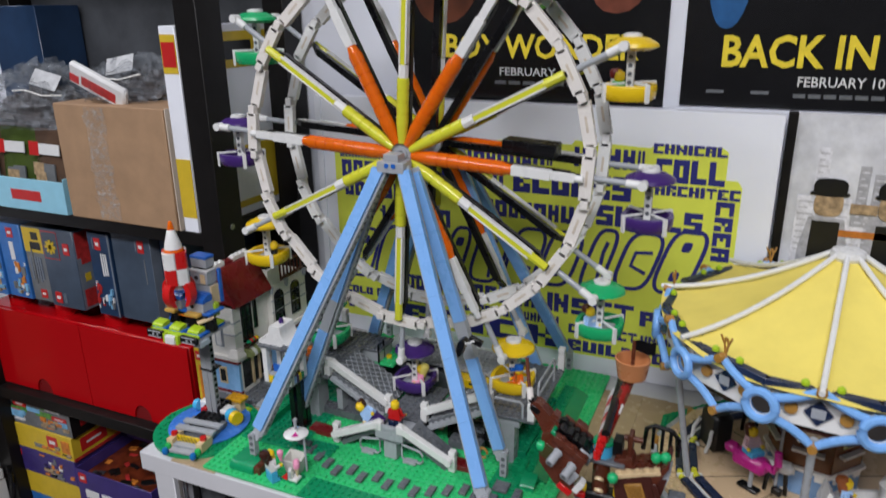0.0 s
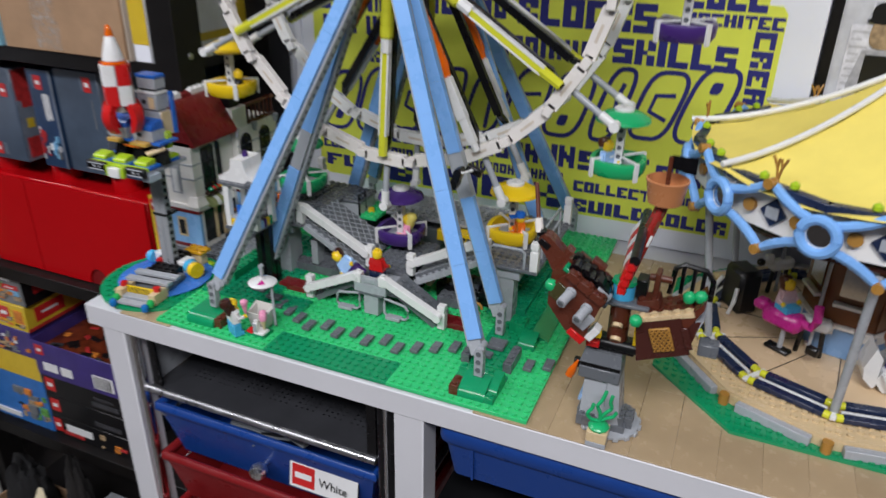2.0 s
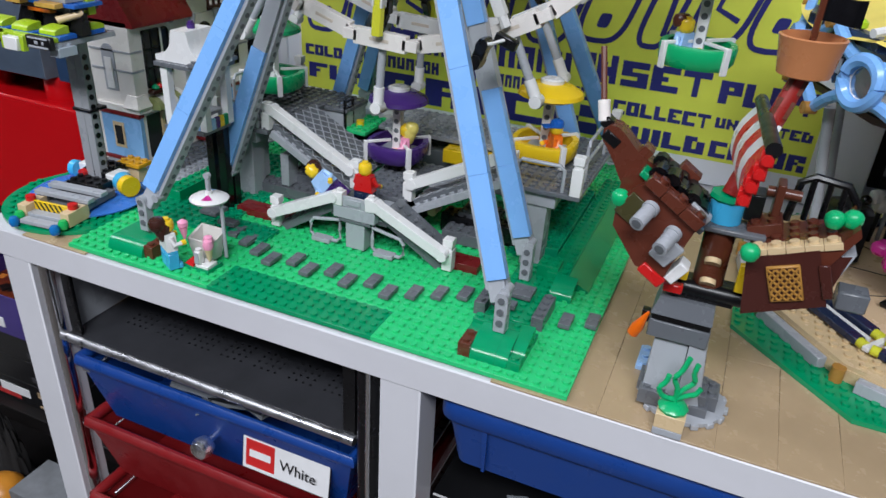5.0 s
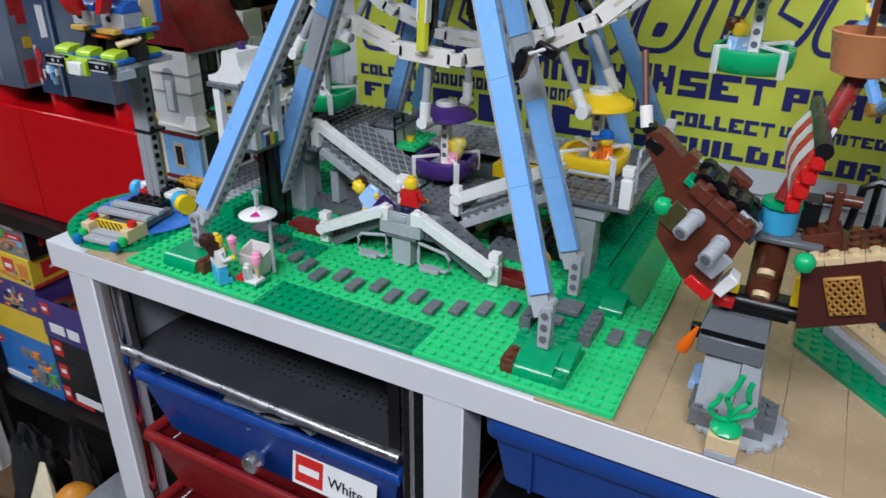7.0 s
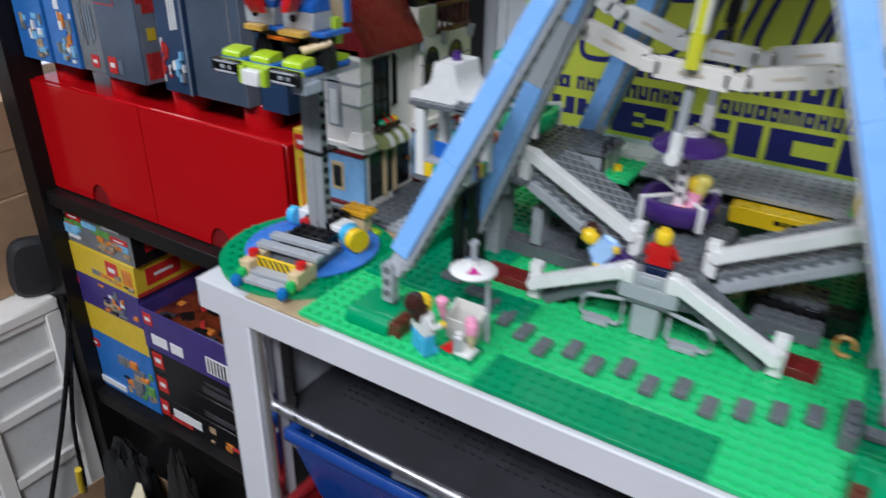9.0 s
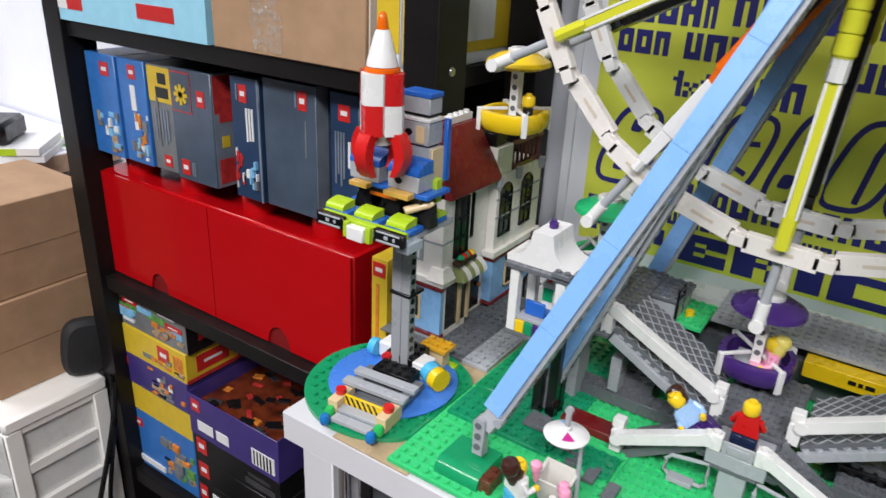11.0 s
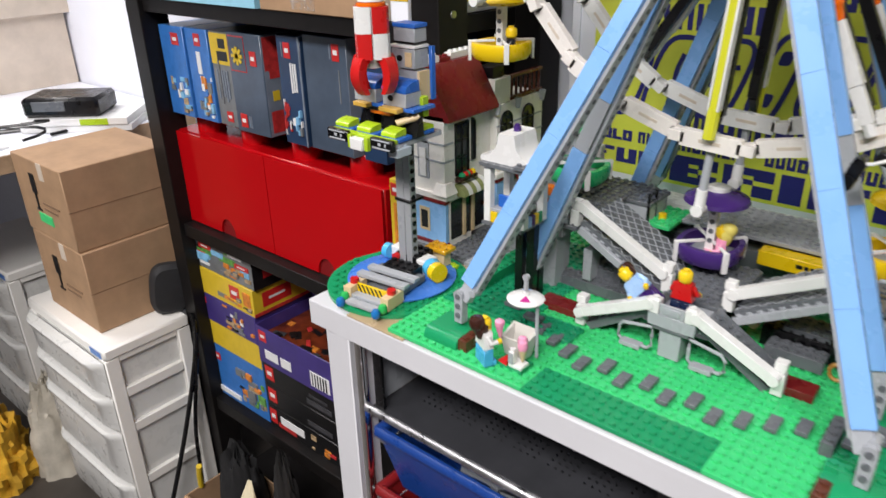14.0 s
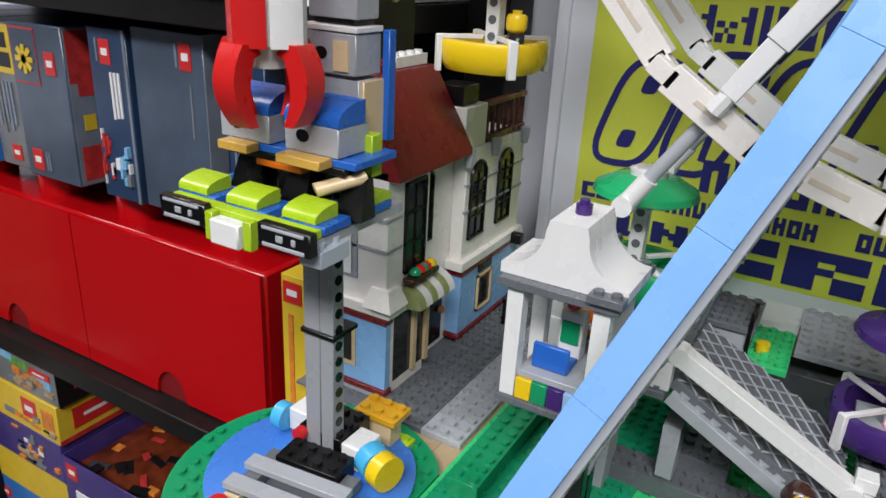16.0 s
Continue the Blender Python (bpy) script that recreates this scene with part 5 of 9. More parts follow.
CARDINK = matt("faint_carton_print", (0.20, 0.12, 0.07), 0.75, 0.1)
NEONGREEN = matt("bright_green_sticker", (0.05, 0.62, 0.20), 0.5, 0.05)
copy_thing(tw, pose(-1.425, 0.0550, 0.0))
for k, (z0, z1, dx) in enumerate(((0.4245, 0.5705, 0.0), (0.5710, 0.708, -0.006))):
    ob = thing("cardboard_box", pose(-0.9420 + dx, 0.0660, z0), "plain brown cardboard carton on the drawer tower", "cardboard box", "cartons on the tower")
    part("carton", Build().box(0, 0, 0, 0.183, 0.185, z1 - z0, 0.0015), CARD, ob)
    part("seam_tape", Build().box(0.100, -0.0006, z1 - z0 - 0.030, 0.118, 0.001, z1 - z0 - 0.001), CARD2, ob)
    if k:
        part("green_sticker", Build().box(0.064, -0.0016, 0.028, 0.112, 0.0, 0.044), NEONGREEN, ob)
    part("printed_mark", Build().box(0.060, -0.0013, 0.078, 0.078, 0.0, 0.112).box(0.066, -0.0013, 0.052, 0.072, 0.0, 0.0778).box(0.060, -0.0013, 0.048, 0.078, 0.0, 0.0515), INKBLACK, ob)
    part("printed_mark", Build().box(0.092, -0.0013, 0.064, 0.150, 0.0, 0.067).box(0.092, -0.0013, 0.054, 0.140, 0.0, 0.057), CARDINK, ob)
    part("lid_seam", Build().box(0.1829, 0.0, (z1 - z0) * 0.5 - 0.0004, 0.1836, 0.185, (z1 - z0) * 0.5 + 0.0004), CARDINK, ob)
pc_ = Build()
V, F, n = [], [], 20
for q, (f_, d_) in enumerate(((0.2, -0.016), (0.85, -0.014), (1.0, -0.006), (1.0, 0.006), (0.85, 0.014), (0.2, 0.016))):
    for i in range(n):
        a = 2 * math.pi * i / n
        cx_, cz_ = math.copysign(abs(math.cos(a)) ** 0.6, math.cos(a)), math.copysign(abs(math.sin(a)) ** 0.6, math.sin(a))
        V.append((0.034 * f_ * cx_, d_, 0.047 + 0.047 * f_ * cz_))
F = [(q * n + i, q * n + (i + 1) % n, (q + 1) * n + (i + 1) % n, (q + 1) * n + i) for q in range(5) for i in range(n)]
F += [tuple(range(n - 1, -1, -1)), tuple(range(5 * n, 6 * n))]
pc_.add(V, F, True)
solid("black_pouch", pc_, matt("black_fabric", (0.014, 0.014, 0.016), 0.7, 0.2, 60, 0.3), "black zipped fabric pouch leaning on the cartons", "pouch", pose(-0.7330, 0.1800, 0.4247, 0, 8, 74))
desk = thing("desk", pose(0, 0, 0), "white desk with a pale wooden edge, cluttered", "desk")
WOODEDGE = matt("pale_wood_edge", (0.40, 0.28, 0.18), 0.5, 0.2, 30)
part("desk_top", Build().box(-2.6, -0.40, 0.668, -0.962, 0.42, 0.700, 0.001), BOARDWHITE, desk)
part("edge_band", Build().box(-0.9618, -0.40, 0.668, -0.958, 0.42, 0.6985, 0.0005), WOODEDGE, desk)
for x, y in ((-1.02, 0.34), (-2.5, 0.34), (-2.5, -0.36)):
    part("leg", Build().box(x, y, 0, x + 0.04, y + 0.04, 0.668, 0.001), WHITEPAINT, desk)
carton("cardboard_box", -2.25, 0.05, 0.7002, -1.46, 0.42, 0.862, CARD2, "pale cardboard carton on the desk", (), "cardboard box", turn=0)
carton("cardboard_box", -2.28, 0.03, 0.8624, -1.44, 0.43, 1.10, CARD2, "pale carton with a white label sheet", (), "cardboard box")
solid("label_sheet", Build().box(-1.4396, 0.09, 0.91, -1.4390, 0.32, 1.03), INKWHITE, "white paper label sheet on a carton", "label")
ch = thing("black_charger", pose(-1.055, 0.225, 0.7255, 0, 0, 42), "black plastic charger lying on booklets", "charger")
part("body", Build().box(-0.07, -0.045, 0, 0.07, 0.045, 0.036, 0.006), BLACK, ch)
part("socket", Build().box(-0.05, -0.047, 0.012, 0.01, -0.040, 0.030, 0.001), DGREY, ch)
bk = thing("booklets", pose(-1.045, 0.235, 0.7003, 0, 0, 44), "stack of thin white and yellow booklets", "booklet")
part("booklet", Build().box(-0.09, -0.055, 0, 0.11, 0.055, 0.012, 0.0006), INKWHITE, bk)
part("booklet", Build().box(-0.085, -0.058, 0.0124, 0.105, 0.052, 0.0248, 0.0006), INKWHITE, bk)
part("yellow_print", Build().box(0.02, -0.0588, 0.013, 0.07, -0.0570, 0.0244), LIME, bk)
for q, (bx_, by_, bz_, rz_, ink_) in enumerate(((-1.06, 0.02, 0.7003, 8, INKWHITE), (-1.07, 0.03, 0.7046, -14, INKSKY), (-1.04, 0.36, 0.7003, 20, INKWHITE), (-1.10, -0.10, 0.7003, 4, INKGREY))):
    bkl = solid("booklet", Build().box(-0.075, -0.052, 0, 0.075, 0.052, 0.0034, 0.0004), ink_, "thin printed instruction booklet lying on the desk", "booklet", pose(bx_, by_, bz_, 0, 0, rz_), "booklets on the desk")
    for k_ in range(3):
        part("print", Build().box(-0.060 + 0.042 * k_, -0.040, 0.0034, -0.032 + 0.042 * k_, 0.020 - 0.01 * k_, 0.0037), (LIME, INKGREEN, INKYEL)[(k_ + q) % 3], bkl)
solid("cable", Build().tube([(-1.02 + 0.045 * math.cos(a), 0.10 + 0.05 * math.sin(1.3 * a), 0.713 + 0.0016 * i_) for i_, a in enumerate([q * 0.4 for q in range(18)])], 0.0026, 6), BLACK, "loose black cable lying over booklets", "cable")
solid("cable", Build().tube([(-1.06 + 0.05 * math.cos(a * 0.7), 0.16 + 0.06 * math.sin(a), 0.704) for a in [i * 0.35 for i in range(20)]], 0.003, 6), BLACK, "coiled thin black cable on the desk", "cable")

# hanging mains leads between tower and shelf
for cab, rad_, lab_ in (((( -0.690, 0.196, 0.430), (-0.688, 0.190, 0.370), (-0.686, 0.166, 0.290), (-0.685, 0.122, 0.170), (-0.688, 0.066, 0.040), (-0.700, 0.020, 0.006), (-0.780, -0.060, 0.005)), 0.0042, "black power cable hanging beside the drawers"), (((-0.686, 0.197, 0.420), (-0.684, 0.186, 0.350), (-0.683, 0.164, 0.250), (-0.683, 0.154, 0.180), (-0.683, 0.146, 0.060), (-0.672, 0.120, 0.006), (-0.600, 0.040, 0.005)), 0.0036, "thin black power cable hanging beside the drawers")):
    run_ = []
    for q in range(len(cab) - 1):
        p_, a_, b_, n_ = (Vector(cab[max(0, min(len(cab) - 1, q + o))]) for o in (-1, 0, 1, 2))
        for u in (0, 0.25, 0.5, 0.75):
            run_.append(tuple(0.5 * (2 * a_ + (b_ - p_) * u + (2 * p_ - 5 * a_ + 4 * b_ - n_) * u * u + (3 * a_ - p_ - 3 * b_ + n_) * u ** 3)))
    solid("power_cable", Build().tube(run_, rad_, 8), BLACK, lab_, "cable")
# clutter low down
YCLOTH = matt("mustard_cloth", (0.55, 0.30, 0.02), 0.8, 0.3, 25, 0.4)
BEIGE = matt("beige_canvas", (0.46, 0.42, 0.35), 0.8, 0.15, 30, 0.4)
heap("yellow_bag", -1.140, -0.055, 0.0, 0.105, 0.062, 0.150, YCLOTH, "crumpled mustard yellow cloth bag on the floor", 9, 0.34, True)
heap("canvas_roll", -1.052, 0.045, 0.0, 0.048, 0.060, 0.215, BEIGE, "rolled beige canvas roll on the floor", 10, 0.16, True)
bx_ = thing("cardboard_box", pose(-0.500, 0.1400, 0.0), "open brown cardboard carton on the floor full of soft toys", "cardboard box")
part("carton_wall", Build().box(-0.110, -0.060, 0, 0.140, -0.0575, 0.150), CARD, bx_)
part("carton_wall", Build().box(-0.110, 0.0525, 0, 0.140, 0.055, 0.150), CARD, bx_)
part("carton_wall", Build().box(-0.110, -0.0573, 0, -0.1075, 0.0523, 0.150), CARD, bx_)
part("carton_wall", Build().box(0.1375, -0.0573, 0, 0.140, 0.0523, 0.150), CARD, bx_)
part("carton_floor", Build().box(-0.1073, -0.0573, 0, 0.1373, 0.0523, 0.003), CARD, bx_)
fl_ = part("flap", Build().box(-0.108, -0.055, 0, 0.050, 0, 0.0025), CARD, bx_)
fl_.matrix_basis = pose(0, -0.0595, 0.151, 42, 0, 0)
heap("soft_toy", -0.540, 0.1500, 0.0035, 0.062, 0.044, 0.240, matt("black_plush", (0.006, 0.006, 0.007), 0.95, 0.2, 80, 0.5), "black soft plush toy with yellow edges in the carton", 13, 0.14, True)
heap("soft_toy", -0.430, 0.1640, 0.0035, 0.040, 0.024, 0.270, matt("black_plush_dull", (0.007, 0.006, 0.006), 0.95, 0.2, 80, 0.5), "second black soft plush toy in the carton", 33, 0.12, True)
solid("yellow_patch", Build().tube([(-0.608, 0.110, 0.150), (-0.603, 0.108, 0.180), (-0.594, 0.106, 0.205)], 0.005, 8), INKYEL, "yellow cloth edge of the plush toy", "patch")
solid("cream_card", Build().add([(-0.520, 0.104, 0.120), (-0.420, 0.096, 0.130), (-0.470, 0.122, 0.236), (-0.500, 0.122, 0.120), (-0.425, 0.112, 0.130), (-0.466, 0.126, 0.232)], [(0, 1, 2), (5, 4, 3), (0, 3, 4, 1), (1, 4, 5, 2), (2, 5, 3, 0)]), matt("cream_card", (0.74, 0.66, 0.46), 0.8, 0.08, 30, 0.2), "folded cream card sticking out of the carton", "card")
solid("orange_ball", Build().lathe([(0.0005, 0.0), (0.018, 0.006), (0.030, 0.020), (0.034, 0.036), (0.030, 0.052), (0.018, 0.066), (0.0005, 0.071)], 24, pose(-0.398, 0.1180, 0.150)), matt("amber_plastic", (0.50, 0.20, 0.02), 0.35, 0.15, 30), "round amber orange ball in the carton", "ball")
carton("toy_box", -0.352, 0.10, 0.0, -0.235, 0.165, 0.235, INKGREY, "grey toy carton with red logo squares on the floor", [(0.1, 0.55, 0.3, 0.8, LOGO), (0.1, 0.2, 0.3, 0.42, LOGO), (0.4, 0.55, 0.8, 0.75, INKWHITE)])


# ---- toy figures: one plain mesh each ----
def figure(m, head, hair, torso, legs, label, sit=False, cap=False, longhair=False, arms=40):
    b = Build()
    b.ink = 3
    if sit:
        b.box(-0.0078, -0.012, 0.0, -0.0002, 0.0035, 0.0058, 0.0004)
        b.box(0.0002, -0.012, 0.0, 0.0078, 0.0035, 0.0058, 0.0004)
        z = 0.0058
    else:
        for s in (-1, 1):
            b.box(min(0.0002 * s, 0.0078 * s), -0.0036, 0.0, max(0.0002 * s, 0.0078 * s), 0.0036, 0.0125, 0.0004)
            b.box(min(0.0002 * s, 0.0078 * s), -0.0062, 0.0, max(0.0002 * s, 0.0078 * s), -0.0036, 0.004, 0.0003)
        b.box(-0.0078, -0.0034, 0.0125, 0.0078, 0.0034, 0.0145, 0.0003)
        z = 0.0145
    b.ink = 2
    v = [(-0.0078, -0.0038, z), (0.0078, -0.0038, z), (0.0078, 0.0038, z), (-0.0078, 0.0038, z), (-0.0058, -0.0036, z + 0.0128), (0.0058, -0.0036, z + 0.0128), (0.0058, 0.0036, z + 0.0128), (-0.0058, 0.0036, z + 0.0128)]
    b.add(v, [(0, 3, 2, 1), (4, 5, 6, 7), (0, 1, 5, 4), (1, 2, 6, 5), (2, 3, 7, 6), (3, 0, 4, 7)])
    for s in (-1, 1):
        sh = Vector((0.0068 * s, 0, z + 0.0105))
        el = sh + Vector((0.0022 * s, -0.001, -0.0055))
        w = el + Vector((-0.0004 * s, -0.0052 * math.sin(math.radians(arms + 25)), -0.0050 * math.cos(math.radians(arms + 25))))
        b.ink = 2
        b.tube([tuple(sh), tuple(el), tuple(w)], 0.0019, 8)
        b.ink = 0
        b.cyl(tuple(w), tuple(w + (w - el).normalized() * 0.003), 0.0020, n=8)
    b.ink = 0
    hz = z + 0.0132
    b.lathe([(0.0030, hz - 0.0006), (0.0044, hz + 0.0006), (0.0051, hz + 0.0018), (0.0051, hz + 0.0068), (0.0042, hz + 0.0082), (0.0024, hz + 0.0084), (0.0024, hz + 0.0100)], 16)
    if hair:
        b.ink = 1
        if cap:
            b.lathe([(0.0054, hz + 0.0055), (0.0056, hz + 0.0075), (0.0048, hz + 0.0100), (0.0026, hz + 0.0112)], 16)
            b.box(-0.0042, -0.0112, hz + 0.0054, 0.0042, -0.003, hz + 0.0066, 0.0004)
        else:
            b.lathe([(0.0050, hz + 0.0030), (0.0060, hz + 0.0050), (0.0060, hz + 0.0085), (0.0046, hz + 0.0108), (0.0018, hz + 0.0116)], 14, pose(0, 0.0010, 0, -8, 0, 0))
            if longhair:
                b.lathe([(0.0030, hz - 0.0065), (0.0056, hz - 0.0010), (0.0062, hz + 0.0045), (0.0044, hz + 0.0080)], 14, pose(0, 0.0026, 0))
    return solid("toy_figure", b, [head, hair or head, torso, legs], label, "toy figure", m)


# stepping tiles of the path: first stud cell across and back
STEP = ((12, 8), (14, 7), (16, 6), (18, 5), (20, 6), (22, 5), (24, 6), (26, 5), (28, 6), (30, 5), (32, 6), (34, 7), (36, 8), (45, 8), (47, 9))
tile = None
for i, (sx, sy) in enumerate(STEP):
    x, y = sx * STUD, sy * STUD
    b = Build().box(0.0001, 0.0001, 0, 0.0079, 0.0159, 0.0032, 0.0002)
    if tile is None:
        tile = part("path_tile", b, DGREY, ferris, "dark grey smooth path tile")
        tile.location = (x, y, BASE + 0.0019)
    else:
        share(tile, pose(x, y, BASE + 0.0019))


def piece(name, nx, ny, h, mat, x, y, z, parent, studs=True, label="", m=None):
    ob = part(name, Build().brick(0, 0, 0, nx, ny, h, None, studs), mat, parent, label)
    ob.matrix_basis = m if m is not None else pose(x, y, z)
    return ob


def slope(name, w, d, h0, h1, mat, m, parent):
    """A sloped brick: w along x, d along y, front height h0, back height h1."""
    b = Build()
    b.add([(0, 0, 0), (w, 0, 0), (w, d, 0), (0, d, 0), (0, 0, h0), (w, 0, h0), (w, d, h1), (0, d, h1)], [(0, 3, 2, 1), (4, 5, 6, 7), (0, 1, 5, 4), (1, 2, 6, 5), (2, 3, 7, 6), (3, 0, 4, 7)])
    ob = part(name, b, mat, parent)
    ob.matrix_basis = m
    return ob


def curved(name, w, d, h, mat, m, parent, up=True):
    """A curved slope, w along x, falling towards -y."""
    n = 10
    poly = [(d, 0)] + [(d - d * math.cos(math.pi / 2 * i / n), 0.0016 + (h - 0.0016) * math.sin(math.pi / 2 * i / n)) for i in range(n, -1, -1)] + [(0, 0)]
    b = Build()
    mm = Matrix(((0, 0, 1, 0), (1, 0, 0, 0), (0, 1, 0, 0), (0, 0, 0, 1)))
    b.prism(poly, 0, w, mm)
    ob = part(name, b, mat, parent)
    ob.matrix_basis = m
    return ob


Z0 = BASE + 0.0002
# mound under the front legs, cells counted from the corner of the base
def at(cx, cy, z=Z0, rz=0):
    return pose(cx * STUD, cy * STUD, z, 0, 0, rz)


piece("mud_brick", 1, 2, BRICK, BROWN, 0.312, 0.008, Z0, ferris)
curved("mound_slope", 0.0159, 0.0239, 0.0126, DGREEN2, at(40, 1), ferris)
curved("mound_slope", 0.0079, 0.0239, 0.0126, DGREEN2, at(42, 1), ferris)
piece("mound_brick", 1, 1, PLATE * 2, DGREEN2, 0.344, 0.008, Z0, ferris)
curved("mound_slope", 0.0079, 0.0239, 0.0135, DGREEN2, at(43, 2), ferris)
piece("mound_brick", 4, 1, BRICK + PLATE, DGREEN2, 0.312, 0.0322, Z0, ferris)
piece("mound_plate", 2, 2, BRICK, DGREEN2, 0.312, 0.0242, Z0, ferris, False)
piece("mound_brick", 5, 1, PLATE, DGREEN, 0.312, 0.0404, Z0, ferris)
piece("mound_plate", 4, 3, BRICK, DGREEN2, 0.032, 0.016, Z0, ferris, False, "green smooth mound")
curved("mound_slope", 0.0319, 0.0079, 0.0096, DGREEN2, at(4, 1), ferris)
piece("mud_brick", 1, 2, BRICK, BROWN, 0.0642, 0.010, Z0, ferris)
piece("rock_brick", 1, 4, BRICK, DGREY, 0.344, 0.056, Z0, ferris)
piece("rock_brick", 1, 4, BRICK, DGREY, 0.304, 0.056, Z0, ferris)
# garden at the sides of the base
piece("garden_plate", 4, 11, PLATE, DGREEN2, 0.3122, 0.0562, Z0, ferris)
piece("rock_tile", 2, 2, PLATE, DGREY, 0.320, 0.080, Z0 + PLATE + 0.0018, ferris, False)
piece("rock_tile", 2, 1, PLATE, DGREY, 0.3140, 0.0642, Z0 + PLATE + 0.0018, ferris, False)
piece("garden_brick", 2, 2, BRICK, DGREEN2, 0.328, 0.1204, Z0 + PLATE, ferris)
piece("garden_brick", 6, 16, PLATE, DGREEN, 0.296, 0.1462, Z0, ferris)
piece("garden_brick", 4, 16, BRICK, DGREEN, 0.304, 0.1484, Z0 + PLATE, ferris)
for k in range(5):
    piece("hedge_brick", 2, 5, BRICK, DGREEN2, 0.3362, 0.1180 + 0.040 * k, Z0, ferris)
    slope("hedge_slope", 0.0398, 0.0158, 0.0016, 0.0096, DGREEN2, pose(0.3682, 0.1180 + 0.040 * k, Z0, 0, 0, 90), ferris)
curved("hedge_slope", 0.0159, 0.0190, 0.0110, DGREEN2, pose(0.3442, 0.0985, Z0), ferris)
piece("garden_plate", 10, 20, PLATE, DGREEN, 0.004, 0.064, Z0, ferris)
piece("hedge_brick", 2, 14, BRICK, DGREEN2, 0.010, 0.092, Z0 + PLATE, ferris)
for x0, y0, nx in ((0.074, 0.1040, 6), (0.256, 0.104, 4)):
    piece("soil_brick", nx, 2, PLATE * 2, DRED, x0, y0, Z0, ferris, False, "dark red-brown soil brick")
piece("dark_tile", 2, 2, PLATE, DGREY, 0.0560, 0.0800, Z0 + PLATE + 0.0018, ferris, False)
piece("dark_tile", 2, 1, PLATE, DGREY, 0.0800, 0.0720, Z0 + PLATE + 0.0018, ferris, False)
piece("bed_plate", 6, 3, PLATE, DGREEN, 0.078, 0.066, Z0, ferris)

# boarding station
st = thing("boarding_station", pose(0, 0.0072, 0), "grey toy boarding station with stairs, ramps and white railings", "station")


def rail(x0, z0, x1, z1, y, parent, r=0.0042):
    """A white handrail beam between two posts."""
    b = Build()
    beam(b, (x0, y, z0), (x1, y, z1), 0.0078, 0.0078, (0, 0), (0, 1, 0))
    b.cyl((x0, y - 0.0043, z0), (x0, y + 0.0043, z0), r, n=12)
    b.cyl((x1, y - 0.0043, z1), (x1, y + 0.0043, z1), r, n=12)
    return part("handrail", b, WHITE, parent)


def post(x, y, z0, z1, parent):
    b = Build()
    b.box(x - 0.0039, y - 0.0039, z0, x + 0.0039, y + 0.0039, z1 - 0.0085, 0.0003)
    b.box(x - 0.0030, y - 0.0030, z1 - 0.0085, x + 0.0030, y + 0.0030, z1 - 0.0060, 0.0002)
    b.box(x - 0.0039, y - 0.0039, z1 - 0.0060, x + 0.0039, y + 0.0039, z1, 0.0003)
    return part("rail_post", b, WHITE, parent)


def ramp_plate(x0, z0, x1, z1, y0, y1, mat, parent, th=0.0064, lattice=False):
    a, e = Vector((x0, 0, z0)), Vector((x1, 0, z1))
    d = (e - a).normalized()
    if x1 < x0:
        a, e, d = e, a, -d
    ln = (e - a).length
    yv = Vector((0, 1, 0))
    zz = d.cross(yv)
    m = Matrix.Translation(a) @ Matrix((d, yv, zz)).transposed().to_4x4()
    b = Build().box(0, y0, -th, ln, y1, 0, 0.0003, m)
    n = int(ln / STUD)
    if not lattice:
        b.studs(0.001, y0, n, max(1, int((y1 - y0) / STUD + 0.01)), 0.0, m)
    ob = part("ramp", b, mat, parent)
    if lattice:
        g = Build()
        for s in (-1, 1):
            k = -(y1 - y0)
            while k < ln:
                p0, p1 = Vector((k, y0 if s > 0 else y1, 0.0005)), Vector((k + (y1 - y0), y1 if s > 0 else y0, 0.0005))
                t0, t1 = max(0, -p0.x / (p1.x - p0.x)), min(1, (ln - p0.x) / (p1.x - p0.x))
                if t1 > t0:
                    q0, q1 = p0.lerp(p1, t0), p0.lerp(p1, t1)
                    g.cyl(tuple(m @ q0), tuple(m @ q1), 0.0005, n=5)
                k += 0.0105
        part("lattice", g, LGREY, ob)
    return ob


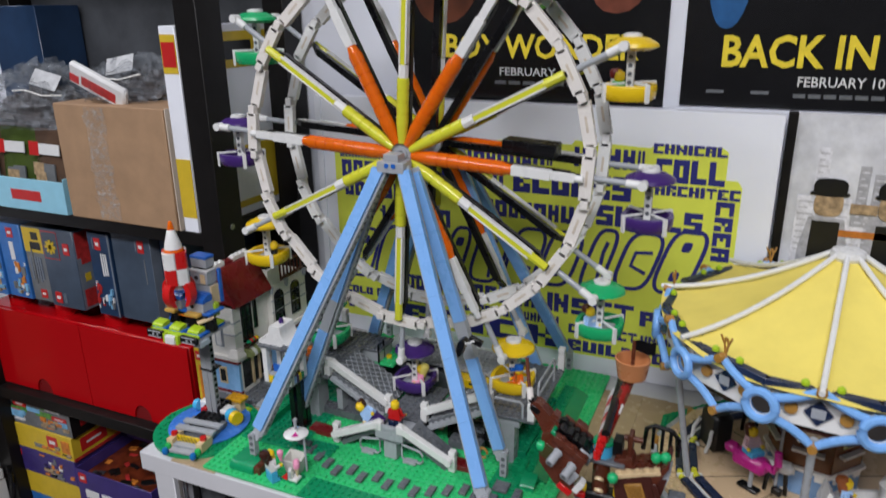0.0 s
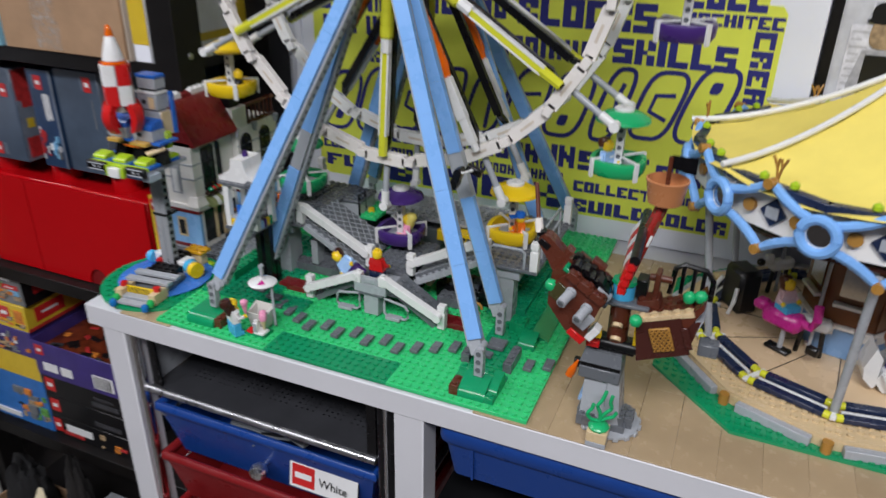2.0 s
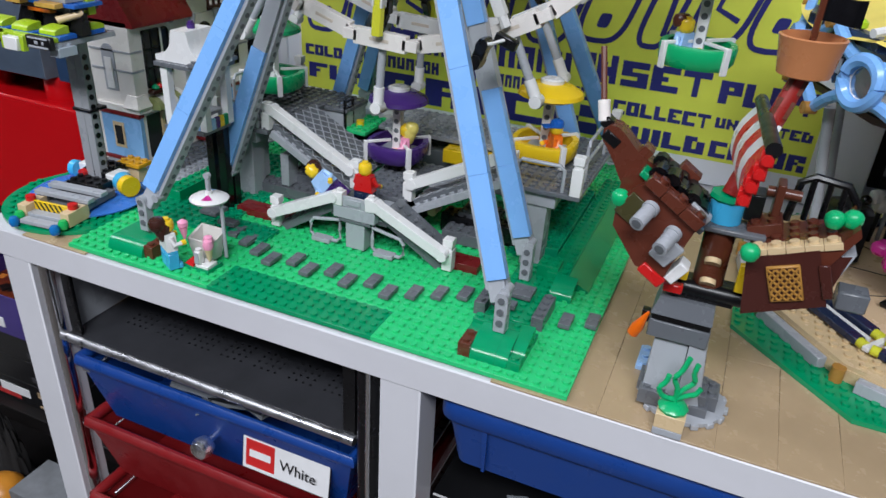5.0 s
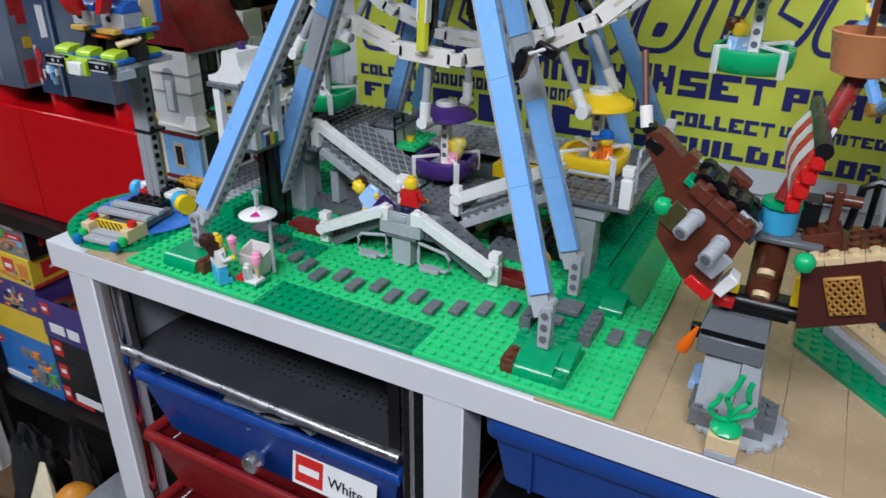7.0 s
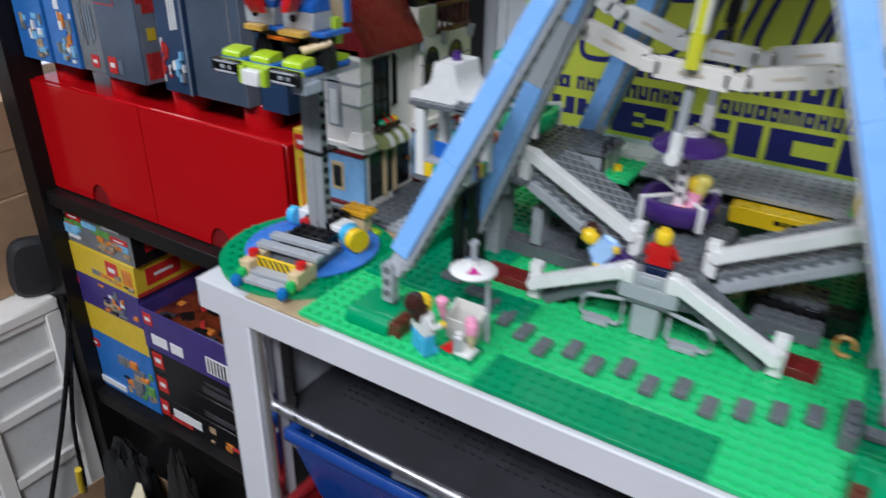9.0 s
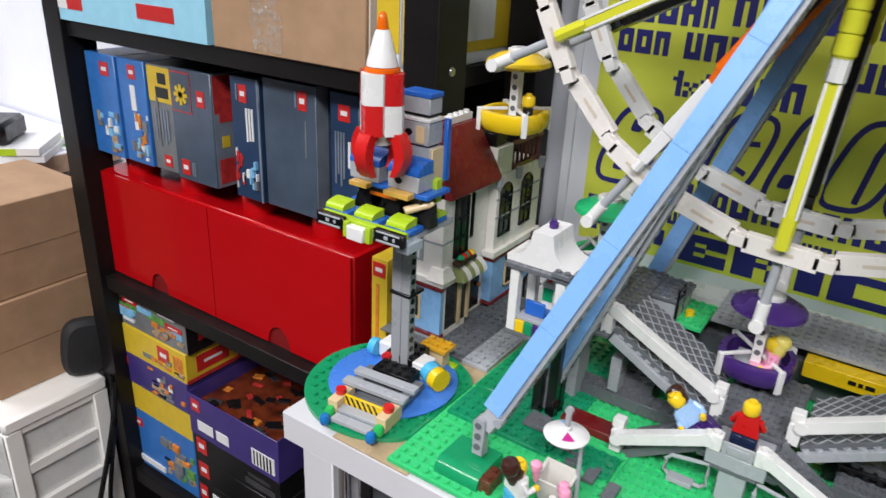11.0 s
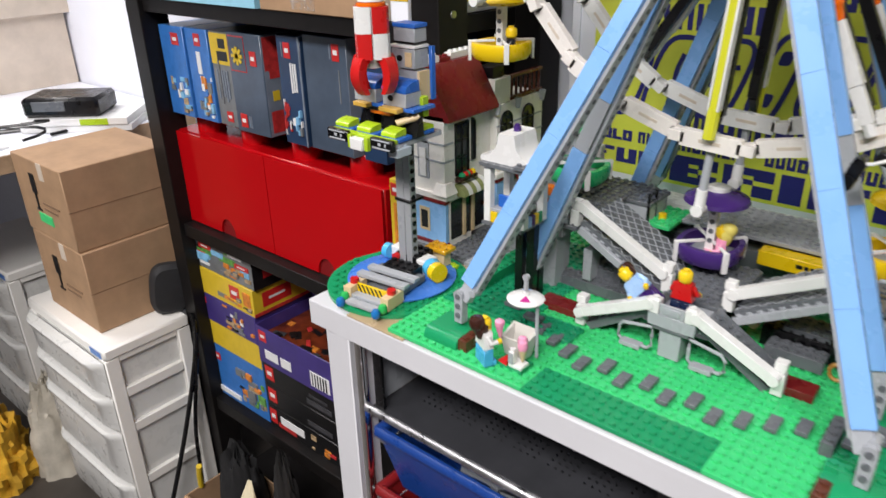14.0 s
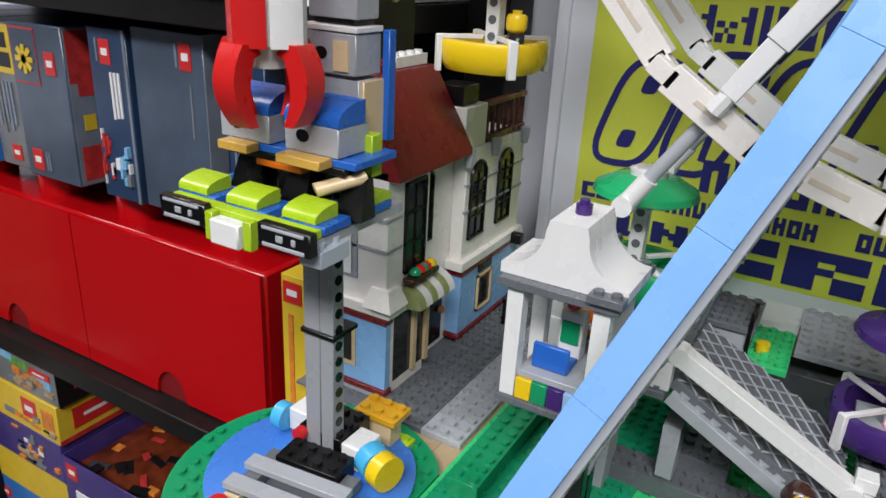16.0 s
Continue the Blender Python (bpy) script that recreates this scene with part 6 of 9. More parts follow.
for s in (-1, 1):
    fx = AX + s * 0.0745
    post(fx, 0.093, Z0 + 0.0018, 0.7805, st)
    ramp_plate(AX + s * 0.070, 0.7575, AX + s * 0.020, 0.789, 0.091, 0.122, DGREY, st)
    rail(fx - s * 0.002, 0.7695, AX + s * 0.018, 0.7955, 0.0865, st)
    # bent grey handles under the stairs
    hb = Build()
    x0, x1 = AX + s * 0.014, AX + s * 0.040
    hb.tube([(x0, 0.088, 0.768), (x0, 0.088, 0.776), (x1 - s * 0.003, 0.088, 0.772), (x1, 0.088, 0.768), (x1, 0.088, 0.760), (x1 - s * 0.003, 0.088, 0.757), (x0 + s * 0.003, 0.088, 0.757), (x0, 0.088, 0.760), (x0, 0.088, 0.768)], 0.0014, 8)
    part("handle", hb, LGREY, st)
    piece("step_plate", 2, 1, PLATE, LGREY, min(x0, x1) + 0.003, 0.083, Z0 + 0.0018, st, False)
    part("corner_brick", Build().box(AX + s * 0.0135 - 0.0039, 0.0835, 0.790, AX + s * 0.0135 + 0.0039, 0.0913, 0.8005, 0.0003).cyl((AX + s * 0.0135, 0.0874, 0.8005), (AX + s * 0.0135, 0.0874, 0.8023), 0.0024, n=10), WHITE, st)
    # upper flight
    post(AX + s * 0.0235, 0.130, 0.785, 0.8085, st)
    ramp_plate(AX + s * 0.028, 0.786, AX + s * 0.099, 0.825, 0.128, 0.190, DGREY, st, 0.0050, True)
    ramp_plate(AX + s * 0.028, 0.781, AX + s * 0.099, 0.820, 0.1245, 0.1285, LGREY, st, 0.006)
    rail(AX + s * 0.027, 0.800, AX + s * 0.099, 0.837, 0.128, st)
    post(AX + s * 0.1045, 0.128, 0.820, 0.842, st)
    # side platforms
    px = AX + s * 0.128
    plat = part("platform", Build().brick(px - 0.028 + s * 0.0015, 0.122, 0.8165, 7, 16, PLATE), DGREY, st)
    for y in (0.128, 0.236):
        part("pillar", Build().box(px - 0.010, y, Z0 + 0.0018, px + 0.006, y + 0.016, 0.8163, 0.0004).box(px - 0.016, y - 0.002, 0.8055, px + 0.012, y + 0.018, 0.8163, 0.0004), LGREY, st)
    for y in (0.122, 0.246):
        post(px + s * 0.0255, y + 0.004, 0.8195, 0.8485, st)
    hb = Build()
    xx = px + s * 0.0255
    hb.tube([(px - 0.018, 0.124, 0.8205), (px - 0.018, 0.124, 0.8365), (px - 0.015, 0.124, 0.8395), (px + 0.013, 0.124, 0.8395), (px + 0.016, 0.124, 0.8365), (px + 0.016, 0.124, 0.8205)], 0.0014, 8)
    part("guard_rail", hb, LGREY, st)
    hb = Build()
    hb.tube([(xx, 0.15, 0.8205), (xx, 0.15, 0.8480), (xx, 0.153, 0.8510), (xx, 0.212, 0.8510), (xx, 0.215, 0.8480), (xx, 0.215, 0.8205)], 0.0014, 8)
    hb.tube([(xx, 0.15, 0.8360), (xx, 0.215, 0.8360)], 0.0014, 8)
    part("guard_rail", hb, LGREY, st)
# landing
piece("landing", 6, 4, PLATE, LGREY, AX - 0.024, 0.092, 0.7800, st, False)
piece("landing", 6, 4, PLATE, DGREY, AX - 0.024, 0.092, 0.7768, st, False)
part("landing_front", Build().box(AX - 0.0175, 0.0842, 0.7800, AX + 0.0175, 0.0918, 0.7898, 0.0004), LGREY, st)
part("landing_front", Build().box(AX - 0.0135, 0.0848, 0.7768, AX + 0.0135, 0.0918, 0.7798, 0.0004), DGREY, st)
part("landing_column", Build().box(AX - 0.008, 0.086, Z0 + 0.0018, AX + 0.008, 0.102, 0.7768, 0.0004), LGREY, st)
part("landing_panel", Build().box(AX - 0.0092, 0.0840, 0.790, AX + 0.0092, 0.0856, 0.7988, 0.0003).box(AX - 0.006, 0.0832, 0.792, AX + 0.006, 0.0842, 0.797, 0.0003), LGREY, st)
part("orange_brick", Build().box(0.0410, 0.1480, 0.8217, 0.0530, 0.1560, 0.8290, 0.0005).box(0.0430, 0.1485, 0.8290, 0.0510, 0.1555, 0.8380, 0.0008), ORANGE, st)
# machinery walls under the flights
part("machine_wall", Build().brick(0.0600, 0.1380, Z0 + 0.002, 11, 2, BRICK), DGREY, st)
part("machine_post", Build().box(0.0600, 0.1384, Z0 + 0.0134, 0.0680, 0.1536, 0.8050, 0.0004), LGREY, st)
part("machine_post", Build().box(0.0900, 0.1384, Z0 + 0.0134, 0.0980, 0.1536, 0.7950, 0.0004), LGREY, st)
part("machine_wall", Build().brick(0.2360, 0.1480, Z0 + 0.002, 8, 2, BRICK * 1.6), BLACK, st)
part("machine_brick", Build().brick(0.2440, 0.1320, Z0 + 0.002, 5, 2, BRICK), DGREY, st)
piece("inner_deck", 6, 10, PLATE, DGREY, AX - 0.024, 0.124, 0.7832, st)
piece("machine_brick", 6, 4, BRICK * 2, BLACK, AX - 0.024, 0.14, Z0 + 0.002, st, False)
for x in (0.10, 0.262):
    piece("machine_brick", 4, 3, BRICK * 2, DGREY, x - 0.012, 0.150, Z0 + 0.002, st)
part("axle_stub", Build().cyl((0.232, 0.138, 0.775), (0.232, 0.150, 0.775), 0.004, n=14), TAN, st)
part("gold_ring", Build().tube([(0.296 + 0.005 * math.cos(a), 0.110, 0.775 + 0.006 * math.sin(a)) for a in [i * 0.6 for i in range(10)]], 0.0014, 6), GOLD, st)

# back deck with grey roof and yellow panel
PALETABLE = plastic("pale_tabletop_tone", (0.62, 0.67, 0.66))
bd = thing("back_deck", pose(0.007, 0.021, 0), "grey studded roof over a yellow machine panel", "platform")
part("roof_plate", Build().brick(0, 0, 0, 18, 7, PLATE), LGREY, bd).matrix_basis = pose(0.1262, 0.2200, 0.7980, 3, 0, 0)
part("green_roof", Build().brick(0, 0, 0, 5, 6, PLATE), GREEN, bd).matrix_basis = pose(0.0854, 0.1960, 0.7970, 0, 0, 0)
# strips added in place of the pale tabletop that shows behind the deck
part("pale_strip", Build().box(0.086, 0.2445, 0.785, 0.1258, 0.2840, 0.8000, 0.0004), PALETABLE, bd)
part("pale_strip", Build().box(0.130, 0.2775, 0.785, 0.270, 0.2900, 0.8000, 0.0004), PALETABLE, bd)
part("yellow_panel", Build().box(0.198, 0.206, 0.784, 0.262, 0.221, 0.7965, 0.0006), YELLOW, bd)
part("panel_print", Build().box(0.228, 0.2052, 0.7895, 0.233, 0.2062, 0.7925).box(0.2345, 0.2052, 0.7895, 0.2375, 0.2062, 0.7925).box(0.239, 0.2052, 0.7895, 0.245, 0.2062, 0.7925), INKBLACK, bd)
part("support", Build().box(0.092, 0.226, Z0 + 0.002, 0.27, 0.29, 0.786, 0.0006), DGREY, bd)
part("grey_end", Build().box(0.2725, 0.205, 0.770, 0.280, 0.225, 0.7965, 0.0005), DGREY, bd)
part("green_end", Build().brick(0.2835, 0.215, 0.785, 3, 6, PLATE * 2), GREEN, bd)
part("yellow_stud", Build().cyl((0.1113, 0.2120, 0.8003), (0.1113, 0.2120, 0.8055), 0.0036, n=12), YELLOW, bd)
ld = Build()
for y in (0.204, 0.218):
    ld.box(0.0985, y, 0.8004, 0.1007, y + 0.0022, 0.8275, 0.0002)
for k in range(4):
    ld.box(0.0988, 0.2044, 0.8050 + 0.0064 * k, 0.1004, 0.2198, 0.8068 + 0.0064 * k)
solid("toy_ladder", ld, BLACK, "small black plastic ladder at the back of the wheel", "ladder", pose(0.012, 0.012, 0))
bp = thing("back_platform", pose(0.028, 0.010, 0), "dark grey studded platform on grey walls", "platform")
part("deck", Build().brick(0.030, 0.206, 0.8152, 7, 5, PLATE), DGREY, bp)
part("wall", Build().box(0.032, 0.208, 0.8000, 0.0845, 0.244, 0.8150, 0.0004), LGREY, bp)
part("column", Build().box(0.060, 0.214, Z0 + 0.002, 0.078, 0.230, 0.7998, 0.0004), DGREY, bp)

# ticket booth on black legs
bo = thing("ticket_booth", pose(0.0585, 0.0900, 0.0) @ Matrix.Diagonal((0.78, 0.78, 1, 1)), "white toy ticket booth with a curved pagoda roof", "booth")
for sx in (-1, 1):
    for sy in (-1, 1):
        part("leg", Build().box(0.003 + sx * 0.0070 - 0.0045, 0.024 + sy * 0.006 - 0.0045, Z0 + 0.002, 0.003 + sx * 0.0070 + 0.0045, 0.024 + sy * 0.006 + 0.0045, 0.8098, 0.0003), BLACK, bo)
        part("pillar", Build().box(sx * 0.0205 - 0.0039, sy * 0.0165 - 0.0039, 0.8132, sx * 0.0205 + 0.0039, sy * 0.0165 + 0.0039, 0.8635, 0.0003), WHITE, bo)
part("floor_plate", Build().brick(-0.026, -0.022, 0.8098, 6, 5, PLATE, None, False), DGREY, bo)
for i, mt in enumerate((YELLOW, DGREEN2, PURPLE, SKYBLUE)):
    part("colour_tile", Build().box(-0.0162 + 0.0081 * i, -0.0205, 0.8132, -0.0083 + 0.0081 * i, -0.0172, 0.8228, 0.0003), mt, bo)
    part("colour_tile", Build().box(0.0212, -0.0122 + 0.0062 * i, 0.8132, 0.0242, -0.0062 + 0.0062 * i, 0.8228, 0.0003), (SKYBLUE, PURPLE, YELLOW, DGREEN2)[i], bo)
part("counter", Build().box(-0.0165, -0.019, 0.8230, 0.0165, 0.014, 0.8262, 0.0004), LGREY, bo)
part("blue_seat", Build().box(-0.012, -0.013, 0.8264, 0.006, -0.0105, 0.838, 0.0006).box(-0.012, -0.0105, 0.8264, 0.006, 0.002, 0.829, 0.0006), BLUE, bo)
part("machine", Build().box(-0.006, 0.004, 0.8264, 0.006, 0.012, 0.848, 0.0006), WHITE, bo)
part("machine_screen", Build().box(-0.0045, 0.0030, 0.834, 0.0045, 0.0042, 0.844), DGREEN2, bo)
part("red_ball", Build().lathe([(0.0005, 0), (0.003, 0.001), (0.004, 0.004), (0.003, 0.007), (0.0005, 0.008)], 14, pose(-0.001, 0.008, 0.848)), RED, bo)
part("eave_plate", Build().box(-0.0285, -0.0235, 0.8637, 0.0285, 0.0235, 0.8672, 0.0003), DGREY, bo)
n = 10
prof = []
for i in range(n + 1):
    u = i / n
    prof.append((-0.030 + 0.020 * math.sin(u * math.pi / 2), 0.8674 + 0.0045 + 0.017 * (1 - math.cos(u * math.pi / 2))))
poly = [(-0.030, 0.8674), (0.030, 0.8674)] + [(-x, z) for x, z in prof] + [(0.0085, 0.8935), (-0.0085, 0.8935)] + prof[::-1]
part("curved_roof", Build().side(poly, -0.018, 0.018), WHITE, bo)
part("roof_edge", Build().brick(0.0142, -0.0262, 0.8674, 2, 1, PLATE), DGREY, bo)
part("roof_edge", Build().brick(0.0142, 0.0182, 0.8674, 2, 1, PLATE), DGREY, bo)
part("purple_stud", Build().cyl((0, 0, 0.8935), (0, 0, 0.8975), 0.0038, n=14).cyl((0, 0, 0.8975), (0, 0, 0.8995), 0.0024, n=12), PURPLE, bo)

LIFT = Matrix.Translation((0, 0, 0.8290)) @ Matrix.Diagonal((1, 1, 0.89, 1)) @ Matrix.Translation((0, 0, -0.8098))
for o in bo.children:
    o.matrix_basis = LIFT if not o.name.startswith("leg") else Matrix.Translation((0, 0, Z0)) @ Matrix.Diagonal((1, 1, 1.34, 1)) @ Matrix.Translation((0, 0, -Z0))

# ice cream stall
ice = thing("ice_cream_stall", pose(0.1085, 0.0235, BASE), "tiny white ice cream stall with a white parasol", "stall")
part("base_plate", Build().brick(-0.012, -0.012, 0.0002, 3, 2, PLATE, None, False), DGREEN2, ice)
part("cabinet", Build().box(0.0005, -0.0115, 0.0036, 0.0115, -0.0010, 0.0062, 0.0004).box(0.0005, -0.0115, 0.0062, 0.0050, -0.0065, 0.0165, 0.0005).cyl((0.0028, -0.009, 0.0165), (0.0028, -0.009, 0.0180), 0.0022, n=12), WHITE, ice)
part("cabinet_panel", Build().box(0.0009, -0.0121, 0.0070, 0.0046, -0.0116, 0.0155, 0), LGREY, ice)
case = Build()
lo = ((-0.011, 0.0005), (0.006, 0.0005), (0.006, 0.0105), (-0.011, 0.0105))
hi = ((-0.0135, -0.0015), (0.0085, -0.0015), (0.0085, 0.0150), (-0.0135, 0.0150))
V = [(x, y, 0.0040) for x, y in lo] + [(x, y, 0.0190 + 0.3 * (y + 0.0015)) for x, y in hi]
V += [(x * 0.80 - 0.0005, 0.0067 + (y - 0.0067) * 0.80, 0.0190 + 0.3 * (y + 0.0015)) for x, y in hi] + [(x * 0.80 - 0.0005, 0.0055 + (y - 0.0055) * 0.80, 0.0060) for x, y in lo]
F = [(3, 2, 1, 0), (12, 13, 14, 15)]
for j in range(3):
    F += [(4 * j + i, 4 * j + (i + 1) % 4, 4 * j + 4 + (i + 1) % 4, 4 * j + 4 + i) for i in range(4)]
case.add(V, F)
part("glass_case", case, plastic("smoky_clear_plastic", (0.62, 0.60, 0.56), 0.15), ice)
part("red_wedge", Build().add([(-0.010, -0.010, 0.0036), (-0.001, -0.012, 0.0036), (-0.001, -0.002, 0.0036), (-0.002, -0.008, 0.011)], [(0, 2, 1), (0, 1, 3), (1, 2, 3), (2, 0, 3)]), RED, ice)
for x, y, z in ((0.0062, 0.0010, 0.0150), (0.0088, -0.0025, 0.0140)):
    co = Build().cyl((x, y - 0.003, z - 0.006), (x, y - 0.003, z + 0.004), 0.0010, 0.0034, n=12)
    cone = part("cone", co, TAN, ice)
    part("scoop", Build().lathe([(0.001, -0.004), (0.0035, -0.002), (0.0040, 0.001), (0.003, 0.004), (0.001, 0.005)], 12, pose(x, y - 0.003, z + 0.006)), PINK, cone)
part("pole", Build().cyl((0.0098, 0.011, 0.0036), (0.0070, 0.014, 0.0448), 0.0014, n=10), LGREY, ice)
par = part("parasol", Build().lathe([(0.001, 0.0372), (0.0132, 0.0376), (0.0138, 0.0388), (0.0108, 0.0406), (0.005, 0.0418), (0.001, 0.0420)], 28, pose(-0.003, 0.014, 0.008)), WHITE, ice)
for a0, mt in ((-60, MAGENTA), (120, SKYBLUE)):
    b = Build()
    V = [(0.003 * math.cos(math.radians(a0)), 0.003 * math.sin(math.radians(a0)), 0.0424)]
    for i in range(7):
        a = math.radians(a0 - 22 + 44 * i / 6)
        V.append((0.0104 * math.cos(a), 0.0104 * math.sin(a), 0.0404))
    b.add([(x - 0.003, y + 0.014, z + 0.0082 - (0.0002 if z > 0.042 else -0.0005)) for x, y, z in V], [(0, i, i + 1) for i in range(1, 7)])
    part("parasol_print", b, mt, par)
part("parasol_knob", Build().cyl((-0.003, 0.014, 0.0498), (-0.003, 0.014, 0.0524), 0.0026, n=12), WHITE, par)
part("parasol_lever", Build().box(-0.0046, 0.0126, 0.0525, -0.0014, 0.0154, 0.0640, 0.0006).cyl((-0.003, 0.0124, 0.0635), (-0.003, 0.0156, 0.0635), 0.0024, n=12), LGREY, par)

figure(pose(0.0905, 0.0085, BASE + 0.0018, 0, 0, 152), SKIN, DBROWN, WHITE, AZURE, "toy figure with long dark hair beside the ice cream stall", longhair=True, arms=70)
solid("ice_cream_cone", Build().cyl((0.0985, 0.0165, 0.775), (0.0980, 0.0165, 0.784), 0.001, 0.0032, n=10).lathe([(0.001, 0), (0.0036, 0.002), (0.0036, 0.005), (0.001, 0.007)], 12, pose(0.0980, 0.0165, 0.783)), [PINK], "pink toy ice cream cone held by a figure", "ice cream")
figure(pose(0.1915, 0.110, 0.7834, 0, 0, 180), SKIN, None, RED, NAVY, "bald yellow toy figure in a red top on the landing")
figure(pose(0.1740, 0.1080, 0.7870, 0, -52, 10), SKIN, DBROWN, SKYBLUE, PURPLE, "toy figure with dark hair reclining on the stairs", longhair=True)
figure(pose(0.1870, 0.188, 0.7980, 0, 0, -70), SKIN, plastic("straw_yellow_plastic", (0.78, 0.66, 0.16)), PINK, PINK, "blonde toy figure riding in the purple cabin", sit=True, longhair=True)
figure(pose(0.3140, 0.184, 0.8250, 0, 0, -55), SKIN, BLUE, ORANGE, ORANGE, "toy figure in orange with a blue cap in the yellow cabin", sit=True, cap=True)
figure(pose(0.3915, 0.186, 0.9100, 0, 0, 60), SKIN, BROWN, SKYBLUE, SKYBLUE, "toy figure in pale blue riding in the green cabin", sit=True)
figure(pose(-0.0180, 0.188, 0.9330, 0, 0, -60), SKIN, None, BLACK, BLACK, "toy figure in black riding in the yellow cabin", sit=True)
figure(pose(0.4060, 0.188, 1.1560, 0, 0, 60), SKIN, DRED, GREEN, RED, "toy figure in green riding in the upper yellow cabin", sit=True)
# black motor pieces and cable on the leg
mo = thing("motor_switch", pose(0.2850, 0.083, 0.919, 0, 20, 0) @ Matrix.Diagonal((0.72, 0.72, 0.9, 1)), "black motor connector with a white cable on the leg", "motor")
part("connector", Build().box(-0.005, -0.006, -0.010, 0.005, 0.006, 0.010, 0.001).cyl((0, -0.008, -0.006), (0, 0.008, -0.006), 0.0052, n=14).cyl((0, -0.008, 0.006), (0, 0.008, 0.006), 0.0052, n=14), BLACK, mo)
part("lead", Build().tube([(0.002, -0.004, 0.008), (0.008, -0.008, 0.012), (0.014, -0.004, 0.016), (0.022, 0.004, 0.018)], 0.0013, 6), WHITE, mo)
part("plug", Build().box(0.006, -0.004, 0.012, 0.026, 0.004, 0.019, 0.0008), BLACK, mo)


# ---- corner shop building ----
house = thing("toy_house", Matrix.Translation((-0.005, 0.018, TOP)) @ Matrix.Diagonal((1, 1, 1.06, 1)) @ Matrix.Translation((0, 0, -TOP)), "toy corner shop with pale blue ground floor and dark red roof", "toy house")
CREAM = plastic("cream_plastic", (0.85, 0.82, 0.77))
HX, HY0, HY1 = -0.053, 0.125, 0.287
g0 = TOP + 0.0022
part("base_plate", Build().brick(-0.107, 0.112, TOP + 0.0002, 9, 25, 0.0016, None, False), DGREY, house)
part("pavement", Build().brick(-0.054, 0.112, TOP + 0.0002, 4, 24, PLATE), DGREY, house, "dark grey studded pavement")
part("pavement", Build().brick(-0.0218, 0.112, TOP + 0.0002, 3, 24, PLATE), LGREY, house, "light grey studded plate")
# walls
w = Build()
w.box(-0.104, HY0, g0, HX - 0.0012, HY0 + 0.040, 0.876, 0.0004)
w.box(-0.104, HY0 + 0.0402, g0, HX - 0.0090, HY1, 0.872, 0.0004)
part("wall", w, CREAM, house)
bay = Build()
bay.box(HX - 0.0088, 0.205, g0 + 0.044, HX, 0.286, 0.872, 0.0004)
part("wall", bay, CREAM, house)
PALEBLUE = plastic("house_pale_blue", (0.24, 0.47, 0.78))
part("blue_wall", Build().box(HX - 0.046, HY0 - 0.0012, g0 + 0.006, HX, HY0 + 0.0035, 0.797, 0.0003), PALEBLUE, house, "pale blue ground floor wall")
part("blue_wall", Build().box(HX - 0.0088, 0.204, g0 + 0.006, HX + 0.0012, 0.287, 0.797, 0.0003), PALEBLUE, house, "pale blue ground floor wall")
for z0, z1 in ((g0 + 0.003, g0 + 0.006), (0.797, 0.8005)):
    part("trim_band", Build().box(HX - 0.0475, HY0 - 0.0028, z0, HX + 0.0010, HY0 + 0.0040, z1, 0.0002), DRED, house, "dark red trim band")
    part("trim_band", Build().box(HX - 0.0085, 0.2025, z0, HX + 0.0026, 0.2885, z1, 0.0002), DRED, house, "dark red trim band")
part("foot_brick", Build().box(HX - 0.046, HY0 - 0.0020, g0 - 0.0002, HX + 0.0004, HY0 + 0.004, g0 + 0.0028, 0.0003), LGREY, house)


def window(y0, y1, z0, z1, x, frame, arch=False, glass=None, bars=2):
    top = part("window", Build().box(x - 0.002, y0, z0, x + 0.0006, y1, z1 - (0.004 if arch else 0), 0.0002), glass or BLACK, house)
    fr = Build()
    t = 0.0013
    fr.box(x, y0, z0, x + 0.0018, y0 + t, z1).box(x, y1 - t, z0, x + 0.0018, y1, z1).box(x, y0, z0, x + 0.0018, y1, z0 + t)
    if arch:
        n = 8
        c, r_ = (y0 + y1) / 2, (y1 - y0) / 2
        pts = [(x + 0.0010, c - r_ * math.cos(math.pi * i / n), z1 - r_ * 0.4 + r_ * math.sin(math.pi * i / n)) for i in range(n + 1)]
        fr.tube(pts, 0.0010, 6)
        V = [(x + 0.0007, c - r_ * math.cos(math.pi * i / n), z1 - r_ * 0.4 + r_ * math.sin(math.pi * i / n)) for i in range(n + 1)]
        part("arch_pane", Build().add(V + [(x + 0.0007, c, z1 - r_)], [(i + 1, i, n + 1) for i in range(n)]), glass or BLACK, top)
    else:
        fr.box(x, y0, z1 - t, x + 0.0018, y1, z1)
    for k in range(1, bars):
        zz = z0 + (z1 - z0) * k / bars
        fr.box(x, y0, zz - 0.0005, x + 0.0015, y1, zz + 0.0005)
    if bars > 1:
        c = (y0 + y1) / 2
        fr.box(x, c - 0.0005, z0, x + 0.0015, c + 0.0005, z1)
    part("frame", fr, frame, top)
    return top


DARKGLASS = plastic("dark_window_glass", (0.02, 0.022, 0.022), 0.06)
window(0.140, 0.160, 0.820, 0.868, HX - 0.0010, BLACK, False, DARKGLASS, 3)
window(0.169, 0.180, 0.826, 0.862, HX - 0.0086, BLACK, True, DARKGLASS, 1)
window(0.210, 0.230, 0.818, 0.858, HX, BLACK, True, DARKGLASS, 3)
window(0.248, 0.268, 0.818, 0.858, HX, BLACK, True, DARKGLASS, 3)
window(0.226, 0.246, 0.766, 0.790, HX + 0.0012, TAN, False, DARKGLASS, 1)
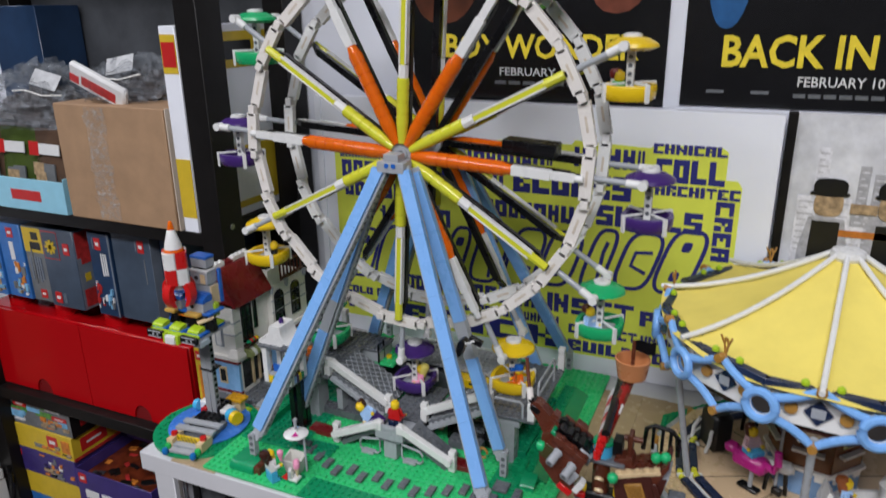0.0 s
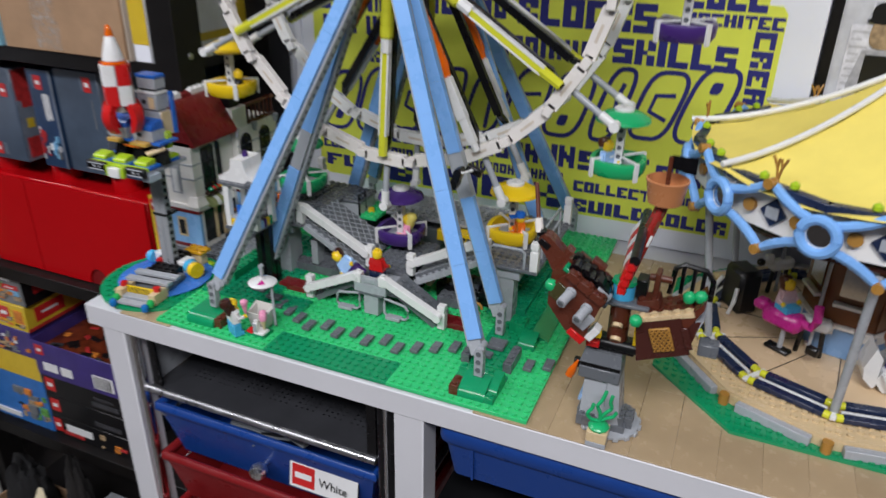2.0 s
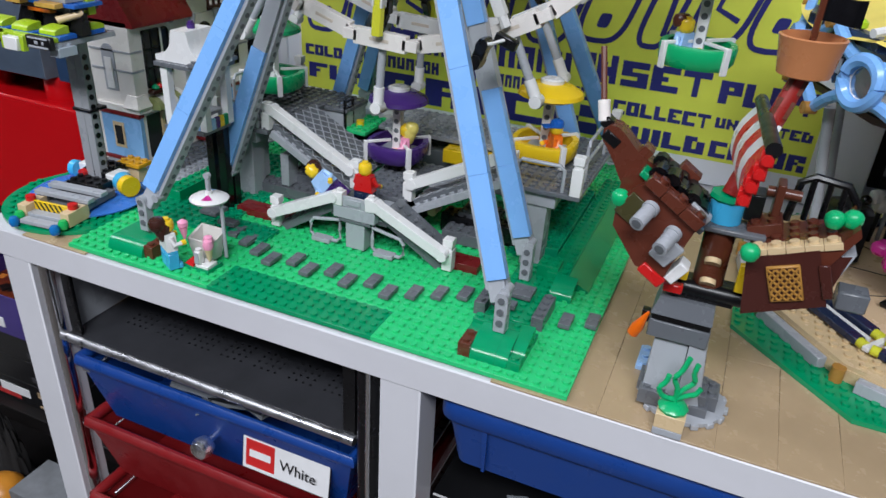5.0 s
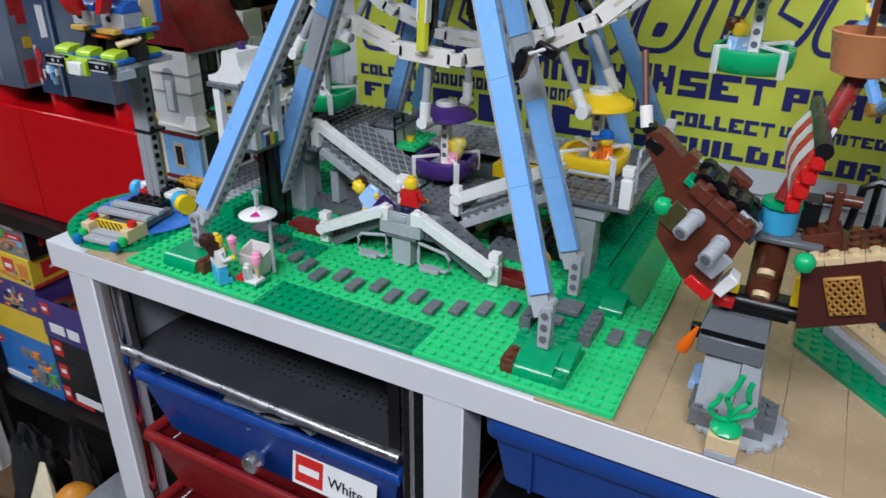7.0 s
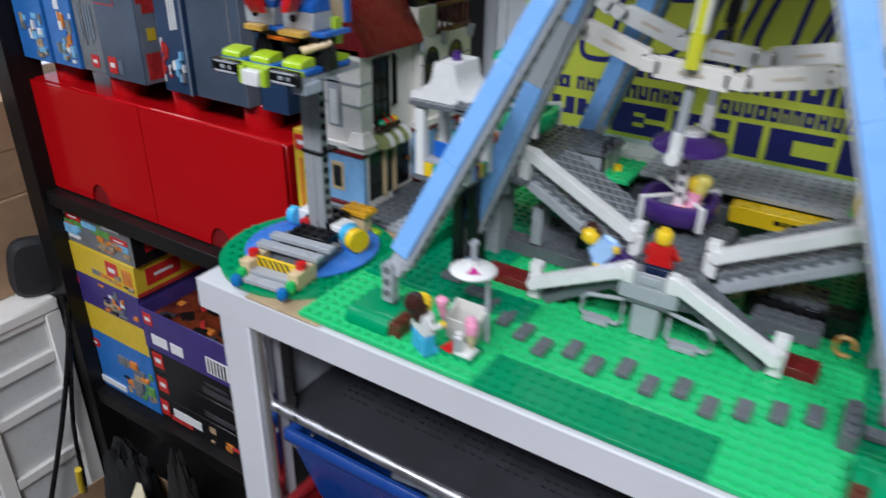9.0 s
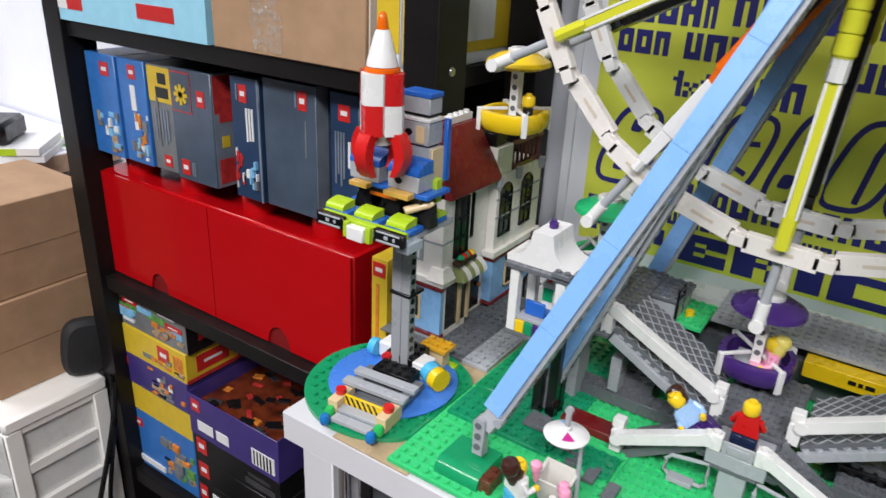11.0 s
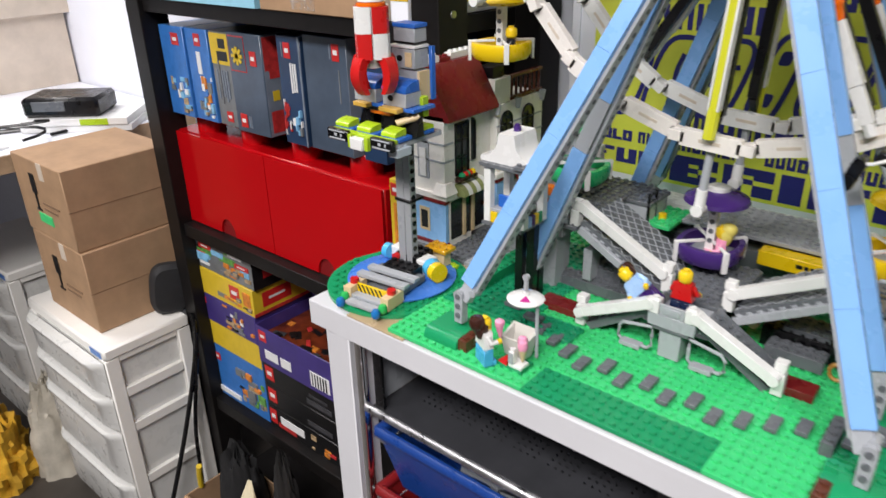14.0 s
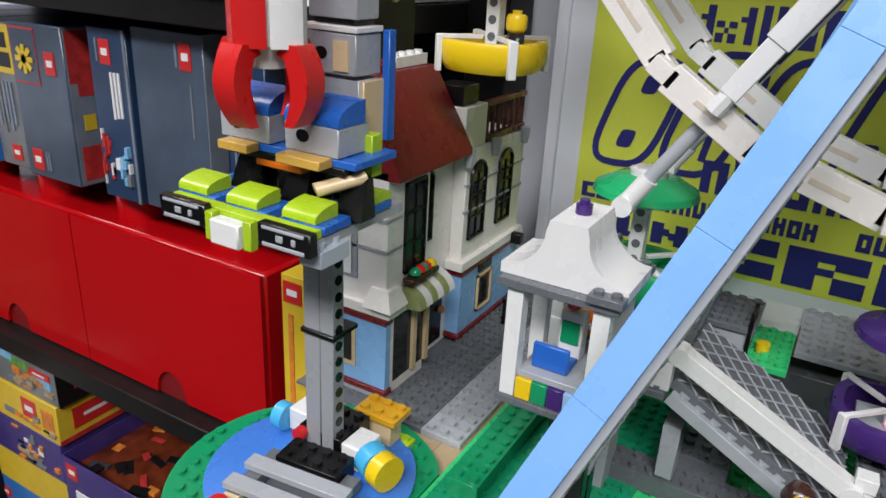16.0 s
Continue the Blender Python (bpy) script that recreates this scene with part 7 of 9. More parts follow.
part("sign_plate", Build().box(HX + 0.0014, 0.227, 0.792, HX + 0.0024, 0.245, 0.7965), BLACK, house)
# shop window and door
part("shop_window", Build().box(HX - 0.0030, 0.133, g0 + 0.007, HX - 0.0008, 0.165, 0.797, 0.0002), DARKGLASS, house)
for y in (0.150, 0.1635):
    part("shop_column", Build().box(HX - 0.0009, y, g0 + 0.007, HX + 0.0012, y + 0.004, 0.797, 0.0002), TAN, house)
door = part("door", Build().box(HX - 0.0102, 0.172, g0 + 0.004, HX - 0.0080, 0.198, 0.800, 0.0003), BLACK, house)
part("door_handle", Build().lathe([(0.001, 0), (0.0022, 0.001), (0.0022, 0.003), (0.001, 0.004)], 10, pose(HX - 0.0080, 0.194, 0.777, 0, 90, 0)), NOUGAT, door)
part("cornice", Build().box(HX - 0.048, HY0 - 0.003, 0.8008, HX + 0.003, HY0 + 0.030, 0.8065, 0.0004), CREAM, house)
part("cornice", Build().box(HX - 0.0088, 0.200, 0.8008, HX + 0.0036, 0.289, 0.8065, 0.0004), CREAM, house)
corner = Build()
corner.add([(HX - 0.012, HY0 - 0.007, 0.8066), (HX + 0.006, HY0 - 0.007, 0.8066), (HX + 0.006, HY0 + 0.011, 0.8066), (HX - 0.012, HY0 + 0.011, 0.8066), (HX - 0.010, HY0 - 0.002, 0.816), (HX + 0.0015, HY0 - 0.002, 0.816), (HX + 0.0015, HY0 + 0.009, 0.816), (HX - 0.010, HY0 + 0.009, 0.816)], [(0, 3, 2, 1), (4, 5, 6, 7), (0, 1, 5, 4), (1, 2, 6, 5), (2, 3, 7, 6), (3, 0, 4, 7)])
part("corner_slope", corner, CREAM, house)
for i in range(6):
    y = 0.138 + 0.0062 * i
    b = Build()
    n = 6
    poly = [(HX + 0.0004 + 0.0125 * math.sin(math.pi / 2 * k / n), 0.813 - 0.010 * (1 - math.cos(math.pi / 2 * k / n))) for k in range(n + 1)] + [(HX + 0.0004, 0.8015)]
    b.side(poly[::-1], y, y + 0.0061)
    part("awning_strip", b, OLIVE if i % 2 == 0 else WHITE, house)
part("flower_box", Build().box(HX + 0.001, 0.137, 0.8160, HX + 0.008, 0.164, 0.8190, 0.0003), DBROWN, house)
for y, mt in ((0.144, DGREEN2), (0.149, RED), (0.155, RED), (0.160, YELLOW), (0.152, DGREEN2)):
    part("flower", Build().lathe([(0.001, 0), (0.0036, 0.001), (0.003, 0.003), (0.001, 0.0045)], 8, pose(HX + 0.0045, y, 0.8190)), mt, house)
# left face
part("side_window", Build().box(HX - 0.0330, HY0 - 0.0018, 0.767, HX - 0.0200, HY0 - 0.0010, 0.790), TAN, house)
part("side_pane", Build().box(HX - 0.0305, HY0 - 0.0024, 0.770, HX - 0.0225, HY0 - 0.0016, 0.787), DARKGLASS, house)
ar = Build()
poly = [(HX - 0.034, 0.818), (HX - 0.020, 0.818), (HX - 0.020, 0.850)] + [(HX - 0.027 + 0.007 * math.cos(math.pi * k / 10), 0.850 + 0.007 * math.sin(math.pi * k / 10)) for k in range(1, 10)] + [(HX - 0.034, 0.850)]
part("arch_window", ar.side(poly, HY0 - 0.0010, HY0 + 0.0006), LGREY, house, "grey arched window frame")
ar = Build()
poly = [(HX - 0.031, 0.820), (HX - 0.023, 0.820), (HX - 0.023, 0.846), (HX - 0.031, 0.846)]
part("arch_pane", ar.side(poly, HY0 - 0.0018, HY0 - 0.0011), WHITE, house)
for z in (0.835, 0.851):
    part("string_course", Build().box(HX - 0.048, HY0 - 0.0010, z, HX - 0.001, HY0 + 0.002, z + 0.0016).box(HX - 0.0022, HY0 - 0.0005, z, HX - 0.0006, 0.138, z + 0.0016), LGREY, house)
    part("string_course", Build().box(HX - 0.001, 0.205, z, HX + 0.0007, 0.2865, z + 0.0016), LGREY, house)
# roof
rf = Build()
poly = [(HX + 0.005, 0.872), (HX + 0.005, 0.8755), (HX - 0.022, 0.917), (HX - 0.034, 0.917), (HX - 0.049, 0.8755), (HX - 0.049, 0.872)]
rf.side(poly[::-1], 0.125, 0.160)
part("roof_slope", rf, DRED, house, "dark red sloped roof")
rf = Build()
rf.side(poly[::-1], 0.1602, 0.201)
part("roof_slope", rf, DRED, house, "dark red sloped roof")
for y0, nx in ((0.126, 3), (0.166, 4)):
    part("ridge_plate", Build().brick(HX - 0.034, y0, 0.9172, 1, nx, 0.0056), WHITE, house)
part("ridge_brick", Build().brick(HX - 0.034, 0.1502, 0.9172, 1, 2, 0.003), DRED, house)
part("parapet", Build().box(HX - 0.026, 0.2015, 0.8722, HX - 0.0005, 0.228, 0.896, 0.0005), CREAM, house)
part("chimney", Build().box(HX - 0.022, 0.203, 0.8962, HX - 0.004, 0.222, 0.907, 0.0005), BLACK, house)
for k in range(7):
    part("baluster", Build().cyl((HX - 0.003, 0.233 + 0.0082 * k, 0.876), (HX - 0.003, 0.233 + 0.0082 * k, 0.893), 0.0014, n=8), BROWN, house)
part("baluster_rail", Build().box(HX - 0.0052, 0.230, 0.893, HX - 0.0008, 0.286, 0.896, 0.0004).box(HX - 0.0052, 0.230, 0.8724, HX - 0.0008, 0.286, 0.876, 0.0004), BROWN, house)
for y in (0.203, 0.238, 0.282):
    part("bracket", Build().cyl((HX + 0.002, y, 0.864), (HX + 0.002, y, 0.874), 0.0022, 0.0038, n=10), LGREY, house)
part("wall_lamp", Build().cyl((HX - 0.0065, 0.184, 0.868), (HX - 0.0065, 0.184, 0.878), 0.0022, 0.0036, n=10), LGREY, house)
part("street_lamp_head", Build().box(HX + 0.003, 0.270, 0.799, HX + 0.011, 0.276, 0.806, 0.0006), BLACK, house)
solid("dark_bicycle_stand", Build().tube([(HX + 0.010, 0.262, 0.7535), (HX + 0.010, 0.262, 0.772), (HX + 0.010, 0.272, 0.776), (HX + 0.010, 0.282, 0.772), (HX + 0.010, 0.282, 0.7535)], 0.0016, 6), BLACK, "small black bicycle stand on the pavement", "stand")

# yellow toy box wedged behind the rocket ride
carton("toy_box", -0.1300, 0.140, TOP - 0.0600, -0.1130, 0.180, TOP + 0.062, INKYEL, "narrow yellow toy carton standing by the house", [(0.1, 0.86, 0.9, 0.97, LOGO), (0.3, 0.2, 0.5, 0.8, INKORANGE)])

# ---- rocket ride ----
rk = thing("rocket_ride", pose(0, 0, 0), "toy rocket ride on a tall grey column over a round base", "ride")
RC = (-0.0500, 0.0660)
disc = Build()
rim = [(min(RC[0] + 0.064 * math.cos(2 * math.pi * i / 48), -0.0006), RC[1] + 0.064 * math.sin(2 * math.pi * i / 48)) for i in range(48)]
disc.prism(rim, TOP + 0.0002, TOP + 0.0034)
disc.studs(RC[0] - 0.064, RC[1] - 0.064, 16, 16, TOP + 0.0034, None, lambda x, y: 0.040 < math.hypot(x - RC[0], y - RC[1]) < 0.0605 and x < -0.004)
part("round_base", disc, DGREEN2, rk, "dark green round studded base")
dish = Build().lathe([(0.0490, 0.0053), (0.0492, 0.0064), (0.042, 0.0082), (0.030, 0.0100), (0.018, 0.0110), (0.004, 0.0115)], 48, pose(-0.0505, 0.0710, TOP))
part("blue_dish", dish, plastic("blue_dish_plastic", (0.05, 0.19, 0.62), 0.22), rk, "blue shallow dish")
CX, CY = -0.0500, 0.0800
# steps at the front
CLEARGREEN = plastic("clear_green_plastic", (0.02, 0.42, 0.10), 0.10)
CLEARBLUE = plastic("clear_blue_plastic", (0.01, 0.16, 0.46), 0.10)
sp = thing("toy_steps", pose(-0.0400, 0.0320, TOP + 0.0052, 0, 0, 6), "tan and grey toy steps with striped board", "steps")
part("step_side", Build().box(-0.0240, -0.0190, 0, -0.0160, 0.003, 0.0115, 0.0004), TAN, sp)
part("step_side", Build().box(0.0160, -0.0190, 0, 0.0240, 0.003, 0.0115, 0.0004), TAN, sp)
part("striped_board", Build().box(-0.0158, -0.0105, 0.004, 0.0158, -0.0085, 0.0128, 0.0003), YELLOW, sp)
for k in range(6):
    V = [(-0.0115 + 0.0046 * k, -0.0107, 0.0046), (-0.0095 + 0.0046 * k, -0.0107, 0.0046), (-0.0135 + 0.0046 * k, -0.0107, 0.0122), (-0.0155 + 0.0046 * k, -0.0107, 0.0122)]
    part("stripe", Build().add(V, [(0, 1, 2, 3)]), INKBLACK, sp)
for y0, z0 in ((-0.0270, 0.0022), (-0.0186, 0.0045)):
    part("step_tile", Build().box(-0.0158, y0, z0 - 0.002, 0.0158, y0 + 0.0076, z0 + 0.0012, 0.0003), LGREY, sp)
for x, y, mt in ((-0.0205, -0.0215, CLEARGREEN), (0.0205, -0.0215, CLEARGREEN), (-0.0190, -0.0290, CLEARBLUE), (0.0190, -0.0290, CLEARBLUE)):
    part("lamp_stud", Build().lathe([(0.0030, -0.0015), (0.0038, 0.0), (0.0038, 0.0036), (0.0026, 0.0056), (0.0004, 0.0060)], 14, pose(x, y, 0.0015 if mt is CLEARGREEN else 0)), mt, sp)
for x in (-0.020, 0.020):
    part("red_stud", Build().cyl((x, -0.0085, 0.0116), (x, -0.0085, 0.0155), 0.0038, n=12), RED, sp)
for k, y0 in enumerate((0.001, 0.0155)):
    part("deck_tile", Build().box(-0.026, y0, 0.0118, 0.026, y0 + 0.0078, 0.0152, 0.0003), LGREY, sp)
part("deck_plate", Build().box(-0.0238, 0.0002, 0.006, -0.0165, 0.034, 0.0116, 0.0003).box(0.0165, 0.0002, 0.006, 0.0238, 0.034, 0.0116, 0.0003).box(-0.0163, 0.0002, 0.002, 0.0163, 0.034, 0.0060, 0.0003), DGREY, sp)
part("black_plate", Build().brick(-0.016, 0.0250, 0.0062, 4, 2, BRICK), BLACK, sp)
# machinery round the column foot
part("black_block", Build().brick(CX - 0.012, CY - 0.004, TOP + 0.0112, 3, 3, BRICK * 1.4), BLACK, rk)
part("white_block", Build().box(CX - 0.026, CY + 0.004, TOP + 0.0112, CX - 0.0125, CY + 0.018, TOP + 0.024, 0.0008), WHITE, rk)
part("white_block", Build().box(CX + 0.0125, CY - 0.004, TOP + 0.0112, CX + 0.025, CY + 0.012, TOP + 0.024, 0.0008), WHITE, rk)
part("blue_curve", Build().cyl((CX - 0.032, CY + 0.004, TOP + 0.018), (CX - 0.026, CY + 0.004, TOP + 0.018), 0.007, n=18), AZURE, rk)
part("blue_curve", Build().cyl((CX + 0.0252, CY + 0.002, TOP + 0.018), (CX + 0.033, CY - 0.002, TOP + 0.018), 0.0085, n=20), AZURE, rk)
part("yellow_curve", Build().cyl((CX + 0.0332, CY - 0.002, TOP + 0.018), (CX + 0.040, CY - 0.004, TOP + 0.018), 0.0085, n=20), YELLOW, rk)
part("red_stud", Build().cyl((CX - 0.010, CY - 0.008, TOP + 0.021), (CX - 0.010, CY - 0.003, TOP + 0.021), 0.0035, n=12), RED, rk)
part("amber_plate", Build().brick(CX + 0.002, CY + 0.020, TOP + 0.0222, 3, 2, PLATE), plastic("clear_amber", (0.62, 0.33, 0.02), 0.12), rk, "clear amber plate")
part("amber_post", Build().box(CX + 0.006, CY + 0.023, TOP + 0.0080, CX + 0.022, CY + 0.033, TOP + 0.0220, 0.0004), TAN, rk)
part("lime_plate", Build().brick(RC[0] + 0.012, RC[1] + 0.044, TOP + 0.0036, 2, 1, PLATE), LIME, rk)
# column
col = Build()
col.box(CX - 0.0078, CY - 0.0040, TOP + 0.011, CX + 0.0010, CY + 0.0118, 0.8875, 0.0004)
col.box(CX + 0.0012, CY - 0.0040, TOP + 0.011, CX + 0.0086, CY + 0.0038, 0.8875, 0.0004)
pc = part("column", col, plastic("column_grey", (0.30, 0.31, 0.33)), rk, "grey bar column with pin holes")
hh = Build()
k = TOP + 0.024
while k < 0.872:
    hh.cyl((CX + 0.0086, CY - 0.0002, k), (CX + 0.0090, CY - 0.0002, k), 0.0024, n=10)
    k += STUD
tagged(part("pin_hole", hh, BLACK, pc), "row of dark pin holes", kind="stuff")
part("collar", Build().box(CX - 0.0088, CY - 0.0055, 0.826, CX + 0.0100, CY + 0.0125, 0.8285, 0.0004), BLACK, pc)
# seat platform
PZ = 0.8875
plat = thing("ride_platform", pose(-0.0520, 0.0595, PZ) @ Matrix.Diagonal((1.25, 1, 1, 1)), "ring of lime seats on a grey frame round the column", "ride")
part("frame", Build().box(-0.028, -0.026, 0.0, 0.028, 0.032, 0.004, 0.0004), LGREY, plat)
for x in (-0.0275, 0.0120):
    part("bar_frame", Build().box(x, -0.0305, 0.000, x + 0.019, -0.0262, 0.0090, 0.0006), BLACK, plat)
    part("bar_slot", Build().box(x + 0.002, -0.0310, 0.0008, x + 0.017, -0.0300, 0.0022, 0.0002).box(x + 0.002, -0.0310, 0.0070, x + 0.017, -0.0300, 0.0082, 0.0002).box(x + 0.007, -0.0310, 0.0034, x + 0.0095, -0.0300, 0.0058, 0.0002).box(x + 0.0125, -0.0310, 0.0034, x + 0.014, -0.0300, 0.0058, 0.0002), LGREY, plat)
part("white_block", Build().box(-0.0055, -0.0320, -0.004, 0.0058, -0.0262, 0.0055, 0.0006), WHITE, plat)
part("front_plate", Build().box(-0.0282, -0.0260, 0.0042, 0.0282, -0.0200, 0.0074, 0.0003), LIME, plat)
for x, y, rz in ((-0.021, -0.012, 0), (0.0, -0.013, 0), (0.021, -0.012, 0), (-0.021, 0.014, 180), (0.021, 0.014, 180)):
    s_ = part("seat", Build().box(-0.0078, -0.0078, 0.0046, 0.0078, 0.0078, 0.0080, 0.0004), BLUE, plat)
    s_.matrix_basis = pose(x, y, 0, 0, 0, rz)
    curved("seat_cushion", 0.0122, 0.0125, 0.0052, LIME, pose(-0.0074, -0.0078, 0.0082), s_)
part("green_wing", Build().add([(0.020, -0.004, 0.006), (0.027, 0.004, 0.012), (0.024, 0.018, 0.022), (0.018, 0.012, 0.010)], [(0, 1, 2, 3), (3, 2, 1, 0)]), LIME, plat)
part("tan_bar", Build().cyl((0.018, -0.008, 0.016), (0.029, 0.004, 0.021), 0.0026, n=10), TAN, plat)
for x in (-0.010, 0.012):
    part("black_post", Build().box(x - 0.0035, 0.006, 0.004, x + 0.0035, 0.014, 0.024, 0.0004), BLACK, plat)
part("orange_plate", Build().box(-0.008, -0.004, 0.0190, 0.010, 0.004, 0.0215, 0.0003), ORANGE, plat)
part("dark_plate", Build().box(-0.020, -0.004, 0.0216, 0.026, 0.022, 0.0245, 0.0003), BLACK, plat)
OCHRE = plastic("ochre_plastic", (0.60, 0.36, 0.07))
part("ochre_plate", Build().box(-0.018, -0.011, 0.0246, -0.006, -0.0042, 0.0280, 0.0003), OCHRE, plat)
part("ochre_plate", Build().box(0.006, -0.012, 0.0246, 0.022, -0.0042, 0.0280, 0.0003), OCHRE, plat)
for x in (-0.021, 0.0, 0.021):
    part("seat_back", Build().add([(x + 0.001, -0.004, 0.006), (x + 0.011, -0.004, 0.006), (x + 0.011, 0.005, 0.006), (x + 0.001, 0.005, 0.006), (x + 0.002, 0.002, 0.021), (x + 0.010, 0.002, 0.021), (x + 0.010, 0.005, 0.021), (x + 0.002, 0.005, 0.021)], [(3, 2, 1, 0), (4, 5, 6, 7), (0, 1, 5, 4), (1, 2, 6, 5), (2, 3, 7, 6), (3, 0, 4, 7)]), BLACK, plat)
for x in (-0.0080, 0.0070):
    part("lime_bracket", Build().box(x - 0.0010, -0.0300, -0.0040, x + 0.0022, -0.0262, 0.0070, 0.0003), LIME, plat)
part("end_bracket", Build().brick(0.0225, -0.024, -0.006, 1, 2, PLATE * 2), plastic("pale_blue_grey_plastic", (0.46, 0.52, 0.58)), plat)
part("blue_plate", Build().box(-0.020, -0.004, 0.0246, 0.030, 0.022, 0.0275, 0.0003), BLUE, plat)
for x in (-0.012, 0.014):
    part("grey_brick", Build().box(x - 0.010, -0.004, 0.0277, x + 0.010, 0.014, 0.0385, 0.0004), LGREY, plat)
    part("pin_hole", Build().cyl((x - 0.003, -0.0043, 0.034), (x - 0.003, -0.0040, 0.034), 0.0024, n=10), BLACK, plat)
    curved("blue_slope", 0.020, 0.016, 0.0085, BLUE, pose(x - 0.010, -0.004, 0.0387), plat)
# gantry
part("gantry_brick", Build().box(-0.0040, 0.018, 0.0277, 0.0180, 0.032, 0.052, 0.0004), LGREY, plat)
part("gantry_brick", Build().box(-0.0020, 0.016, 0.0535, 0.0180, 0.032, 0.0685, 0.0004), LGREY, plat)
part("gantry_white", Build().box(-0.0025, 0.0155, 0.0690, 0.0185, 0.0325, 0.0712, 0.0003), WHITE, plat)
part("gantry_brick", Build().box(-0.0010, 0.018, 0.0735, 0.0170, 0.032, 0.084, 0.0004), LGREY, plat)
part("gantry_blue", Build().box(-0.0015, 0.0175, 0.0842, 0.0175, 0.0325, 0.0874, 0.0003), BLUE, plat)
part("gantry_black", Build().box(0.0000, 0.019, 0.0714, 0.0160, 0.031, 0.0733, 0.0002), BLACK, plat)
part("pin_hole", Build().cyl((0.005, 0.0157, 0.061), (0.005, 0.0160, 0.061), 0.0024, n=10), BLACK, plat)
part("tan_panel", Build().box(0.0100, 0.0152, 0.055, 0.0155, 0.0162, 0.066), TAN, plat)
part("blue_upright", Build().box(0.0196, 0.0300, 0.028, 0.0222, 0.0345, 0.0700, 0.0003), BLUE, plat)
part("tan_upright", Build().box(0.0186, 0.0172, 0.028, 0.0203, 0.032, 0.052, 0.0003), TAN, plat)
part("lime_upright", Build().box(0.0220, 0.012, 0.018, 0.0265, 0.0188, 0.034, 0.0003), LIME, plat)
# rocket
ro = thing("toy_rocket", pose(-0.0465, 0.0480, 0.9530) @ Matrix.Diagonal((0.94, 0.94, 0.97, 1)), "red and white checkered toy rocket with red fins", "rocket")
for a in range(4):
    for lev in range(2):
        b = Build()
        corner = [(0.0006, 0.0006), (0.0138, 0.0006), (0.0138, 0.0080), (0.0120, 0.0120), (0.0080, 0.0138), (0.0006, 0.0138)]
        b.prism(corner, 0.0195 * lev, 0.0195 * lev + 0.0193)
        part("hull_brick", b, RED if (a + lev) % 2 == 0 else WHITE, ro).matrix_basis = pose(0, 0, 0, 0, 0, 90 * a + 45)
part("core", Build().cyl((0, 0, 0.0005), (0, 0, 0.0388), 0.0110, n=16), WHITE, ro)
part("nose_ring", Build().lathe([(0.0118, 0.0390), (0.0118, 0.0412), (0.0090, 0.0420)], 18), TORANGE, ro)
part("nose_cone", Build().lathe([(0.0105, 0.0422), (0.0095, 0.047), (0.0050, 0.0625), (0.0040, 0.0640)], 18), WHITE, ro)
part("tip", Build().lathe([(0.0040, 0.0642), (0.0034, 0.0690), (0.0022, 0.0735), (0.0008, 0.0745)], 12), TORANGE, ro)
part("engine", Build().box(-0.0040, -0.0130, -0.0060, 0.0040, -0.0100, 0.0012, 0.0004).cyl((0, 0, -0.0075), (0, 0, 0.0002), 0.0070, 0.0095, n=16), WHITE, ro)
for a in range(4):
    n = 12
    arc = [math.sin(math.pi * (0.20 + 0.66 * i / n)) for i in range(n + 1)]
    outer = [(0.0100 + 0.0125 * q, 0.0015 - 0.0285 * i / n) for i, q in enumerate(arc)]
    inner = [(0.0085 + 0.0060 * q, -0.0035 - 0.0235 * i / n) for i, q in enumerate(arc)]
    poly = [(0.0110, 0.0016)] + outer + inner[::-1] + [(0.0085, -0.0020)]
    b = Build().side(poly[::-1], -0.0050, 0.0050)
    part("fin", b, RED, ro).matrix_basis = pose(0, 0, 0, 0, 0, 90 * a)


# ---- swinging pirate ship ride ----
sh = thing("pirate_ship_ride", pose(0, 0, 0), "brown toy pirate ship swinging on a grey rock pillar", "ride")
PX, PY = 0.4385, 0.030
# pillar
part("round_base", Build().lathe([(0.0228, 0.0002), (0.0240, 0.0012), (0.0240, 0.0036), (0.0225, 0.0042)], 26, pose(PX + 0.006, PY + 0.002, TOP)).studs(PX - 0.012, PY - 0.022, 5, 5, TOP + 0.0034, None, lambda x, y: math.hypot(x - PX - 0.006, y - PY - 0.002) < 0.017), LGREY, sh, "light grey round rock base")
for k in range(16):
    a = 2 * math.pi * k / 16
    part("rim_tooth", Build().box(0.0236, -0.0022, TOP + 0.0004, 0.0256, 0.0022, TOP + 0.0038, 0.0003), LGREY, sh).matrix_basis = pose(PX + 0.006, PY + 0.002, 0, 0, 0, math.degrees(a))
for x, y, nx, h in ((-0.018, -0.016, 2, BRICK), (0.010, -0.012, 1, BRICK * 1.3), (0.0165, -0.006, 1, BRICK), (-0.020, -0.004, 1, PLATE * 2)):
    part("rock_brick", Build().brick(PX + x, PY + y, TOP + 0.0044, nx, 2, h), DGREY, sh)
part("rock_brick", Build().brick(PX - 0.004, PY - 0.014, TOP + 0.0036, 3, 4, PLATE * 2), DGREY, sh)
part("rock_slope", Build().add([(PX - 0.0165, PY - 0.013, 0.7605), (PX + 0.002, PY - 0.014, 0.7605), (PX + 0.002, PY + 0.014, 0.7605), (PX - 0.018, PY + 0.012, 0.7605), (PX - 0.016, PY - 0.009, 0.797), (PX + 0.002, PY - 0.010, 0.797), (PX + 0.002, PY + 0.010, 0.797), (PX - 0.016, PY + 0.008, 0.797)], [(0, 3, 2, 1), (4, 5, 6, 7), (0, 1, 5, 4), (1, 2, 6, 5), (2, 3, 7, 6), (3, 0, 4, 7)]), LGREY, sh)
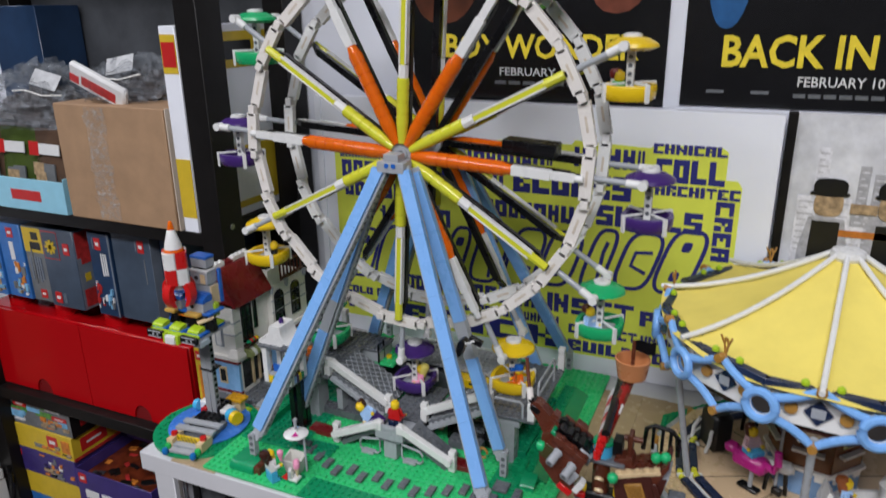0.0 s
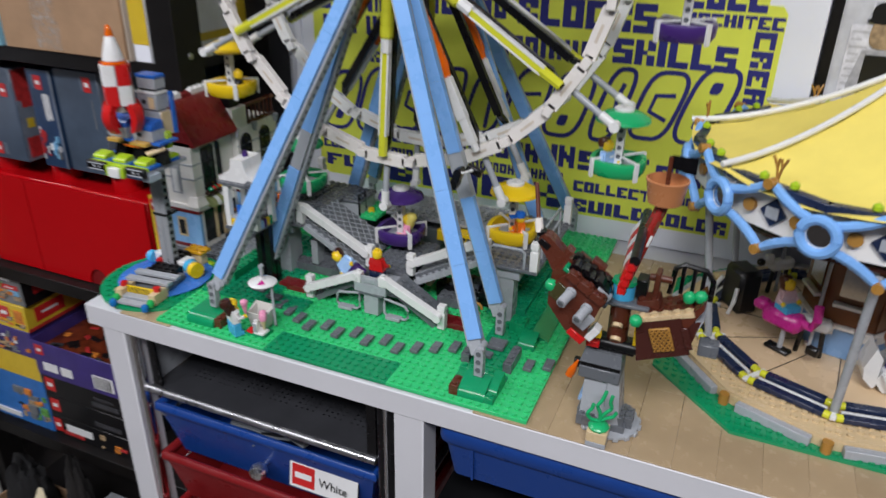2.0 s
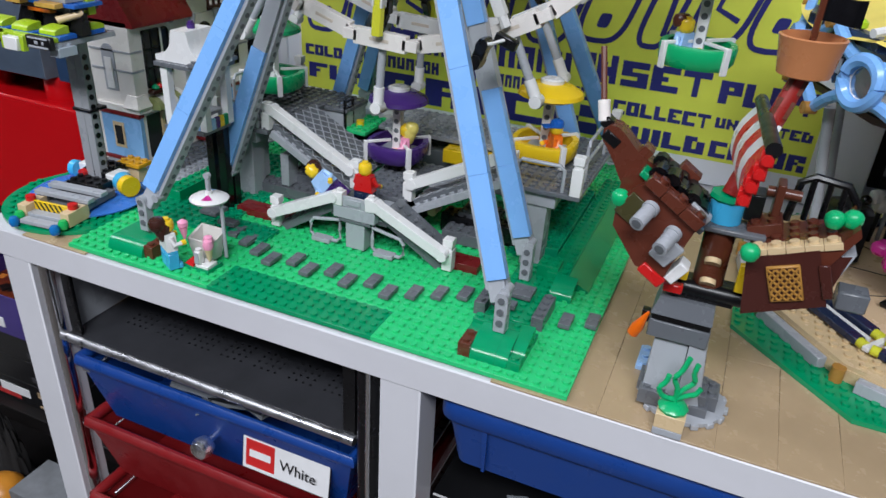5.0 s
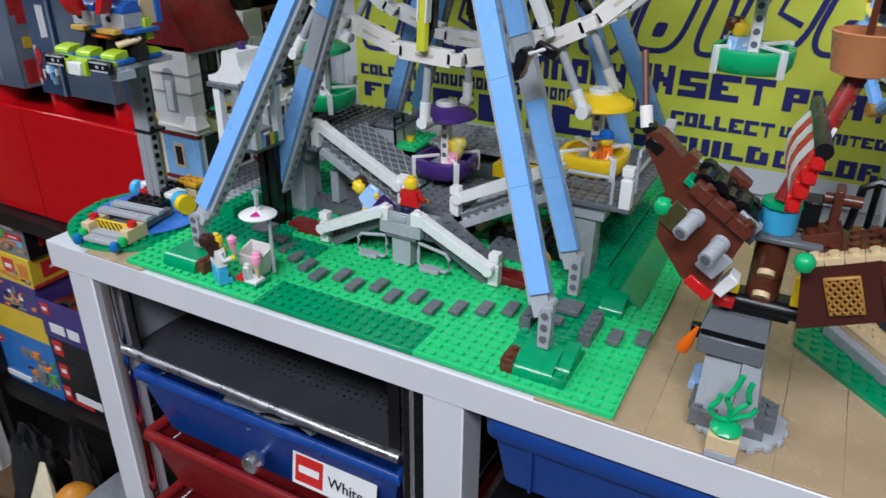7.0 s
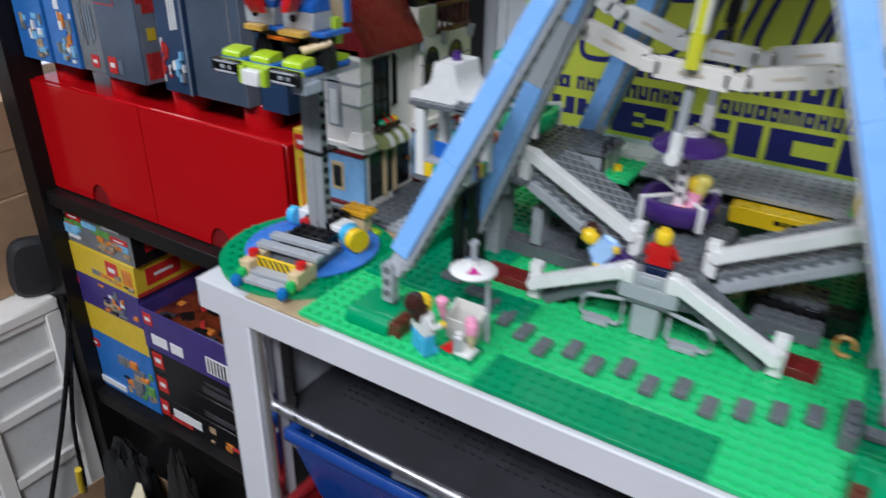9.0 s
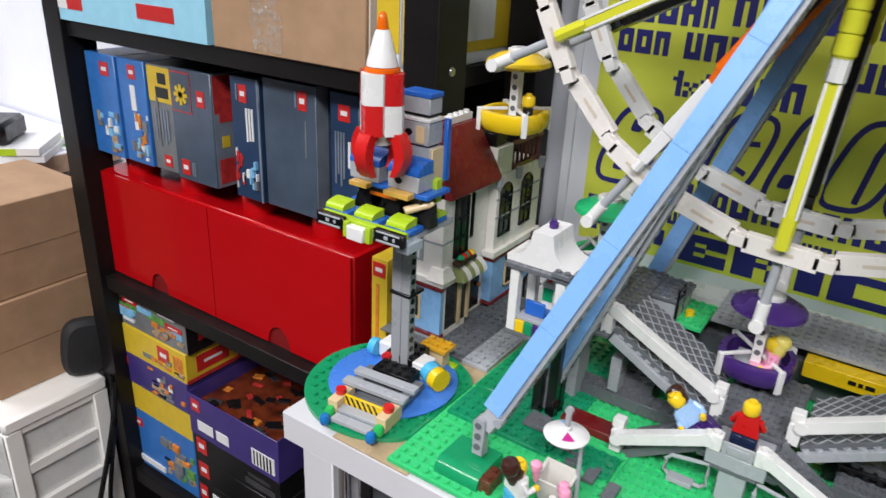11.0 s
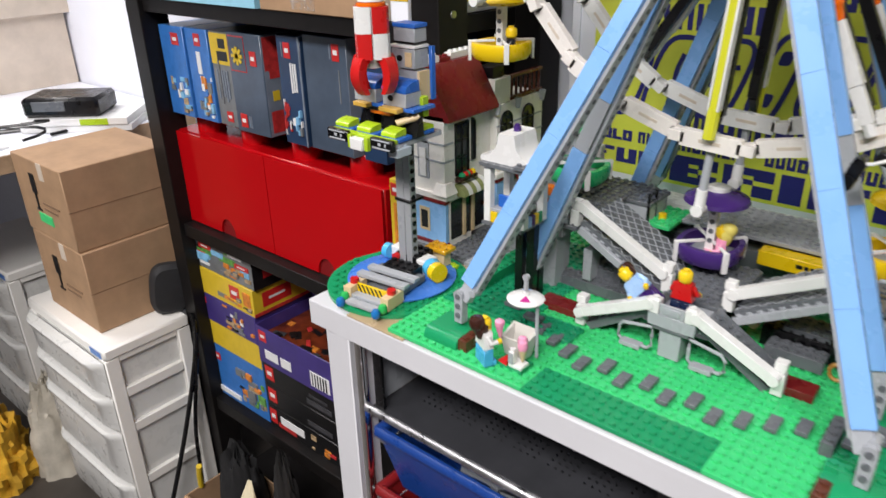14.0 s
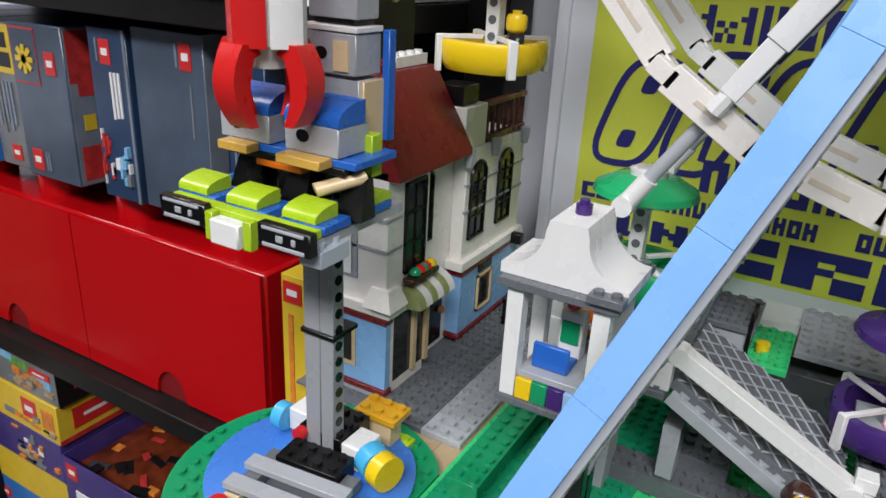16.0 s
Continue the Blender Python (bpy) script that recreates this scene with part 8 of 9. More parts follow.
part("rock_slope", Build().add([(PX + 0.0024, PY - 0.0155, 0.757), (PX + 0.0155, PY - 0.012, 0.757), (PX + 0.0155, PY + 0.013, 0.757), (PX + 0.0024, PY + 0.014, 0.757), (PX + 0.0024, PY - 0.0120, 0.800), (PX + 0.011, PY - 0.0100, 0.800), (PX + 0.011, PY + 0.010, 0.800), (PX + 0.0024, PY + 0.010, 0.800)], [(0, 3, 2, 1), (4, 5, 6, 7), (0, 1, 5, 4), (1, 2, 6, 5), (2, 3, 7, 6), (3, 0, 4, 7)]), LGREY, sh)
part("rock_head", Build().box(PX - 0.021, PY - 0.013, 0.7975, PX + 0.011, PY + 0.012, 0.808, 0.0006).add([(PX - 0.021, PY - 0.013, 0.812), (PX + 0.011, PY - 0.013, 0.812), (PX + 0.011, PY + 0.012, 0.812), (PX - 0.021, PY + 0.012, 0.812), (PX - 0.018, PY - 0.010, 0.822), (PX + 0.010, PY - 0.010, 0.822), (PX + 0.010, PY + 0.012, 0.822), (PX - 0.018, PY + 0.012, 0.822)], [(0, 3, 2, 1), (4, 5, 6, 7), (0, 1, 5, 4), (1, 2, 6, 5), (2, 3, 7, 6), (3, 0, 4, 7)]), DGREY, sh)
part("black_joint", Build().box(PX - 0.020, PY - 0.0125, 0.8082, PX + 0.0105, PY + 0.0115, 0.8118, 0.0003), BLACK, sh)
part("flame", Build().lathe([(0.0032, 0), (0.0034, 0.006), (0.0022, 0.011), (0.0008, 0.018)], 12, pose(PX - 0.0280, PY - 0.012, 0.796, 8, 20, 0)), TORANGE, sh, "clear orange torch flame")
part("torch_clip", Build().box(PX - 0.0255, PY - 0.012, 0.805, PX - 0.0212, PY - 0.007, 0.812, 0.0003), BLACK, sh)
part("pivot_block", Build().box(PX - 0.014, PY - 0.007, 0.8222, PX + 0.018, PY + 0.007, 0.8315, 0.0005).cyl((PX - 0.018, PY - 0.004, 0.828), (PX + 0.026, PY - 0.004, 0.828), 0.0045, n=14), BLACK, sh)
# mast
part("mast_foot", Build().cyl((PX + 0.003, PY, 0.8317), (PX + 0.003, PY, 0.8636), 0.0078, n=18), BROWN, sh)
for z in (0.834, 0.846):
    part("tan_band", Build().cyl((PX + 0.003, PY - 0.0084, z), (PX + 0.003, PY - 0.0064, z + 0.002), 0.0042, n=14), TAN, sh)
part("grey_collar", Build().box(PX - 0.016, PY - 0.010, 0.8638, PX + 0.024, PY + 0.008, 0.8670, 0.0008), DGREY, sh)
part("blue_ring", Build().cyl((PX + 0.003, PY + 0.002, 0.8672), (PX + 0.003, PY + 0.002, 0.8786), 0.0083, n=20), AZURE, sh)
part("green_leaves", Build().lathe([(0.0090, 0.8788), (0.0099, 0.8800), (0.0092, 0.8822), (0.006, 0.8832)], 9, pose(PX + 0.003, PY + 0.002, 0)), DGREEN2, sh)
m0, m1 = Vector((PX + 0.003, PY - 0.002, 0.8826)), Vector((0.4585, 0.046, 0.940))
part("mast", Build().cyl(tuple(m0), tuple(m1), 0.0046, n=12), plastic("mast_red_plastic", (0.26, 0.016, 0.012)), sh, "red mast with white and brown blocks")
ms = (m1 - m0).normalized()
for k in range(3):
    p = m0 + ms * (0.030 + 0.012 * k)
    part("mast_block", Build().cyl(tuple(p), tuple(p + ms * 0.0085), 0.0056, n=4), (WHITE, BROWN, BROWN)[k], sh)
# striped sail, hung edge-on between the yard and the mast foot
SF, SN = Vector((0.4457, 0.0750, 0.9185)), Vector((0.4519, -0.0194, 0.9239))
SL, SM = Vector((0.4362, 0.0633, 0.8941)), Vector((0.4452, -0.0180, 0.8975))
NS = 6
for k in range(NS):
    u0, u1 = k / NS, (k + 1) / NS
    a, c = SF.lerp(SN, u0), SF.lerp(SN, u1)
    d, e = SL.lerp(SM, u0), SL.lerp(SM, u1)
    V, F = [], []
    for i in range(6):
        t_ = i / 5
        sag = Vector((-0.004 * math.sin(math.pi * t_), 0, 0))
        V += [tuple(a.lerp(d, t_) + sag), tuple(c.lerp(e, t_) + sag), tuple(c.lerp(e, t_) + sag + Vector((0.0022, 0, 0))), tuple(a.lerp(d, t_) + sag + Vector((0.0022, 0, 0)))]
    for i in range(5):
        for q in range(4):
            F.append((4 * i + q, 4 * i + (q + 1) % 4, 4 * i + 4 + (q + 1) % 4, 4 * i + 4 + q))
    F += [(3, 2, 1, 0), (20, 21, 22, 23)]
    part("sail_stripe", Build().add(V, F), WHITE if k % 2 == 0 else RED, sh, "white striped sail piece" if k == 0 else "")
yd = (SN - SF).normalized()
part("yard", Build().cyl(tuple(SF - yd * 0.004), tuple(SN + yd * 0.004), 0.0034, n=12), BLACK, sh, "black yard across the mast")
for k in range(4):
    p = SM.lerp(SN, 0.12 + 0.24 * k)
    part("red_brick", Build().box(p.x - 0.0028, p.y - 0.0036, p.z - 0.0036, p.x + 0.0028, p.y + 0.0036, p.z + 0.0036, 0.0004).cyl((p.x, p.y - 0.006, p.z), (p.x, p.y - 0.0042, p.z), 0.0024, n=10), RED, sh)
nest = Build().lathe([(0.0085, 0.9400), (0.0120, 0.9412), (0.0145, 0.9560), (0.0152, 0.9585), (0.0140, 0.9590), (0.0118, 0.9440), (0.004, 0.9432)], 24, pose(0.4590, 0.046, 0))
part("crows_nest", nest, NOUGAT, sh, "orange-brown barrel crow's nest")
part("flag_pole", Build().cyl((0.4590, 0.046, 0.945), (0.4590, 0.046, 0.975), 0.0016, n=8), BROWN, sh)
fl = Build()
V = [(0.4594 + 0.0035 * i, 0.046 + 0.0012 * math.sin(1.4 * i), 0.966 + 0.010 * j - 0.0004 * i * (1 - j)) for i in range(6) for j in (0, 1)]
fl.add(V, [(2 * i, 2 * i + 2, 2 * i + 3, 2 * i + 1) for i in range(5)], True)
part("flag", fl, BLACK, sh, "small black flag")


def hull_piece(name, p, sx, sy, sz, roll, mat, studs=0, label=""):
    """A hull block centred on p, tipped by roll degrees in the x-z plane."""
    b = Build().box(-sx / 2, -sy / 2, -sz / 2, sx / 2, sy / 2, sz / 2, 0.0005)
    if studs:
        nx, ny = int(sx / STUD + 0.01), int(sy / STUD + 0.01)
        b.studs(-nx * STUD / 2, -ny * STUD / 2, nx, ny, sz / 2)
    ob = part(name, b, mat, sh, label)
    ob.matrix_basis = pose(*p, 0, roll, 0)
    return ob


# bow half, tipped up
HULLBROWN = plastic("hull_brown_plastic", (0.105, 0.026, 0.014), 0.24)
STERNBROWN = plastic("stern_brown_plastic", (0.060, 0.016, 0.012), 0.24)
TILT = 34.0
BOW = Matrix.Translation((0.4285, 0.0, 0.8665)) @ pose(0, 0, 0, 0, TILT, 0) @ Matrix.Diagonal((-1, 1, 1, 1))


def bow_part(name, b, mat, label=""):
    """A piece of the bow: x runs towards the prow, z up from the deck."""
    b.f = [q[::-1] for q in b.f]
    ob = part(name, b, mat, sh, label)
    ob.data.transform(BOW)
    return ob


side_poly = [(-0.008, -0.027), (0.006, -0.033), (0.029, -0.025), (0.037, -0.013), (0.034, 0.002), (0.000, 0.003)]
for y0, y1 in ((0.0075, 0.0115), (0.036, 0.040)):
    bow_part("hull_side", Build().side(side_poly, y0, y1), HULLBROWN, "red-brown plastic hull side")
bow_part("hull_core", Build().side([(-0.006, -0.024), (0.006, -0.029), (0.027, -0.022), (0.034, -0.012), (0.031, -0.002), (0.000, -0.001)], 0.0117, 0.0358), STERNBROWN)
for k, (u0, u1) in enumerate(((0.000, 0.0118), (0.012, 0.0238), (0.024, 0.034))):
    bow_part("gunwale", Build().brick(u0, 0.004, 0.0032, 1, 1, 0.0062).box(u0 + 0.0002, 0.004, 0.0032, u1, 0.0118, 0.0092, 0.0003), HULLBROWN)
    bow_part("gunwale", Build().box(u0 + 0.0002, 0.035, 0.0032, u1, 0.043, 0.0092 + 0.005 * (k % 2), 0.0003), HULLBROWN)
bow_part("keel_strip", Build().box(-0.010, 0.006, -0.0335, 0.004, 0.018, -0.0275, 0.0006), RED, "red keel piece")
bow_part("keel_strip", Build().box(-0.014, 0.008, -0.0275, -0.008, 0.018, -0.0150, 0.0006), WHITE)
bow_part("grey_slope", Build().box(-0.004, 0.0045, -0.022, 0.007, 0.0073, -0.008, 0.0006), LGREY)
bow_part("olive_patch", Build().box(0.020, 0.0058, -0.018, 0.0345, 0.0074, -0.004, 0.0004), plastic("dark_olive_plastic", (0.055, 0.05, 0.018)))
# prow
pr = Build()
prow = [(0.030, -0.0175), (0.0384, -0.0145), (0.0440, -0.0120), (0.0489, -0.0092), (0.0560, -0.0062), (0.0620, -0.0041), (0.0655, 0.0004), (0.0645, 0.0046), (0.0606, 0.0066), (0.0550, 0.0062), (0.0494, 0.0050), (0.0440, 0.0040), (0.0395, 0.0040), (0.0300, 0.0050)]
pr.side(prow, 0.0290, 0.0410)
bow_part("prow", pr, HULLBROWN, "red-brown curved prow")
bow_part("prow_cheek", Build().side([(0.030, -0.018), (0.0370, -0.0150), (0.0420, -0.0070), (0.0390, -0.0005), (0.030, 0.002)], 0.0160, 0.0288), HULLBROWN)
bow_part("prow_cheek", Build().side([(0.0385, 0.0030), (0.0445, 0.0030), (0.0445, 0.0085), (0.0385, 0.0085)], 0.0300, 0.0400), HULLBROWN)
bow_part("prow_tip", Build().box(0.0640, 0.0310, 0.0000, 0.0690, 0.0390, 0.0060, 0.0008).box(0.0545, 0.0282, -0.0032, 0.0640, 0.0296, 0.0022, 0.0004), BLACK)
bow_part("green_patch", Build().box(0.0290, 0.0140, 0.0010, 0.0380, 0.0240, 0.0046, 0.0005), DGREEN2)
# black rigging gear on the deck
for k in range(5):
    u = 0.004 + 0.0068 * k
    bow_part("deck_gear", Build().cyl((u, 0.014, 0.0075 + 0.002 * (k % 2)), (u, 0.026, 0.0075 + 0.002 * (k % 2)), 0.0046, n=9), BLACK)
    bow_part("deck_gear", Build().cyl((u + 0.002, 0.0275, 0.0085), (u + 0.002, 0.034, 0.0085), 0.0040, n=9), BLACK)
bow_part("deck_plate", Build().brick(-0.004, 0.012, 0.0004, 4, 3, 0.0030), DGREY)
bow_part("deck_plate", Build().box(-0.002, 0.012, 0.0036, 0.010, 0.018, 0.0105, 0.0005), LGREY)
for k, (u, v) in enumerate(((0.0226, -0.0040), (0.0061, -0.0055))):
    c0, c1 = Vector((u, 0.0074, v)), Vector((u + 0.0012, -0.0060, v - 0.0060))
    b = Build().cyl(tuple(c0), tuple(c1), 0.0038, n=18).cyl(tuple(c0), tuple(c0.lerp(c1, 0.18)), 0.0044, n=18)
    cn_ = bow_part("cannon", b, LGREY, "light grey cannon barrel")
    q = (c1 - c0).normalized()
    bo_ = Build().cyl(tuple(c1 - q * 0.0002), tuple(c1 + q * 0.0004), 0.0025, n=14)
    bo_.f = [z_[::-1] for z_ in bo_.f]
    ob = part("bore", bo_, DGREY, cn_)
    ob.data.transform(BOW)
part("bow_sleeve", Build().cyl((0.3735, 0.0335, 0.9065), (0.3710, 0.0365, 0.9165), 0.0032, n=14), PINKWHITE, sh)
part("bow_stick", Build().cyl((0.3710, 0.0365, 0.9165), (0.3650, 0.046, 0.941), 0.0017, n=8), BROWN, sh)
for p in ((0.3915, 0.0090, 0.8770), (0.4560, 0.0035, 0.8655), (0.488, 0.020, 0.8835), (0.4955, 0.021, 0.8850)):
    part("green_stud", Build().lathe([(0.0008, -0.0042), (0.0034, -0.0034), (0.0046, -0.0008), (0.0044, 0.0020), (0.0026, 0.0040), (0.0006, 0.0044)], 14, pose(*p)), CABGREEN, sh)
# stern half, tipped the other way
b = Build().side([(0.4597, 0.8285), (0.4954, 0.8435), (0.4850, 0.8710), (0.4555, 0.8590)], 0.0100, 0.0125)
part("stern_panel", b, STERNBROWN, sh, "dark brown stern panel")
part("stern_hull", Build().side([(0.4600, 0.8310), (0.4940, 0.8450), (0.4990, 0.8700), (0.4565, 0.8580)], 0.0127, 0.044), STERNBROWN, sh)
STN = pose(0.4560, 0.0, 0.8592, 0, -20, 0)
dk = Build()
for i in range(5):
    dk.brick(0.001 + 0.008 * i, 0.0105, 0.0004, 1, 1, 0.0034)
ob = part("deck_edge", dk, TAN, sh, "tan studded deck edge")
ob.data.transform(STN)
ob = part("deck", Build().brick(0.001, 0.0187, 0.0004, 5, 3, 0.0030), HULLBROWN, sh)
ob.data.transform(STN)
ob = part("stern_fin", Build().side([(0.030, -0.012), (0.0485, 0.0050), (0.0485, 0.0095), (0.041, 0.0040), (0.026, 0.0002)], 0.0118, 0.042), HULLBROWN, sh)
ob.data.transform(STN)
ob = part("stern_under", Build().side([(0.034, -0.020), (0.046, -0.004), (0.040, -0.004), (0.030, -0.012)], 0.013, 0.040), LGREY, sh)
ob.data.transform(STN)
ob = part("stern_slope", Build().box(0.0300, 0.0085, -0.024, 0.0350, 0.0100, -0.006, 0.0006), STERNBROWN, sh)
ob.data.transform(STN)
ob = part("hull_brick", Build().brick(0.000, 0.024, 0.0040, 2, 2, 0.0064), HULLBROWN, sh)
ob.data.transform(STN)
win = hull_piece("stern_window", (0.4750, 0.0094, 0.8508), 0.0150, 0.0020, 0.0190, -20, GOLD, 0, "pearl gold lattice window")
part("window_dark", Build().box(-0.0066, -0.0013, -0.0085, 0.0066, -0.0009, 0.0085), DBROWN, win)
bars = Build()
for s_ in (-1, 1):
    for k in range(-3, 4):
        x0, z0, x1, z1 = -0.0066, -0.0085, 0.0066, 0.0085
        c = 0.0042 * k
        pts = [(x, s_ * x * 1.25 + c) for x in (x0 + i * (x1 - x0) / 30 for i in range(31)) if z0 < s_ * x * 1.25 + c < z1]
        if len(pts) > 1:
            bars.cyl((pts[0][0], -0.0016, pts[0][1]), (pts[-1][0], -0.0016, pts[-1][1]), 0.0006, n=5)
part("lattice", bars, GOLD, win)
part("anchor_wheel", Build().box(0.462, 0.034, 0.872, 0.466, 0.046, 0.890, 0.0005).cyl((0.458, 0.040, 0.884), (0.474, 0.040, 0.884), 0.0028, n=10), BROWN, sh)
part("black_block", Build().box(0.450, 0.030, 0.870, 0.458, 0.044, 0.884, 0.0005), BLACK, sh)
gate = Build()
gate.tube([(0.472, 0.062, 0.862), (0.474, 0.062, 0.884), (0.480, 0.062, 0.888), (0.496, 0.062, 0.886), (0.502, 0.062, 0.878), (0.502, 0.062, 0.862)], 0.0022, 8)
for x in (0.480, 0.488, 0.495):
    gate.cyl((x, 0.062, 0.864), (x, 0.062, 0.886), 0.0016, n=8)
part("black_gate", gate, BLACK, sh)
part("stern_lamp", Build().box(0.500, 0.020, 0.838, 0.514, 0.032, 0.848, 0.0008), DGREY, sh)
part("yellow_hook", Build().box(PX + 0.016, PY - 0.010, 0.834, PX + 0.021, PY - 0.006, 0.850, 0.0005), YELLOW, sh)
part("yellow_hook", Build().box(PX - 0.011, PY - 0.014, 0.836, PX - 0.007, PY - 0.010, 0.842, 0.0005), YELLOW, sh)
part("red_lever", Build().box(PX - 0.018, PY - 0.012, 0.826, PX - 0.008, PY - 0.006, 0.831, 0.0006), RED, sh)
solid("blue_grey_plate", Build().brick(0.414, 0.050, TOP + 0.0002, 3, 3, PLATE), SKYBLUE, "pale blue studded plate behind the pillar", "plate")
# seaweed on a tan block
sw = thing("toy_seaweed", pose(0.4405, 0.004, TOP), "bright green plastic seaweed on a small tan block", "plant")
part("grey_brick", Build().box(-0.0078, -0.0078, 0.0002, 0.0078, 0.0078, 0.0046, 0.0003), LGREY, sw)
part("tan_brick", Build().box(-0.0078, -0.0078, 0.0048, 0.0078, 0.0078, 0.0140, 0.0003), TAN, sw)
part("root", Build().lathe([(0.0078, 0.0142), (0.0084, 0.0160), (0.0062, 0.0185), (0.003, 0.0195)], 10), CABGREEN, sw)
for bend in (((0, 0.0), (0, 0.010), (-0.0028, 0.017), (0.0002, 0.023), (0.0025, 0.031)), ((0, 0.003), (-0.007, 0.005), (-0.0098, 0.010), (-0.007, 0.0145), (-0.006, 0.019)), ((0, 0.006), (0.004, 0.011), (0.008, 0.0155), (0.0066, 0.021), (0.0076, 0.027)), ((0.001, 0.004), (0.006, 0.0062), (0.010, 0.0075), (0.0122, 0.0115))):
    sm = []
    for i in range(len(bend) - 1):
        p_, a_, b_, n_ = (Vector((bend[max(0, min(len(bend) - 1, i + o))][0], 0, bend[max(0, min(len(bend) - 1, i + o))][1])) for o in (-1, 0, 1, 2))
        for k in range(5):
            u = k / 5
            sm.append(tuple(0.5 * (2 * a_ + (b_ - p_) * u + (2 * p_ - 5 * a_ + 4 * b_ - n_) * u * u + (3 * a_ - p_ - 3 * b_ + n_) * u ** 3)))
    sm.append((bend[-1][0], 0, bend[-1][1]))
    part("frond", Build().tube(sm, 0.0015, 8), CABGREEN, sw).matrix_basis = pose(0, 0, 0.0175, 0, 0, 20)

# ---- carousel ----
CCX, CCY = 0.625, 0.221
ca = thing("carousel", pose(CCX, CCY, TOP), "large toy carousel with a yellow cloth canopy", "carousel")
H, C = 0.160, 0.071
octo = [(-H + C, -H - 0.004), (H - C, -H - 0.004), (H, -H + C), (H, H - C), (H - C, H), (-H + C, H), (-H, H - C), (-H, -H + C - 0.004)]


def inside(x, y, poly, margin):
    k = len(poly)
    for i in range(k):
        (ax, ay), (bx_, by) = poly[i], poly[(i + 1) % k]
        ex, ey = bx_ - ax, by - ay
        ln = math.hypot(ex, ey)
        if (ex * (y - ay) - ey * (x - ax)) / ln < margin:
            return False
    return True


def ring_poly(r, n=12, a0=15):
    return [(r * math.cos(math.radians(a0 + 360 * i / n)), r * math.sin(math.radians(a0 + 360 * i / n))) for i in range(n)]


A0 = 248.0
DECK = ring_poly(0.158, 12, A0 + 15)
b = Build()
b.prism(octo, 0.0002, 0.0034)
b.studs(-H, -H - 0.004, 40, 41, 0.0034, None, lambda x, y: inside(x, y, octo, 0.003) and not inside(x, y, DECK, -0.004))
part("green_base", b, DGREEN2, ca, "dark green studded base plate")
b = Build().prism(DECK, 0.0036, 0.0120)
part("deck_wall", b, TAN, ca)
b = Build()
b.prism(ring_poly(0.1575, 12, A0 + 15), 0.0121, 0.0150)
b.studs(-0.160, -0.160, 40, 40, 0.0150, None, lambda x, y: inside(x, y, ring_poly(0.155, 12, A0 + 15), 0.003) and math.hypot(x, y) > 0.1265)
part("deck", b, TAN, ca, "tan studded deck")
part("inner_deck", Build().prism(ring_poly(0.1230, 24, A0), 0.0152, 0.0176), plastic("tan_smooth_plastic", (0.68, 0.50, 0.31)), ca, "smooth tan turntable")
for k in range(12):
    a = math.radians(A0 + 30 * k)
    # grey kerb pieces and gold knobs
    m = pose(0, 0, 0, 0, 0, A0 + 30 * k)
    part("kerb", Build().box(0.1535, -0.030, 0.0036, 0.1605, 0.030, 0.0118, 0.0005), LGREY, ca).matrix_basis = m
    a2 = math.radians(A0 + 15 + 30 * k)
    p = (0.161 * math.cos(a2), 0.161 * math.sin(a2))
    part("gold_knob", Build().cyl((p[0], p[1], 0.0036), (p[0], p[1], 0.0135), 0.0042, n=12), GOLD, ca)
    part("seam", Build().box(0.040, -0.0004, 0.0177, 0.1225, 0.0004, 0.0180), BLACK, ca).matrix_basis = pose(0, 0, 0, 0, 0, A0 + 15 + 30 * k)
    # navy bolsters with yellow ends, two rings
    for r_, z in ((0.1310, 0.0195), (0.1165, 0.0215)):
        w_ = 2 * r_ * math.tan(math.radians(15)) - 0.014
        bo_ = part("bolster", Build().box(r_ - 0.0039, -w_ / 2, z - 0.0022, r_ + 0.0039, w_ / 2, z + 0.0026, 0.0005), NAVY, ca)
        bo_.matrix_basis = m
        for s_ in (-1, 1):
            part("bolster_end", Build().cyl((r_, s_ * w_ / 2, z), (r_, s_ * (w_ / 2 + 0.005), z), 0.0034, n=10), TYELLOW, bo_)
    part("white_strip", Build().box(0.1225, -0.0280, 0.0177, 0.1252, 0.0280, 0.0212, 0.0003), WHITE, ca).matrix_basis = m
    part("white_spoke", Build().box(0.112, -0.0022, 0.0180, 0.139, 0.0022, 0.0212, 0.0004), WHITE, ca).matrix_basis = pose(0, 0, 0, 0, 0, A0 + 15 + 30 * k)

# outer poles
for k in range(12):
    if k % 2:
        continue
    a = math.radians(A0 + 15 + 30 * k)
    c, s_ = math.cos(a), math.sin(a)
    part("pole", Build().cyl((0.128 * c, 0.128 * s_, 0.020), (0.150 * c, 0.150 * s_, 0.150), 0.0034, n=12), LGREY, ca)

